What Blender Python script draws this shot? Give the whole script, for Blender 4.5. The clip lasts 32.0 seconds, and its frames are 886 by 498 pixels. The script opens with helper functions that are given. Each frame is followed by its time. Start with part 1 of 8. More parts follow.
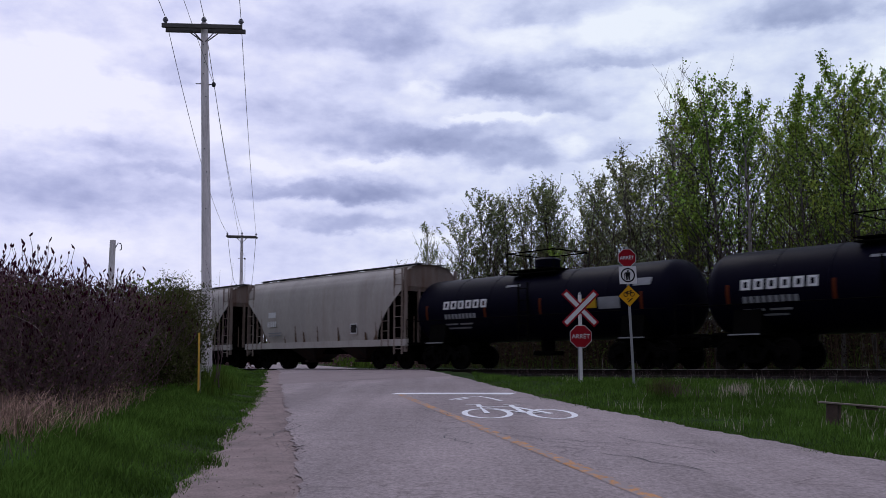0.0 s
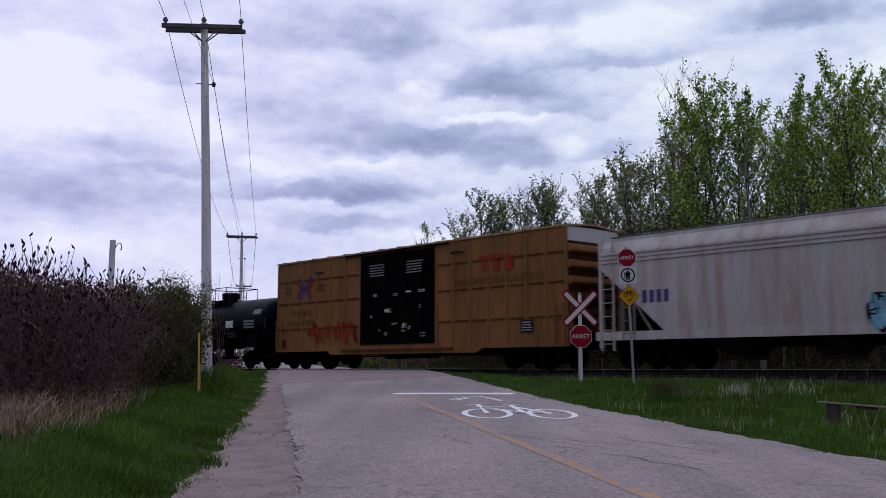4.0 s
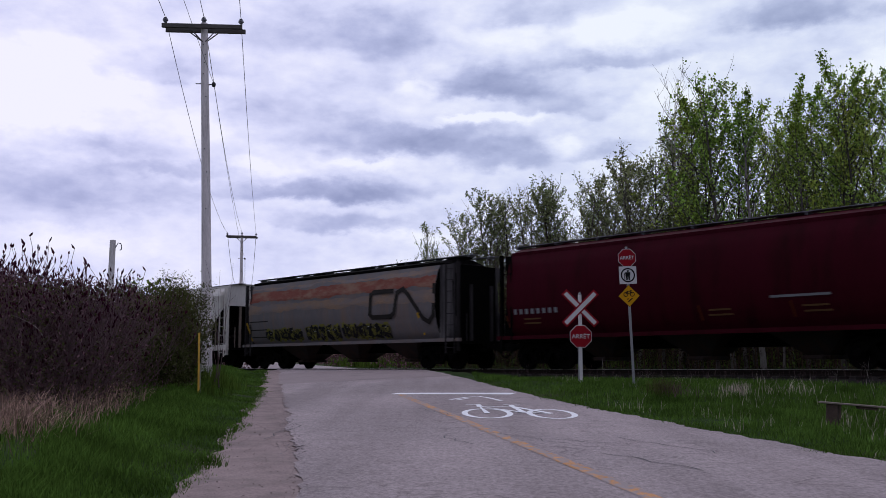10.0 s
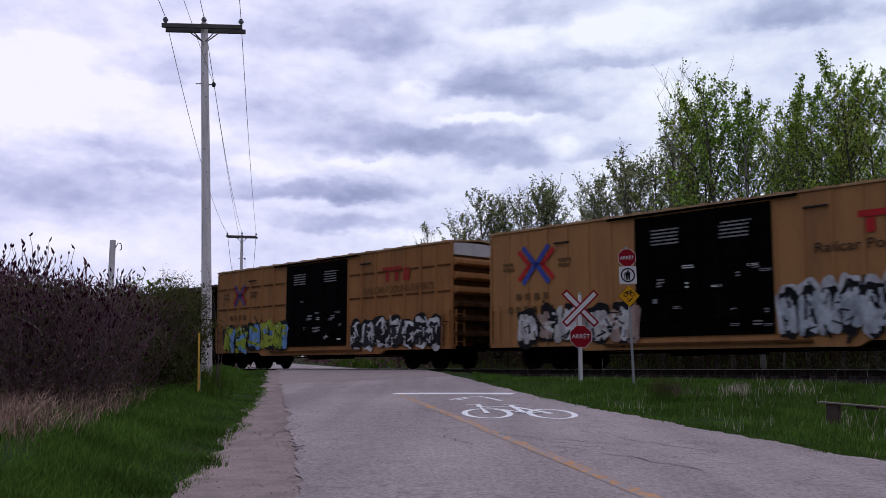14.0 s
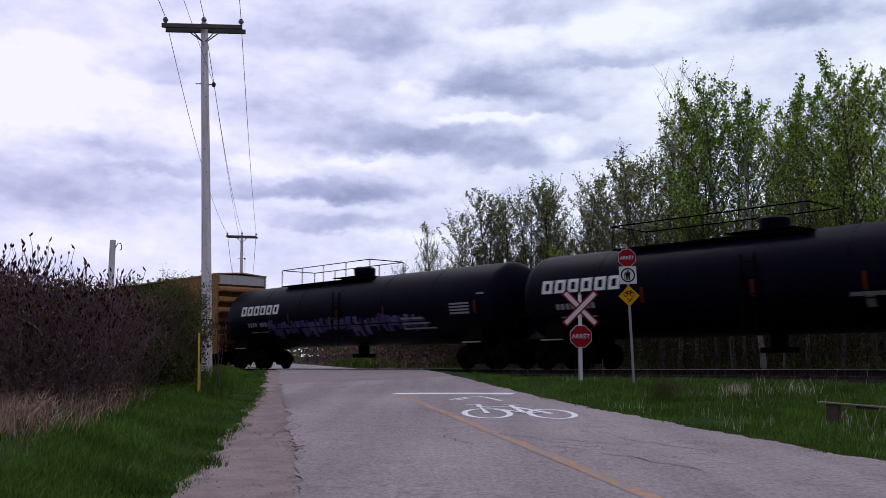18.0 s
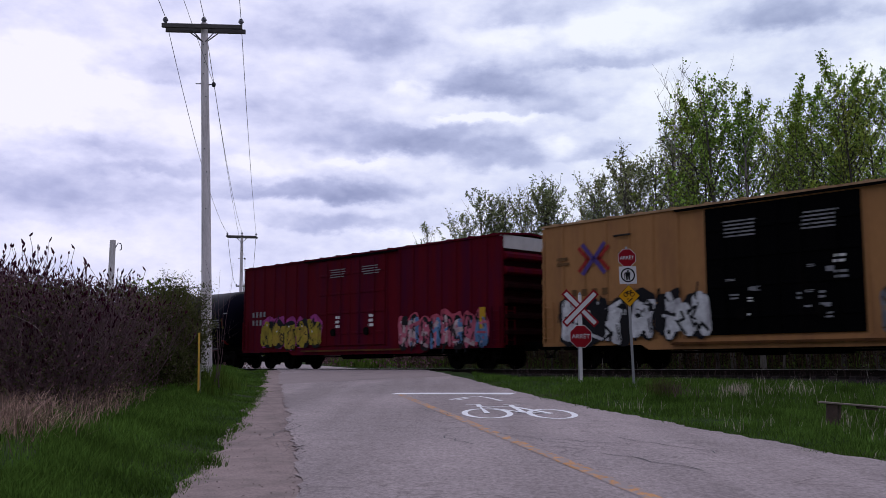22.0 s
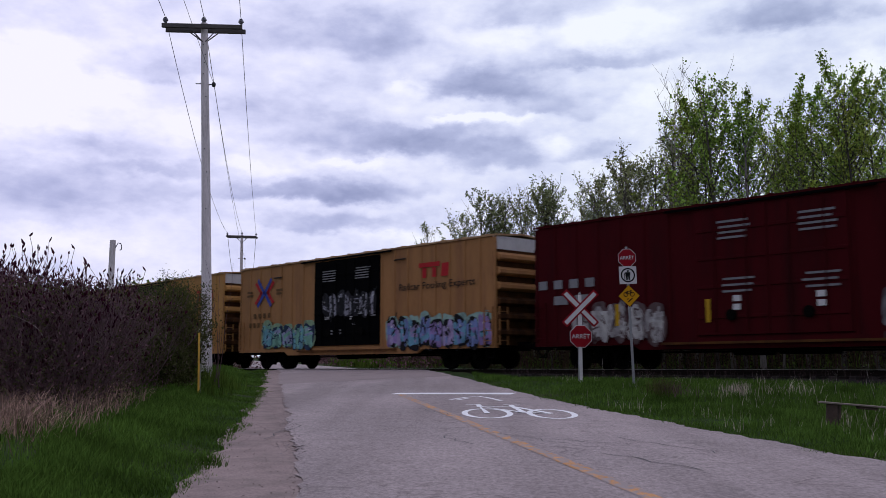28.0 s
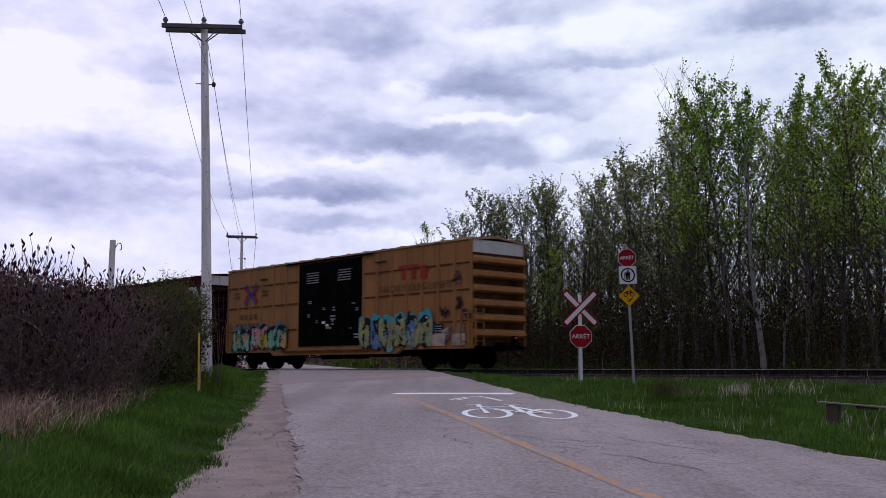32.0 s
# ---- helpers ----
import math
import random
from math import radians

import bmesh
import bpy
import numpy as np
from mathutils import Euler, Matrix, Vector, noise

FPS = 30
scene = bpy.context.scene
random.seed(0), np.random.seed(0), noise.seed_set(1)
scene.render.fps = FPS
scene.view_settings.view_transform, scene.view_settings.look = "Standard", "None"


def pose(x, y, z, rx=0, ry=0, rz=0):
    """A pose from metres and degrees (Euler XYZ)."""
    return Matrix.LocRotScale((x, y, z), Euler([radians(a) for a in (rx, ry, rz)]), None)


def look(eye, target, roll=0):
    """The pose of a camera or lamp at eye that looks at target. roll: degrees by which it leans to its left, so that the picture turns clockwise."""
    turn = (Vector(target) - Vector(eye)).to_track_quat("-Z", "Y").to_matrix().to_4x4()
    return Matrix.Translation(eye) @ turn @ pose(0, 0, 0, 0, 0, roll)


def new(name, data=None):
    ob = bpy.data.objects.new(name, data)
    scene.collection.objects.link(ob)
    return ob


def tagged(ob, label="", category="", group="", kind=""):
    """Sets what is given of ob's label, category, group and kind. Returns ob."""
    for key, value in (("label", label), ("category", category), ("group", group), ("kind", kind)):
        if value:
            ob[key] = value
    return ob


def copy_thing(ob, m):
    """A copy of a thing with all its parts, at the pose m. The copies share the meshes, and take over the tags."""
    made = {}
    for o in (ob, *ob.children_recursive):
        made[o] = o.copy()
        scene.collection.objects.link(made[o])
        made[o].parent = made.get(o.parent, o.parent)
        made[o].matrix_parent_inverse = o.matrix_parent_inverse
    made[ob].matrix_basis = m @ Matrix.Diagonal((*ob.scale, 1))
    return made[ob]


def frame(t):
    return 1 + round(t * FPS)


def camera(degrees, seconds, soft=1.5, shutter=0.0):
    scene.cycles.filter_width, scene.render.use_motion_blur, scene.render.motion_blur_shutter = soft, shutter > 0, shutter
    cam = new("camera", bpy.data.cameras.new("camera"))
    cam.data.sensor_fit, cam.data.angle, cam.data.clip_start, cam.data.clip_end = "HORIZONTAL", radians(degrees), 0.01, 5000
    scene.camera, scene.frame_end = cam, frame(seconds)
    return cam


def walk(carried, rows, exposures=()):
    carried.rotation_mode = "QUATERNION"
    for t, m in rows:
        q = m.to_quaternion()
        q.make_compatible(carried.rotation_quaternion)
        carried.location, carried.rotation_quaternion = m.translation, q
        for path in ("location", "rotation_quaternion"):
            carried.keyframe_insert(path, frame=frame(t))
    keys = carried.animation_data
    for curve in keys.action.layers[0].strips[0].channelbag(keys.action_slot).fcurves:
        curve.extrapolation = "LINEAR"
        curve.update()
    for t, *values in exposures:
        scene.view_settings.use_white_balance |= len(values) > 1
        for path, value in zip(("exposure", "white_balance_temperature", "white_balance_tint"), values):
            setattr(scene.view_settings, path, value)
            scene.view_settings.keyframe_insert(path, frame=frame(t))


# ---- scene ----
# Camera: on a low tripod beside the road's centre, 0.08 m above rail level.
cam = camera(48.55, 32.0, 0.4, 0.35)
CAM_POSE = pose(0, 0, 0.08, 96.85, 0, 0)
walk(cam, [(0.0, CAM_POSE), (32.0, CAM_POSE)], [(0.0, -0.07, 6210.0, 12.6), (7.0, -0.11, 6190.0, 12.8), (9.0, -0.05, 6250.0, 13.2), (12.0, 0.01, 6350.0, 13.4), (17.0, 0.03, 6370.0, 13.4), (32.0, 0.03, 6370.0, 13.4)])

# ---------- world, sun ----------
world = bpy.data.worlds.new("overcast_sky")
scene.world = world
world.use_nodes = True
wt = world.node_tree
wt.nodes.clear()


def link(tree, a, b):
    tree.links.new(a, b)


sky = wt.nodes.new("ShaderNodeTexSky")
sky.sky_type = "NISHITA"
sky.sun_disc = False
sky.sun_elevation = radians(45)
sky.sun_rotation = radians(-20)
sky_gain = wt.nodes.new("ShaderNodeMix")
sky_gain.data_type = "RGBA"
sky_gain.blend_type = "MULTIPLY"
sky_gain.inputs[0].default_value = 1.0
sky_gain.inputs[7].default_value = (0.10, 0.10, 0.10, 1)
wtc = wt.nodes.new("ShaderNodeTexCoord")
wmap = wt.nodes.new("ShaderNodeMapping")
wmap.inputs["Scale"].default_value = (1.0, 1.0, 2.6)
wno = wt.nodes.new("ShaderNodeTexNoise")
wno.inputs["Scale"].default_value = 3.2
wno.inputs["Detail"].default_value = 6
wra = wt.nodes.new("ShaderNodeValToRGB")
wra.color_ramp.elements[0].position, wra.color_ramp.elements[0].color = 0.34, (0.29, 0.31, 0.47, 1)
wra.color_ramp.elements[1].position, wra.color_ramp.elements[1].color = 0.62, (0.77, 0.79, 0.95, 1)
wmix = wt.nodes.new("ShaderNodeMix")
wmix.data_type = "RGBA"
wmix.inputs[0].default_value = 0.88
wbg = wt.nodes.new("ShaderNodeBackground")
wbg.inputs["Strength"].default_value = 0.78
wout = wt.nodes.new("ShaderNodeOutputWorld")
link(wt, wtc.outputs["Generated"], wmap.inputs["Vector"])
link(wt, wmap.outputs["Vector"], wno.inputs["Vector"])
link(wt, wno.outputs["Fac"], wra.inputs["Fac"])
link(wt, sky.outputs["Color"], sky_gain.inputs[6])
link(wt, sky_gain.outputs[2], wmix.inputs[6])
link(wt, wra.outputs["Color"], wmix.inputs[7])
# thick cloud: the zenith shines more than the rim
wsep = wt.nodes.new("ShaderNodeSeparateXYZ")
wgrad = wt.nodes.new("ShaderNodeMapRange")
wgrad.inputs["From Min"].default_value, wgrad.inputs["From Max"].default_value = 0.0, 1.0
wgrad.inputs["To Min"].default_value, wgrad.inputs["To Max"].default_value = 0.32, 1.9
wmul = wt.nodes.new("ShaderNodeMix")
wmul.data_type = "RGBA"
wmul.blend_type = "MULTIPLY"
wmul.inputs[0].default_value = 1.0
link(wt, wtc.outputs["Generated"], wsep.inputs[0])
link(wt, wsep.outputs["Z"], wgrad.inputs["Value"])
link(wt, wmix.outputs[2], wmul.inputs[6])
link(wt, wgrad.outputs["Result"], wmul.inputs[7])
link(wt, wmul.outputs[2], wbg.inputs["Color"])
link(wt, wbg.outputs["Background"], wout.inputs["Surface"])

sun = new("sun", bpy.data.lights.new("sun", "SUN"))
sun.data.energy = 0.9
sun.data.angle = radians(25)
sun.data.color = (1.0, 0.96, 0.9)
sun.matrix_basis = look((-30, 100, 85), (0, 20, 0))


# ---------- materials ----------
def material(name, color, rough=0.7, metal=0.0, vary=0.25, scale=2.0, fine=30.0, bump=0.15, stretch=(1, 1, 1),
             stain=None, stain_at=0.6, stain_soft=0.12, stain_scale=1.0, random_tint=0.0, spec=0.5, space="Object"):
    m = bpy.data.materials.new(name)
    m.use_nodes = True
    t = m.node_tree
    b = t.nodes["Principled BSDF"]
    b.inputs["Roughness"].default_value = rough
    b.inputs["Metallic"].default_value = metal
    b.inputs["Specular IOR Level"].default_value = spec
    tc = t.nodes.new("ShaderNodeTexCoord")
    mp = t.nodes.new("ShaderNodeMapping")
    mp.inputs["Scale"].default_value = stretch
    link(t, tc.outputs[space], mp.inputs["Vector"])
    n1 = t.nodes.new("ShaderNodeTexNoise")
    n1.inputs["Scale"].default_value = scale
    n1.inputs["Detail"].default_value = 5
    n2 = t.nodes.new("ShaderNodeTexNoise")
    n2.inputs["Scale"].default_value = fine
    n2.inputs["Detail"].default_value = 3
    link(t, mp.outputs["Vector"], n1.inputs["Vector"])
    link(t, mp.outputs["Vector"], n2.inputs["Vector"])
    add = t.nodes.new("ShaderNodeMath")
    add.operation = "ADD"
    link(t, n1.outputs["Fac"], add.inputs[0])
    link(t, n2.outputs["Fac"], add.inputs[1])
    mr = t.nodes.new("ShaderNodeMapRange")
    mr.inputs["From Min"].default_value = 0.6
    mr.inputs["From Max"].default_value = 1.4
    mr.inputs["To Min"].default_value = 1 - vary
    mr.inputs["To Max"].default_value = 1 + vary
    link(t, add.outputs[0], mr.inputs["Value"])
    mul = t.nodes.new("ShaderNodeMix")
    mul.data_type = "RGBA"
    mul.blend_type = "MULTIPLY"
    mul.inputs[0].default_value = 1
    mul.inputs[6].default_value = (*color, 1)
    link(t, mr.outputs["Result"], mul.inputs[7])
    out = mul.outputs[2]
    if stain:
        n3 = t.nodes.new("ShaderNodeTexNoise")
        n3.inputs["Scale"].default_value = stain_scale
        n3.inputs["Detail"].default_value = 7
        n3.inputs["Roughness"].default_value = 0.65
        link(t, mp.outputs["Vector"], n3.inputs["Vector"])
        r3 = t.nodes.new("ShaderNodeMapRange")
        r3.inputs["From Min"].default_value = stain_at - stain_soft
        r3.inputs["From Max"].default_value = stain_at + stain_soft
        link(t, n3.outputs["Fac"], r3.inputs["Value"])
        mx = t.nodes.new("ShaderNodeMix")
        mx.data_type = "RGBA"
        mx.inputs[7].default_value = (*stain, 1)
        link(t, r3.outputs["Result"], mx.inputs[0])
        link(t, out, mx.inputs[6])
        out = mx.outputs[2]
    if random_tint:
        oi = t.nodes.new("ShaderNodeObjectInfo")
        hs = t.nodes.new("ShaderNodeHueSaturation")
        rr = t.nodes.new("ShaderNodeMapRange")
        rr.inputs["To Min"].default_value = 1 - random_tint
        rr.inputs["To Max"].default_value = 1 + random_tint
        link(t, oi.outputs["Random"], rr.inputs["Value"])
        link(t, rr.outputs["Result"], hs.inputs["Value"])
        link(t, out, hs.inputs["Color"])
        out = hs.outputs["Color"]
    link(t, out, b.inputs["Base Color"])
    if bump:
        bp = t.nodes.new("ShaderNodeBump")
        bp.inputs["Strength"].default_value = bump
        bp.inputs["Distance"].default_value = 0.02
        link(t, add.outputs[0], bp.inputs["Height"])
        link(t, bp.outputs["Normal"], b.inputs["Normal"])
    return m


def leaf_material(name, color, vary=0.35, through_light=0.35, patch=0.0, patch_scale=0.8):
    m = bpy.data.materials.new(name)
    m.use_nodes = True
    t = m.node_tree
    t.nodes.clear()
    geo = t.nodes.new("ShaderNodeNewGeometry")
    hs = t.nodes.new("ShaderNodeHueSaturation")
    hs.inputs["Color"].default_value = (*color, 1)
    r1 = t.nodes.new("ShaderNodeMapRange")
    r1.inputs["To Min"].default_value = 1 - vary
    r1.inputs["To Max"].default_value = 1 + vary
    link(t, geo.outputs["Random Per Island"], r1.inputs["Value"])
    value = r1.outputs["Result"]
    if patch:
        tc = t.nodes.new("ShaderNodeTexCoord")
        no = t.nodes.new("ShaderNodeTexNoise")
        no.inputs["Scale"].default_value, no.inputs["Detail"].default_value, no.inputs["Roughness"].default_value = patch_scale, 4, 0.65
        link(t, tc.outputs["Object"], no.inputs["Vector"])
        pr = t.nodes.new("ShaderNodeMapRange")
        pr.inputs["From Min"].default_value, pr.inputs["From Max"].default_value = 0.3, 0.7
        pr.inputs["To Min"].default_value, pr.inputs["To Max"].default_value = 1 - patch, 1 + patch
        link(t, no.outputs["Fac"], pr.inputs["Value"])
        mu = t.nodes.new("ShaderNodeMath")
        mu.operation = "MULTIPLY"
        link(t, value, mu.inputs[0])
        link(t, pr.outputs["Result"], mu.inputs[1])
        value = mu.outputs[0]
    link(t, value, hs.inputs["Value"])
    oi = t.nodes.new("ShaderNodeObjectInfo")
    r2 = t.nodes.new("ShaderNodeMapRange")
    r2.inputs["To Min"].default_value = 0.48
    r2.inputs["To Max"].default_value = 0.52
    link(t, oi.outputs["Random"], r2.inputs["Value"])
    link(t, r2.outputs["Result"], hs.inputs["Hue"])
    df = t.nodes.new("ShaderNodeBsdfDiffuse")
    tr = t.nodes.new("ShaderNodeBsdfTranslucent")
    mx = t.nodes.new("ShaderNodeMixShader")
    mx.inputs[0].default_value = through_light
    link(t, hs.outputs["Color"], df.inputs["Color"])
    link(t, hs.outputs["Color"], tr.inputs["Color"])
    link(t, df.outputs[0], mx.inputs[1])
    link(t, tr.outputs[0], mx.inputs[2])
    out = t.nodes.new("ShaderNodeOutputMaterial")
    link(t, mx.outputs[0], out.inputs["Surface"])
    return m


def asphalt_material():
    m = material("weathered_asphalt", (0.304, 0.249, 0.247), 0.95, 0, 0.16, 0.30, 3.0, 0.0, (1, 1, 1), (0.256, 0.215, 0.213), 0.56, 0.18, 0.25, spec=0.15)
    t = m.node_tree
    b = t.nodes["Principled BSDF"]
    base = b.inputs["Base Color"].links[0].from_socket
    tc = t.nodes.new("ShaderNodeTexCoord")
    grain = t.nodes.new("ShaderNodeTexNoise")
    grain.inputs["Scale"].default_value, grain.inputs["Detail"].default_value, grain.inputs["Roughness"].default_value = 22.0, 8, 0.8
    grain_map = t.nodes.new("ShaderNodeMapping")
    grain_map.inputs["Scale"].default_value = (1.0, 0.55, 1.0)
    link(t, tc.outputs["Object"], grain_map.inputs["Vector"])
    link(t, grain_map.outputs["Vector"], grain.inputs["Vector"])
    gr = t.nodes.new("ShaderNodeMapRange")
    gr.inputs["From Min"].default_value, gr.inputs["From Max"].default_value = 0.33, 0.67
    gr.inputs["To Min"].default_value, gr.inputs["To Max"].default_value = 0.60, 1.42
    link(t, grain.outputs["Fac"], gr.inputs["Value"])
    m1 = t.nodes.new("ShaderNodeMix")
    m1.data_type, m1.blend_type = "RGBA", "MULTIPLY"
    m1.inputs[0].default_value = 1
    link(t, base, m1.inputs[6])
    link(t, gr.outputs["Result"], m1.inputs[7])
    # crazing
    wob = t.nodes.new("ShaderNodeTexNoise")
    wob.inputs["Scale"].default_value, wob.inputs["Detail"].default_value = 2.2, 4
    link(t, tc.outputs["Object"], wob.inputs["Vector"])
    ad = t.nodes.new("ShaderNodeVectorMath")
    ad.operation = "MULTIPLY_ADD"
    ad.inputs[1].default_value = (0.6, 0.6, 0.6)
    link(t, wob.outputs["Color"], ad.inputs[0])
    link(t, tc.outputs["Object"], ad.inputs[2])
    vo = t.nodes.new("ShaderNodeTexVoronoi")
    vo.feature = "DISTANCE_TO_EDGE"
    vo.inputs["Scale"].default_value = 1.1
    link(t, ad.outputs[0], vo.inputs["Vector"])
    cr = t.nodes.new("ShaderNodeMapRange")
    cr.inputs["From Min"].default_value, cr.inputs["From Max"].default_value = 0.006, 0.022
    link(t, vo.outputs["Distance"], cr.inputs["Value"])
    pa = t.nodes.new("ShaderNodeTexNoise")
    pa.inputs["Scale"].default_value, pa.inputs["Detail"].default_value = 0.45, 3
    link(t, tc.outputs["Object"], pa.inputs["Vector"])
    pr = t.nodes.new("ShaderNodeMapRange")
    pr.inputs["From Min"].default_value, pr.inputs["From Max"].default_value = 0.44, 0.58
    pr.inputs["To Min"].default_value, pr.inputs["To Max"].default_value = 1.0, 0.35
    link(t, pa.outputs["Fac"], pr.inputs["Value"])
    mx = t.nodes.new("ShaderNodeMath")
    mx.operation = "MAXIMUM"
    link(t, cr.outputs["Result"], mx.inputs[0])
    link(t, pr.outputs["Result"], mx.inputs[1])
    m2 = t.nodes.new("ShaderNodeMix")
    m2.data_type, m2.blend_type = "RGBA", "MULTIPLY"
    m2.inputs[0].default_value = 0.40
    # wheel paths and patched lanes that run along the road
    lane_map = t.nodes.new("ShaderNodeMapping")
    lane_map.inputs["Scale"].default_value = (1.0, 0.045, 1.0)
    lane_map.inputs["Rotation"].default_value = (0, 0, radians(-6))
    lane = t.nodes.new("ShaderNodeTexNoise")
    lane.inputs["Scale"].default_value, lane.inputs["Detail"].default_value, lane.inputs["Roughness"].default_value = 1.1, 3, 0.5
    link(t, tc.outputs["Object"], lane_map.inputs["Vector"])
    link(t, lane_map.outputs["Vector"], lane.inputs["Vector"])
    lr = t.nodes.new("ShaderNodeMapRange")
    lr.inputs["From Min"].default_value, lr.inputs["From Max"].default_value = 0.36, 0.64
    lr.inputs["To Min"].default_value, lr.inputs["To Max"].default_value = 0.86, 1.10
    link(t, lane.outputs["Fac"], lr.inputs["Value"])
    m3 = t.nodes.new("ShaderNodeMix")
    m3.data_type, m3.blend_type = "RGBA", "MULTIPLY"
    m3.inputs[0].default_value = 1.0
    link(t, m1.outputs[2], m3.inputs[6])
    link(t, lr.outputs["Result"], m3.inputs[7])
    link(t, m3.outputs[2], m2.inputs[6])
    link(t, mx.outputs[0], m2.inputs[7])
    link(t, m2.outputs[2], b.inputs["Base Color"])
    bp = t.nodes.new("ShaderNodeBump")
    bp.inputs["Strength"].default_value, bp.inputs["Distance"].default_value = 0.8, 0.012
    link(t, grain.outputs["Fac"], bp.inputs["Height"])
    link(t, bp.outputs["Normal"], b.inputs["Normal"])
    return m


RUST = (0.16, 0.06, 0.03)
DIRT = (0.06, 0.05, 0.045)
STREAK = (1.6, 1.6, 0.22)


def paint(name, color, stain=RUST, at=0.62, rough=0.6, vary=0.18, stretch=STREAK, soft=0.14, scale=1.1, spec=0.2):
    return material(name, color, rough, 0.0, vary, 0.9, 16.0, 0.06, stretch, stain, at, soft, scale, spec=spec)


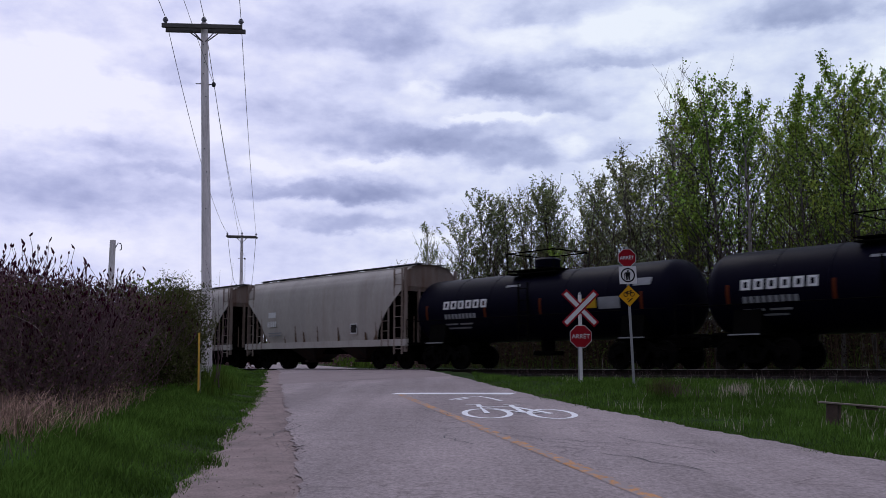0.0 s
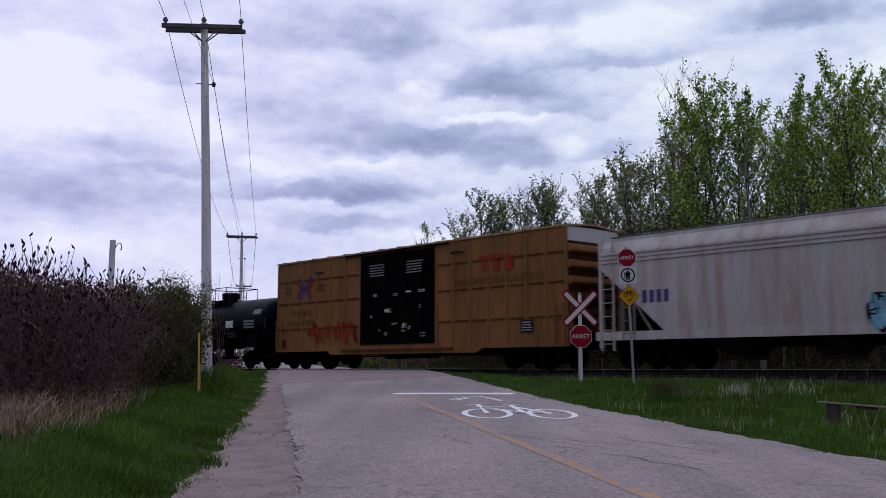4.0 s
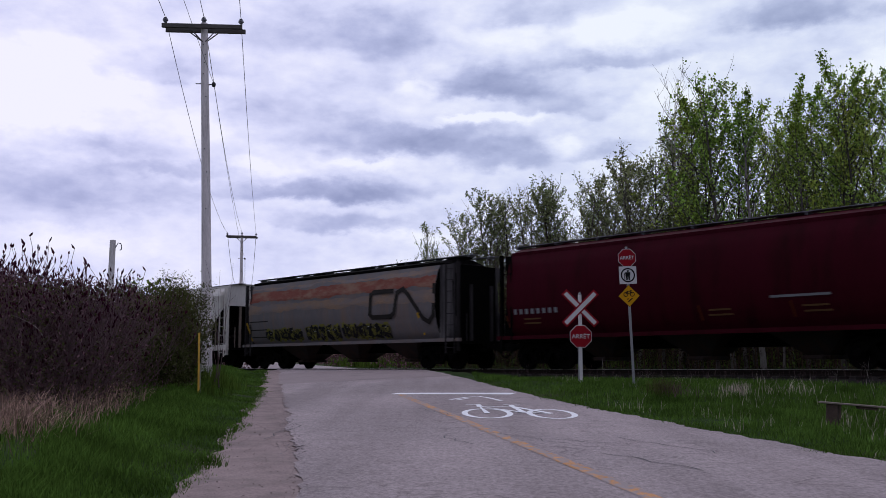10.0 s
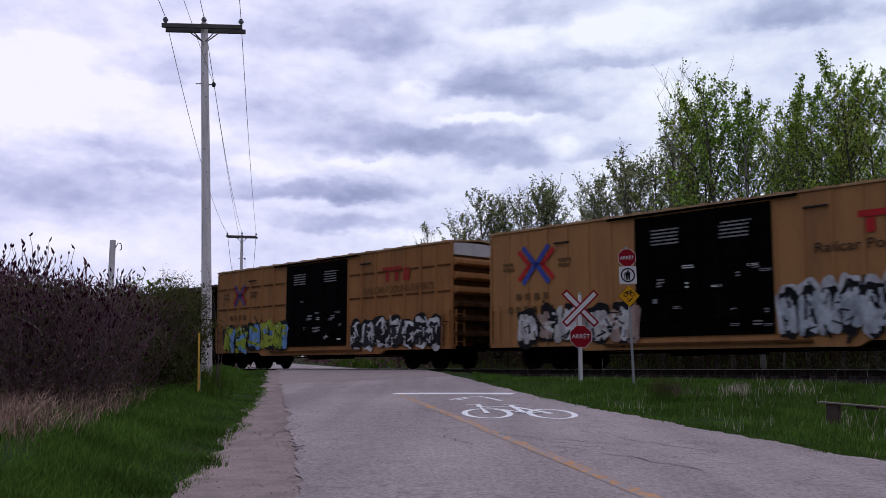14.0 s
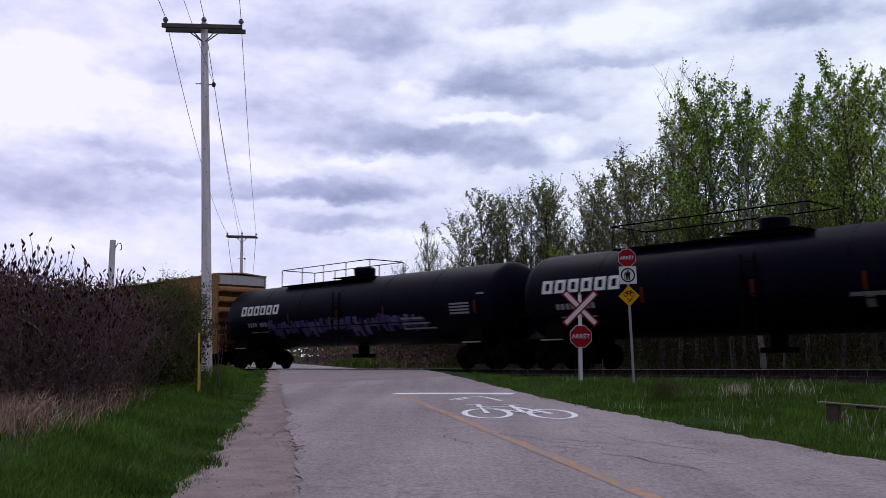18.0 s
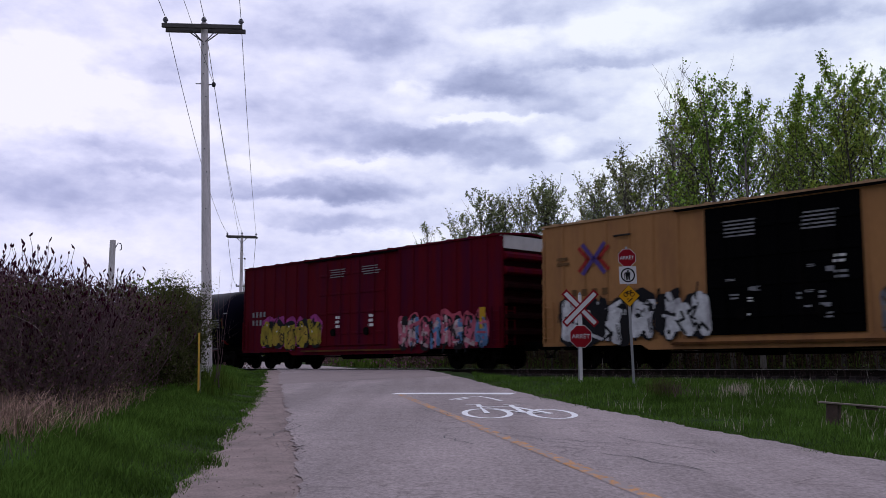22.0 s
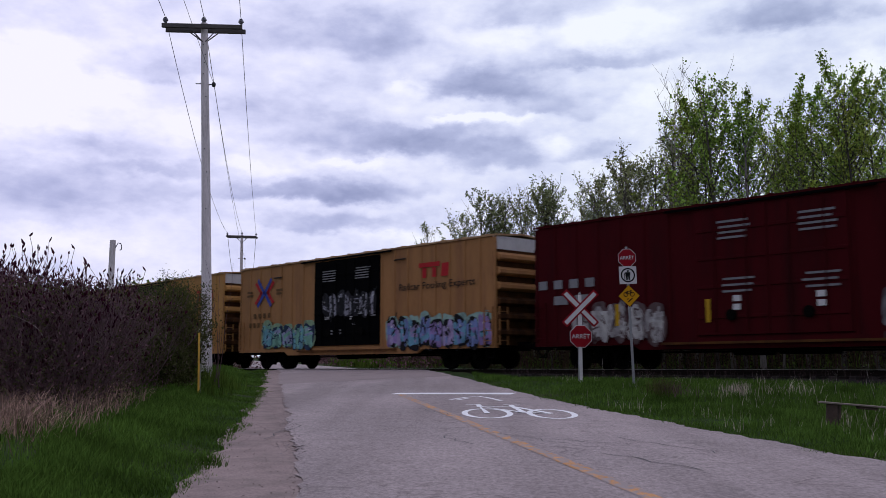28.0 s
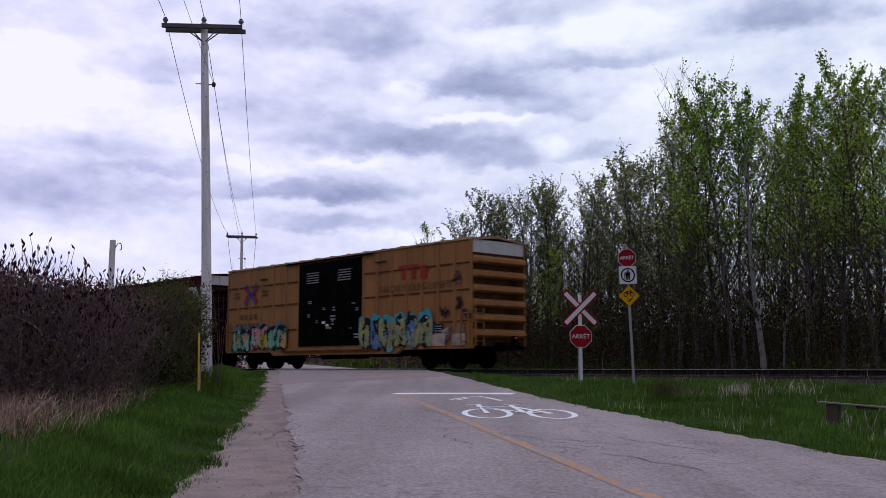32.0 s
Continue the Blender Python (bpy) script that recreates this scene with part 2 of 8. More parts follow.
MAT = {
    "asphalt": asphalt_material(),
    "gravel": material("dusty_gravel", (0.258, 0.196, 0.184), 0.95, 0, 0.32, 2.5, 34, 0.35, (1, 1, 1), (0.17, 0.135, 0.125), 0.60, 0.12, 1.6, spec=0.1),
    "ground": material("grassy_soil", (0.022, 0.042, 0.010), 0.98, 0, 0.5, 0.8, 20, 0.6, (1, 1, 1), (0.05, 0.042, 0.025), 0.60, 0.1, 0.35, spec=0.05),
    "ballast": material("crushed_stone", (0.024, 0.020, 0.018), 0.95, 0, 0.6, 5, 45, 1.0, spec=0.1),
    "rail": material("rusty_steel_rail", (0.016, 0.011, 0.009), 0.85, 0.0, 0.3, 3, 30, 0.2, spec=0.1),
    "railhead": material("polished_rail_head", (0.72, 0.69, 0.67), 0.55, 1.0, 0.1, 3, 30, 0.05),
    "tie": material("creosoted_timber", (0.03, 0.022, 0.018), 0.9, 0, 0.4, 3, 30, 0.5, (1, 6, 6), random_tint=0.4),
    "white_line": material("worn_white_road_paint", (0.80, 0.79, 0.80), 0.8, 0, 0.1, 3, 60, 0.3, (1, 1, 1), (0.3, 0.29, 0.29), 0.66, 0.05, 6),
    "yellow_line": material("worn_yellow_road_paint", (0.50, 0.25, 0.105), 0.85, 0, 0.3, 3, 60, 0.3, (1, 0.5, 1), (0.29, 0.242, 0.236), 0.475, 0.05, 9.0, spec=0.1),
    "apron": material("dusty_patched_asphalt", (0.275, 0.222, 0.218), 0.95, 0, 0.2, 0.8, 20, 0.3, (1, 1, 1), (0.225, 0.185, 0.18), 0.58, 0.1, 0.8, spec=0.1),
    "seam": material("crumbled_asphalt_seam", (0.20, 0.17, 0.17), 0.95, 0, 0.4, 3, 40, 0.5, spec=0.1),
    "crack": material("crack_filler", (0.06, 0.057, 0.06), 0.9, 0, 0.2, 3, 60, 0.3),
    "pole": material("grey_weathered_timber", (0.74, 0.68, 0.675), 0.9, 0, 0.3, 1.5, 25, 0.5, (5, 5, 0.35), (0.13, 0.11, 0.10), 0.62, 0.1, 1.2),
    "crossarm": material("dark_weathered_timber", (0.10, 0.09, 0.085), 0.9, 0, 0.3, 2, 25, 0.4),
    "insulator": material("grey_porcelain", (0.14, 0.14, 0.17), 0.25, 0, 0.1),
    "wire": material("black_cable", (0.02, 0.02, 0.022), 0.6, 0, 0.1),
    "galv": material("galvanised_steel", (0.30, 0.30, 0.31), 0.45, 0.6, 0.2, 4, 40, 0.1),
    "sign_white": material("white_sign_sheet", (0.56, 0.54, 0.55), 0.5, 0, 0.06),
    "sign_red": material("red_sign_sheet", (0.24, 0.006, 0.013), 0.5, 0, 0.12, spec=0.1),
    "sign_yellow": material("yellow_sign_sheet", (0.56, 0.265, 0.005), 0.5, 0, 0.1, spec=0.1),
    "sign_black": material("black_sign_ink", (0.006, 0.006, 0.006), 0.6, 0, 0.1, spec=0.1),
    "sign_back": material("aluminium_sheet", (0.5, 0.5, 0.5), 0.4, 0.7, 0.1),
    "post_white": material("white_painted_post", (0.62, 0.60, 0.60), 0.6, 0, 0.15, 3, 30, 0.15, (3, 3, 0.6), (0.2, 0.17, 0.15), 0.66, 0.08, 2),
    "stake": material("yellow_plastic_stake", (0.72, 0.42, 0.05), 0.5, 0, 0.15),
    "bench": material("grey_plank", (0.20, 0.165, 0.13), 0.9, 0, 0.35, 2, 25, 0.4, (0.6, 6, 6)),
    "bench_dark": material("rotten_timber", (0.07, 0.045, 0.035), 0.95, 0, 0.35, 2, 25, 0.4),
    "car_yellow": paint("yellow_boxcar_paint", (0.295, 0.128, 0.040), (0.17, 0.07, 0.025), 0.62),
    "car_yellow_dull": paint("dull_brown_yellow_boxcar_paint", (0.235, 0.101, 0.031), (0.12, 0.048, 0.018), 0.60),
    # end sheet colours: soot, darkened further for the shade between the ribs
    "end_soot_shade_red": paint("soot_and_shade_red_end_sheet_paint", (0.022, 0.003, 0.004), (0.008, 0.003, 0.003), 0.52, soft=0.2, spec=0.03),
    "end_soot_shade": paint("soot_and_shade_end_sheet_paint", (0.10, 0.042, 0.016), (0.012, 0.007, 0.005), 0.50, soft=0.2, spec=0.05),
    "car_yellow_new": paint("bright_yellow_boxcar_paint", (0.425, 0.215, 0.062), (0.30, 0.13, 0.04), 0.68),
    "car_yellow_worn": paint("faded_tan_boxcar_paint", (0.340, 0.163, 0.058), (0.22, 0.10, 0.045), 0.62),
    "car_red": paint("red_boxcar_paint", (0.092, 0.0035, 0.009), (0.050, 0.004, 0.022), 0.58, spec=0.03),
    "car_brown": paint("oxide_brown_boxcar_paint", (0.055, 0.0042, 0.0065), (0.026, 0.005, 0.006), 0.62, spec=0.03),
    "car_maroon": paint("maroon_hopper_paint", (0.044, 0.003, 0.0085), (0.020, 0.003, 0.004), 0.62, spec=0.03),
    "door_black": paint("black_door_paint", (0.0018, 0.0018, 0.0022), (0.006, 0.005, 0.005), 0.70, spec=0.015),
    "door_navy": paint("navy_door_paint", (0.003, 0.004, 0.012), (0.008, 0.008, 0.015), 0.70, spec=0.02),
    "end_white": paint("white_end_panel_paint", (0.56, 0.54, 0.53), (0.35, 0.32, 0.30), 0.66),
    "roof_tan": paint("tan_roof_paint", (0.40, 0.25, 0.13), (0.2, 0.10, 0.05), 0.6, spec=0.1),
    "hop_white": paint("off_white_hopper_paint", (0.63, 0.59, 0.55), (0.37, 0.32, 0.27), 0.66),
    "hop_light": paint("light_grey_hopper_paint", (0.375, 0.338, 0.305), (0.30, 0.26, 0.22), 0.66),
    "hop_rusty": paint("rust_streaked_grey_hopper_paint", (0.50, 0.465, 0.455), (0.36, 0.225, 0.155), 0.60, soft=0.16, scale=1.3),
    "hop_grey": paint("grey_hopper_paint", (0.140, 0.128, 0.130), (0.19, 0.13, 0.10), 0.60, spec=0.1),
    "band_rust": paint("rust_band", (0.205, 0.062, 0.044), (0.25, 0.145, 0.10), 0.54, spec=0.1, stretch=(0.5, 1, 1.2), soft=0.08, scale=1.6),
    "band_tan": paint("tan_band", (0.235, 0.158, 0.11), (0.175, 0.15, 0.145), 0.50, spec=0.1, stretch=(0.5, 1, 1.2), soft=0.10, scale=1.5),
    "tank_black": paint("black_tank_paint", (0.0025, 0.0020, 0.0080), (0.005, 0.0045, 0.011), 0.66, 0.40, spec=0.028),
    # also laid on hopper slope sheets, where its black stands for shade
    "under": material("grimy_underframe_and_shade", (0.0028, 0.0024, 0.0022), 0.95, 0.0, 0.4, 3, 30, 0.3, spec=0.05),
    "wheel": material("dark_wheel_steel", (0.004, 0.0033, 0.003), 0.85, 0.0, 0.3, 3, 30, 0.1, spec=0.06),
    "mark_white": material("white_stencil", (0.62, 0.61, 0.60), 0.6, 0, 0.15, 3, 40, 0.0, spec=0.06),
    "mark_grey": material("faded_stencil", (0.22, 0.22, 0.23), 0.6, 0, 0.2, 3, 40, 0.0, spec=0.06),
    "mark_black": material("black_stencil", (0.025, 0.022, 0.02), 0.6, 0, 0.2, 3, 40, 0.0, spec=0.06),
    "mark_dark": material("faded_dark_stencil", (0.13, 0.07, 0.03), 0.6, 0, 0.2, 3, 40, 0.0, spec=0.06),
    "mark_red": material("red_emblem_paint", (0.42, 0.025, 0.03), 0.5, 0, 0.15, spec=0.06),
    "mark_blue": material("blue_emblem_paint", (0.05, 0.07, 0.30), 0.5, 0, 0.15, spec=0.06),
    "mark_fred": material("faded_red_emblem_paint", (0.30, 0.030, 0.025), 0.5, 0, 0.15, spec=0.06),
    "mark_fblue": material("faded_blue_emblem_paint", (0.085, 0.055, 0.20), 0.5, 0, 0.15, spec=0.06),
    "mark_yellow": material("yellow_reflector", (0.46, 0.27, 0.02), 0.4, 0, 0.1, spec=0.06),
    "mark_orange": material("orange_reflector", (0.085, 0.018, 0.006), 0.4, 0, 0.1, spec=0.06),
    "hop_grimy": paint("grimy_grey_end_plate_paint", (0.12, 0.11, 0.11), (0.02, 0.018, 0.02), 0.50, soft=0.12, scale=1.6, spec=0.05),
    "end_grime": paint("grimy_end_plate_paint", (0.045, 0.040, 0.042), (0.012, 0.010, 0.010), 0.52, soft=0.2, spec=0.05),
    # rust brown of the door rails; on panel ledges it paints their shadow line
    "ledge_shade_rust": paint("ledge_shade_and_rust_paint", (0.11, 0.045, 0.014), (0.05, 0.022, 0.010), 0.55, spec=0.05),
    "grille": material("grey_tag_plate", (0.20, 0.20, 0.22), 0.6, 0, 0.15, spec=0.06),
    "bark": material("grey_poplar_bark", (0.125, 0.110, 0.098), 0.95, 0, 0.4, 3, 25, 0.5, (3, 3, 0.7), (0.03, 0.026, 0.023), 0.56, 0.08, 2, random_tint=0.45, spec=0.1),
    "birch": material("pale_birch_bark", (0.19, 0.17, 0.155), 0.9, 0, 0.3, 3, 25, 0.4, (2, 2, 1.2), (0.05, 0.04, 0.035), 0.58, 0.06, 2.5, spec=0.1),
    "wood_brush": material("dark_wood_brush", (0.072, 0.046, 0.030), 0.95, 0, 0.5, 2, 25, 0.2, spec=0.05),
    "twig": material("brown_twigs", (0.112, 0.063, 0.072), 0.95, 0, 0.4, 3, 25, 0.2),
    "pale_twig": material("pale_bare_twigs", (0.34, 0.29, 0.27), 0.95, 0, 0.3, 3, 25, 0.2),
    "brush": material("dead_brush", (0.100, 0.060, 0.060), 0.95, 0, 0.5, 2, 25, 0.2),
    "leaf": leaf_material("young_poplar_leaf", (0.235, 0.33, 0.060), 0.7, 0.5, 0.3, 0.5),
    "leaf_pale": leaf_material("budding_leaf", (0.21, 0.245, 0.11), 0.65, 0.5),
    "leaf_shrub": leaf_material("shrub_leaf", (0.095, 0.13, 0.032), 0.45, 0.4, 0.5, 0.35),
    "seedhead": leaf_material("dark_red_seed_cluster", (0.036, 0.009, 0.017), 0.4, 0.0),
    "grass": leaf_material("spring_grass", (0.082, 0.138, 0.024), 0.45, 0.25, 0.45, 0.9),
    "palegrass": leaf_material("pale_bleached_grass", (0.46, 0.40, 0.31), 0.5, 0.2),
    "drygrass": leaf_material("dry_grass", (0.36, 0.245, 0.185), 0.6, 0.2, 0.55, 1.6),
    # withered leaves again, with the wood's deep shade put into the colour
    "wood_litter": leaf_material("shade_dark_leaf_litter", (0.034, 0.022, 0.017), 0.5, 0.05, 0.5, 0.6),
    "willow_leaf": leaf_material("olive_budding_leaf", (0.074, 0.080, 0.028), 0.45, 0.3, 0.4, 0.9),
    "brushleaf": leaf_material("withered_leaves", (0.130, 0.072, 0.078), 0.5, 0.1, 0.55, 0.7),
}


def gmat(name, r, g, b):
    if name not in MAT:
        MAT[name] = material(name, (r, g, b), 0.6, 0, 0.3, 2.0, 14.0, 0.02, (1, 1, 0.6), (r * 0.45 + 0.01, g * 0.42 + 0.008, b * 0.45 + 0.008), 0.57, 0.10, 2.6, spec=0.06)
    return name


# ---------- mesh builder ----------
class Shape:
    """Collects faces and becomes one mesh object."""

    def __init__(self):
        self.v, self.f, self.mi, self.mats = [], [], [], []

    def slot(self, mat):
        if mat not in self.mats:
            self.mats.append(mat)
        return self.mats.index(mat)

    def faces(self, verts, faces, mat=None):
        o = len(self.v)
        self.v.extend([tuple(p) for p in verts])
        k = self.slot(mat) if mat else 0
        for q in faces:
            self.f.append(tuple(o + i for i in q))
            self.mi.append(k)
        return self

    def box(self, x0, x1, y0, y1, z0, z1, mat=None, m=None):
        p = [(x0, y0, z0), (x1, y0, z0), (x1, y1, z0), (x0, y1, z0), (x0, y0, z1), (x1, y0, z1), (x1, y1, z1), (x0, y1, z1)]
        if m:
            p = [m @ Vector(q) for q in p]
        return self.faces(p, [(3, 2, 1, 0), (4, 5, 6, 7), (0, 1, 5, 4), (1, 2, 6, 5), (2, 3, 7, 6), (3, 0, 4, 7)], mat)

    def cbox(self, x0, x1, y0, y1, z0, z1, c=0.01, mat=None, m=None):
        """A box with chamfered edges."""
        lo, hi = (x0, y0, z0), (x1, y1, z1)
        pts, key = [], {}
        for sx in (0, 1):
            for sy in (0, 1):
                for sz in (0, 1):
                    s = (sx, sy, sz)
                    for ax in range(3):
                        q = [(hi[i] if s[i] else lo[i]) if i == ax else (hi[i] - c if s[i] else lo[i] + c) for i in range(3)]
                        key[(s, ax)] = len(pts)
                        pts.append(Vector(q))
        fs = []
        for ax in range(3):
            a, b = [i for i in range(3) if i != ax]
            for side in (0, 1):
                ring = []
                for sa, sb in ((0, 0), (1, 0), (1, 1), (0, 1)):
                    s = [0, 0, 0]
                    s[ax], s[a], s[b] = side, sa, sb
                    ring.append(key[(tuple(s), ax)])
                fs.append(ring)
        for ax in range(3):
            a, b = [i for i in range(3) if i != ax]
            for sa in (0, 1):
                for sb in (0, 1):
                    s0, s1 = [0, 0, 0], [0, 0, 0]
                    s0[a] = s1[a] = sa
                    s0[b] = s1[b] = sb
                    s0[ax], s1[ax] = 0, 1
                    fs.append([key[(tuple(s0), a)], key[(tuple(s1), a)], key[(tuple(s1), b)], key[(tuple(s0), b)]])
        for sx in (0, 1):
            for sy in (0, 1):
                for sz in (0, 1):
                    s = (sx, sy, sz)
                    fs.append([key[(s, 0)], key[(s, 1)], key[(s, 2)]])
        mid = Vector(((x0 + x1) / 2, (y0 + y1) / 2, (z0 + z1) / 2))
        fixed = []
        for q in fs:
            nrm = (pts[q[1]] - pts[q[0]]).cross(pts[q[2]] - pts[q[0]])
            ctr = sum((pts[i] for i in q), Vector()) / len(q) - mid
            fixed.append(tuple(q) if nrm.dot(ctr) > 0 else tuple(reversed(q)))
        if m:
            pts = [m @ q for q in pts]
        return self.faces(pts, fixed, mat)

    def tube(self, a, b, r0, r1=None, seg=8, mat=None, caps=True):
        a, b = Vector(a), Vector(b)
        r1 = r0 if r1 is None else r1
        ax = (b - a).normalized()
        s = ax.orthogonal().normalized()
        w = ax.cross(s)
        vs, fs = [], []
        for c, r in ((a, r0), (b, r1)):
            for i in range(seg):
                t = 2 * math.pi * i / seg
                vs.append(c + r * (math.cos(t) * s + math.sin(t) * w))
        for i in range(seg):
            j = (i + 1) % seg
            fs.append((i, j, seg + j, seg + i))
        if caps:
            fs += [tuple(range(seg - 1, -1, -1)), tuple(range(seg, 2 * seg))]
        return self.faces(vs, fs, mat)

    def pipe(self, pts, r, seg=6, mat=None):
        for p, q in zip(pts, pts[1:]):
            self.tube(p, q, r, r, seg, mat)
        return self

    def loft(self, rings, mat=None, close=True, caps=True):
        k = len(rings[0])
        vs = [p for ring in rings for p in ring]
        fs = []
        for i in range(len(rings) - 1):
            for j in range(k if close else k - 1):
                j2 = (j + 1) % k
                fs.append((i * k + j, i * k + j2, (i + 1) * k + j2, (i + 1) * k + j))
        if caps:
            fs += [tuple(range(k - 1, -1, -1)), tuple(range((len(rings) - 1) * k, len(rings) * k))]
        return self.faces(vs, fs, mat)

    def lathe(self, prof, axis="z", seg=24, mat=None, at=(0, 0, 0)):
        rings = []
        for r, h in prof:
            ring = []
            for i in range(seg):
                t = 2 * math.pi * i / seg
                c, s = r * math.cos(t), r * math.sin(t)
                p = {"z": (c, s, h), "x": (h, c, s), "y": (s, h, c)}[axis]
                ring.append((p[0] + at[0], p[1] + at[1], p[2] + at[2]))
            rings.append(ring)
        return self.loft(rings, mat)

    def prism(self, outline, y0, y1, mat=None):
        """Outline in x, z; pushed along y."""
        k = len(outline)
        vs = [(x, y0, z) for x, z in outline] + [(x, y1, z) for x, z in outline]
        fs = [(i, (i + 1) % k, k + (i + 1) % k, k + i) for i in range(k)]
        fs += [tuple(range(k - 1, -1, -1)), tuple(range(k, 2 * k))]
        return self.faces(vs, fs, mat)

    def mesh(self, name, mat=None, smooth=False):
        me = bpy.data.meshes.new(name)
        me.from_pydata(self.v, [], self.f)
        names = self.mats or [mat]
        if self.mats and mat and self.mats == [None]:
            names = [mat]
        for q in names:
            me.materials.append(MAT[q])
        if len(names) > 1:
            me.polygons.foreach_set("material_index", self.mi)
        if smooth:
            me.polygons.foreach_set("use_smooth", [True] * len(me.polygons))
            me.set_sharp_from_angle(angle=radians(40))
        me.update()
        return me

    def ob(self, name, mat=None, parent=None, label="", smooth=False, at=None):
        o = new(name, self.mesh(name, mat, smooth))
        if at is not None:
            o.matrix_basis = at
        if parent:
            o.parent = parent
        if label:
            o["label"] = label
        return o


def piece(name, mesh, parent, m=None, label=""):
    """Another object on a mesh that is already there."""
    o = new(name, mesh)
    if m is not None:
        o.matrix_basis = m
    o.parent = parent
    if label:
        o["label"] = label
    return o


def arrays_mesh(name, verts, faces_flat, size, mat):
    me = bpy.data.meshes.new(name)
    n = len(faces_flat) // size
    me.vertices.add(len(verts))
    me.vertices.foreach_set("co", np.asarray(verts, dtype=np.float32).ravel())
    me.loops.add(n * size)
    me.loops.foreach_set("vertex_index", np.asarray(faces_flat, dtype=np.int32))
    me.polygons.add(n)
    me.polygons.foreach_set("loop_start", np.arange(0, n * size, size, dtype=np.int32))
    me.materials.append(MAT[mat])
    me.update(calc_edges=True)
    me.validate()
    return me


def text_mesh(words, size, mat, m, parent, name="lettering", depth=0.002):
    cu = bpy.data.curves.new("lettering", "FONT")
    cu.body, cu.size, cu.align_x, cu.align_y, cu.extrude = words, size, "CENTER", "CENTER", depth
    tmp = bpy.data.objects.new("lettering", cu)
    scene.collection.objects.link(tmp)
    bpy.context.view_layer.update()
    me = bpy.data.meshes.new_from_object(tmp.evaluated_get(bpy.context.evaluated_depsgraph_get()))
    bpy.data.objects.remove(tmp)
    me.materials.clear()
    me.materials.append(MAT[mat])
    o = new(name, me)
    o.matrix_basis = m
    o.parent = parent
    return o


def smooth01(a, b, x):
    t = min(1.0, max(0.0, (x - a) / (b - a)))
    return t * t * (3 - 2 * t)

# ---------- the lie of the land ----------
# The track runs along TRACK_U; Q is the distance from the origin square to it. Rail tops are at z = 0.
TRACK_TURN = 131.78
TRACK_U = Vector((math.cos(radians(TRACK_TURN)), math.sin(radians(TRACK_TURN)), 0))
TRACK_N = Vector((TRACK_U.y, -TRACK_U.x, 0))
TRACK_Q = 27.0
ALONG_Y, ALONG_Z = [-60, 0, 8, 10.5, 14.1, 19.7, 25.3, 45], [-1.3, -1.12, -1.0, -0.93, -0.85, -0.71, -0.57, -0.1]
ACROSS_Q, ACROSS_Z = [-200, 0, 12, 16, 20, 23.5, 25.2, 28.8, 31, 34, 45, 65, 120, 400, 3000], [-1.3, -1.1, -0.8, -0.59, -0.34, -0.11, -0.03, -0.03, -0.1, -0.05, 0.3, 0.95, 2.3, 6, 12]
ROAD_Y, ROAD_X = [-60, 0, 45, 60, 75, 110, 200], [13.3, 3.09, -4.6, -8.3, -12.6, -23, -50]


def road_x(y):
    return float(np.interp(y, ROAD_Y, ROAD_X))


def q_of(x, y):
    return TRACK_N.x * x + TRACK_N.y * y


def road_z(x, y):
    w = smooth01(18, 32, y)
    a, b = float(np.interp(y, ALONG_Y, ALONG_Z)), float(np.interp(q_of(x, y), ACROSS_Q, ACROSS_Z))
    return (1 - w) * a + w * b


def edge_right(y):
    return float(np.interp(y, [8, 14, 21, 33, 60], [3.58, 3.33, 3.12, 2.85, 2.8]))


def edge_left(y):
    return float(np.interp(y, [8, 13, 18, 24, 40], [-3.85, -3.66, -3.5, -3.4, -3.35]))


def ground_z(x, y):
    o = x - road_x(y)
    z = road_z(x, y)
    q = q_of(x, y)
    near = 1 - smooth01(21, 25, q)
    r, l = edge_right(y), edge_left(y)
    if o > r:
        z += -0.04 + 0.10 * smooth01(r, r + 2.5, o) * near * smooth01(19, 25, y) - 0.05 * smooth01(r, r + 2, o) * (1 - smooth01(18, 24, y))
    elif o < l:
        z += -0.03 + 0.34 * smooth01(-l, -l + 2.6, -o) * near
    else:
        z -= 0.05
    away = smooth01(3.6, 5.0, abs(o))
    if q > 18 and q < 34:
        # beside the crossing the land stays below the ballast
        low = min(z, -0.36 + 0.12 * smooth01(29, 33, q))
        z += (low - z) * away * smooth01(18, 21.5, q) * (1 - smooth01(31, 34, q)) * (1.0 if o > 0 else smooth01(22.5, 24, q))
    return z


def grid_axis(lo, hi, fine_lo, fine_hi, step):
    fine = list(np.arange(fine_lo, fine_hi + 1e-6, step))
    out, s = [], step
    p = fine_lo
    while p > lo:
        s *= 1.35
        p -= s
        out.insert(0, max(p, lo))
    out += fine
    s, p = step, fine[-1]
    while p < hi:
        s *= 1.35
        p += s
        out.append(min(p, hi))
    return out


def build_ground():
    xs, ys = grid_axis(-2500, 2500, -40, 45, 0.6), grid_axis(-600, 3000, -5, 75, 0.6)
    s = Shape()
    vs = []
    for y in ys:
        for x in xs:
            z = ground_z(x, y)
            if abs(x - road_x(y)) > 3.9:
                z += 0.05 * noise.noise(Vector((x * 0.5, y * 0.5, 0)))
            vs.append((x, y, z))
    w = len(xs)
    fs = [(j * w + i, j * w + i + 1, (j + 1) * w + i + 1, (j + 1) * w + i) for j in range(len(ys) - 1) for i in range(w - 1)]
    s.faces(vs, fs)
    g = s.ob("ground", "ground", smooth=True)
    tagged(g, "grassy earth with dry patches along the railway", "ground", kind="structure")


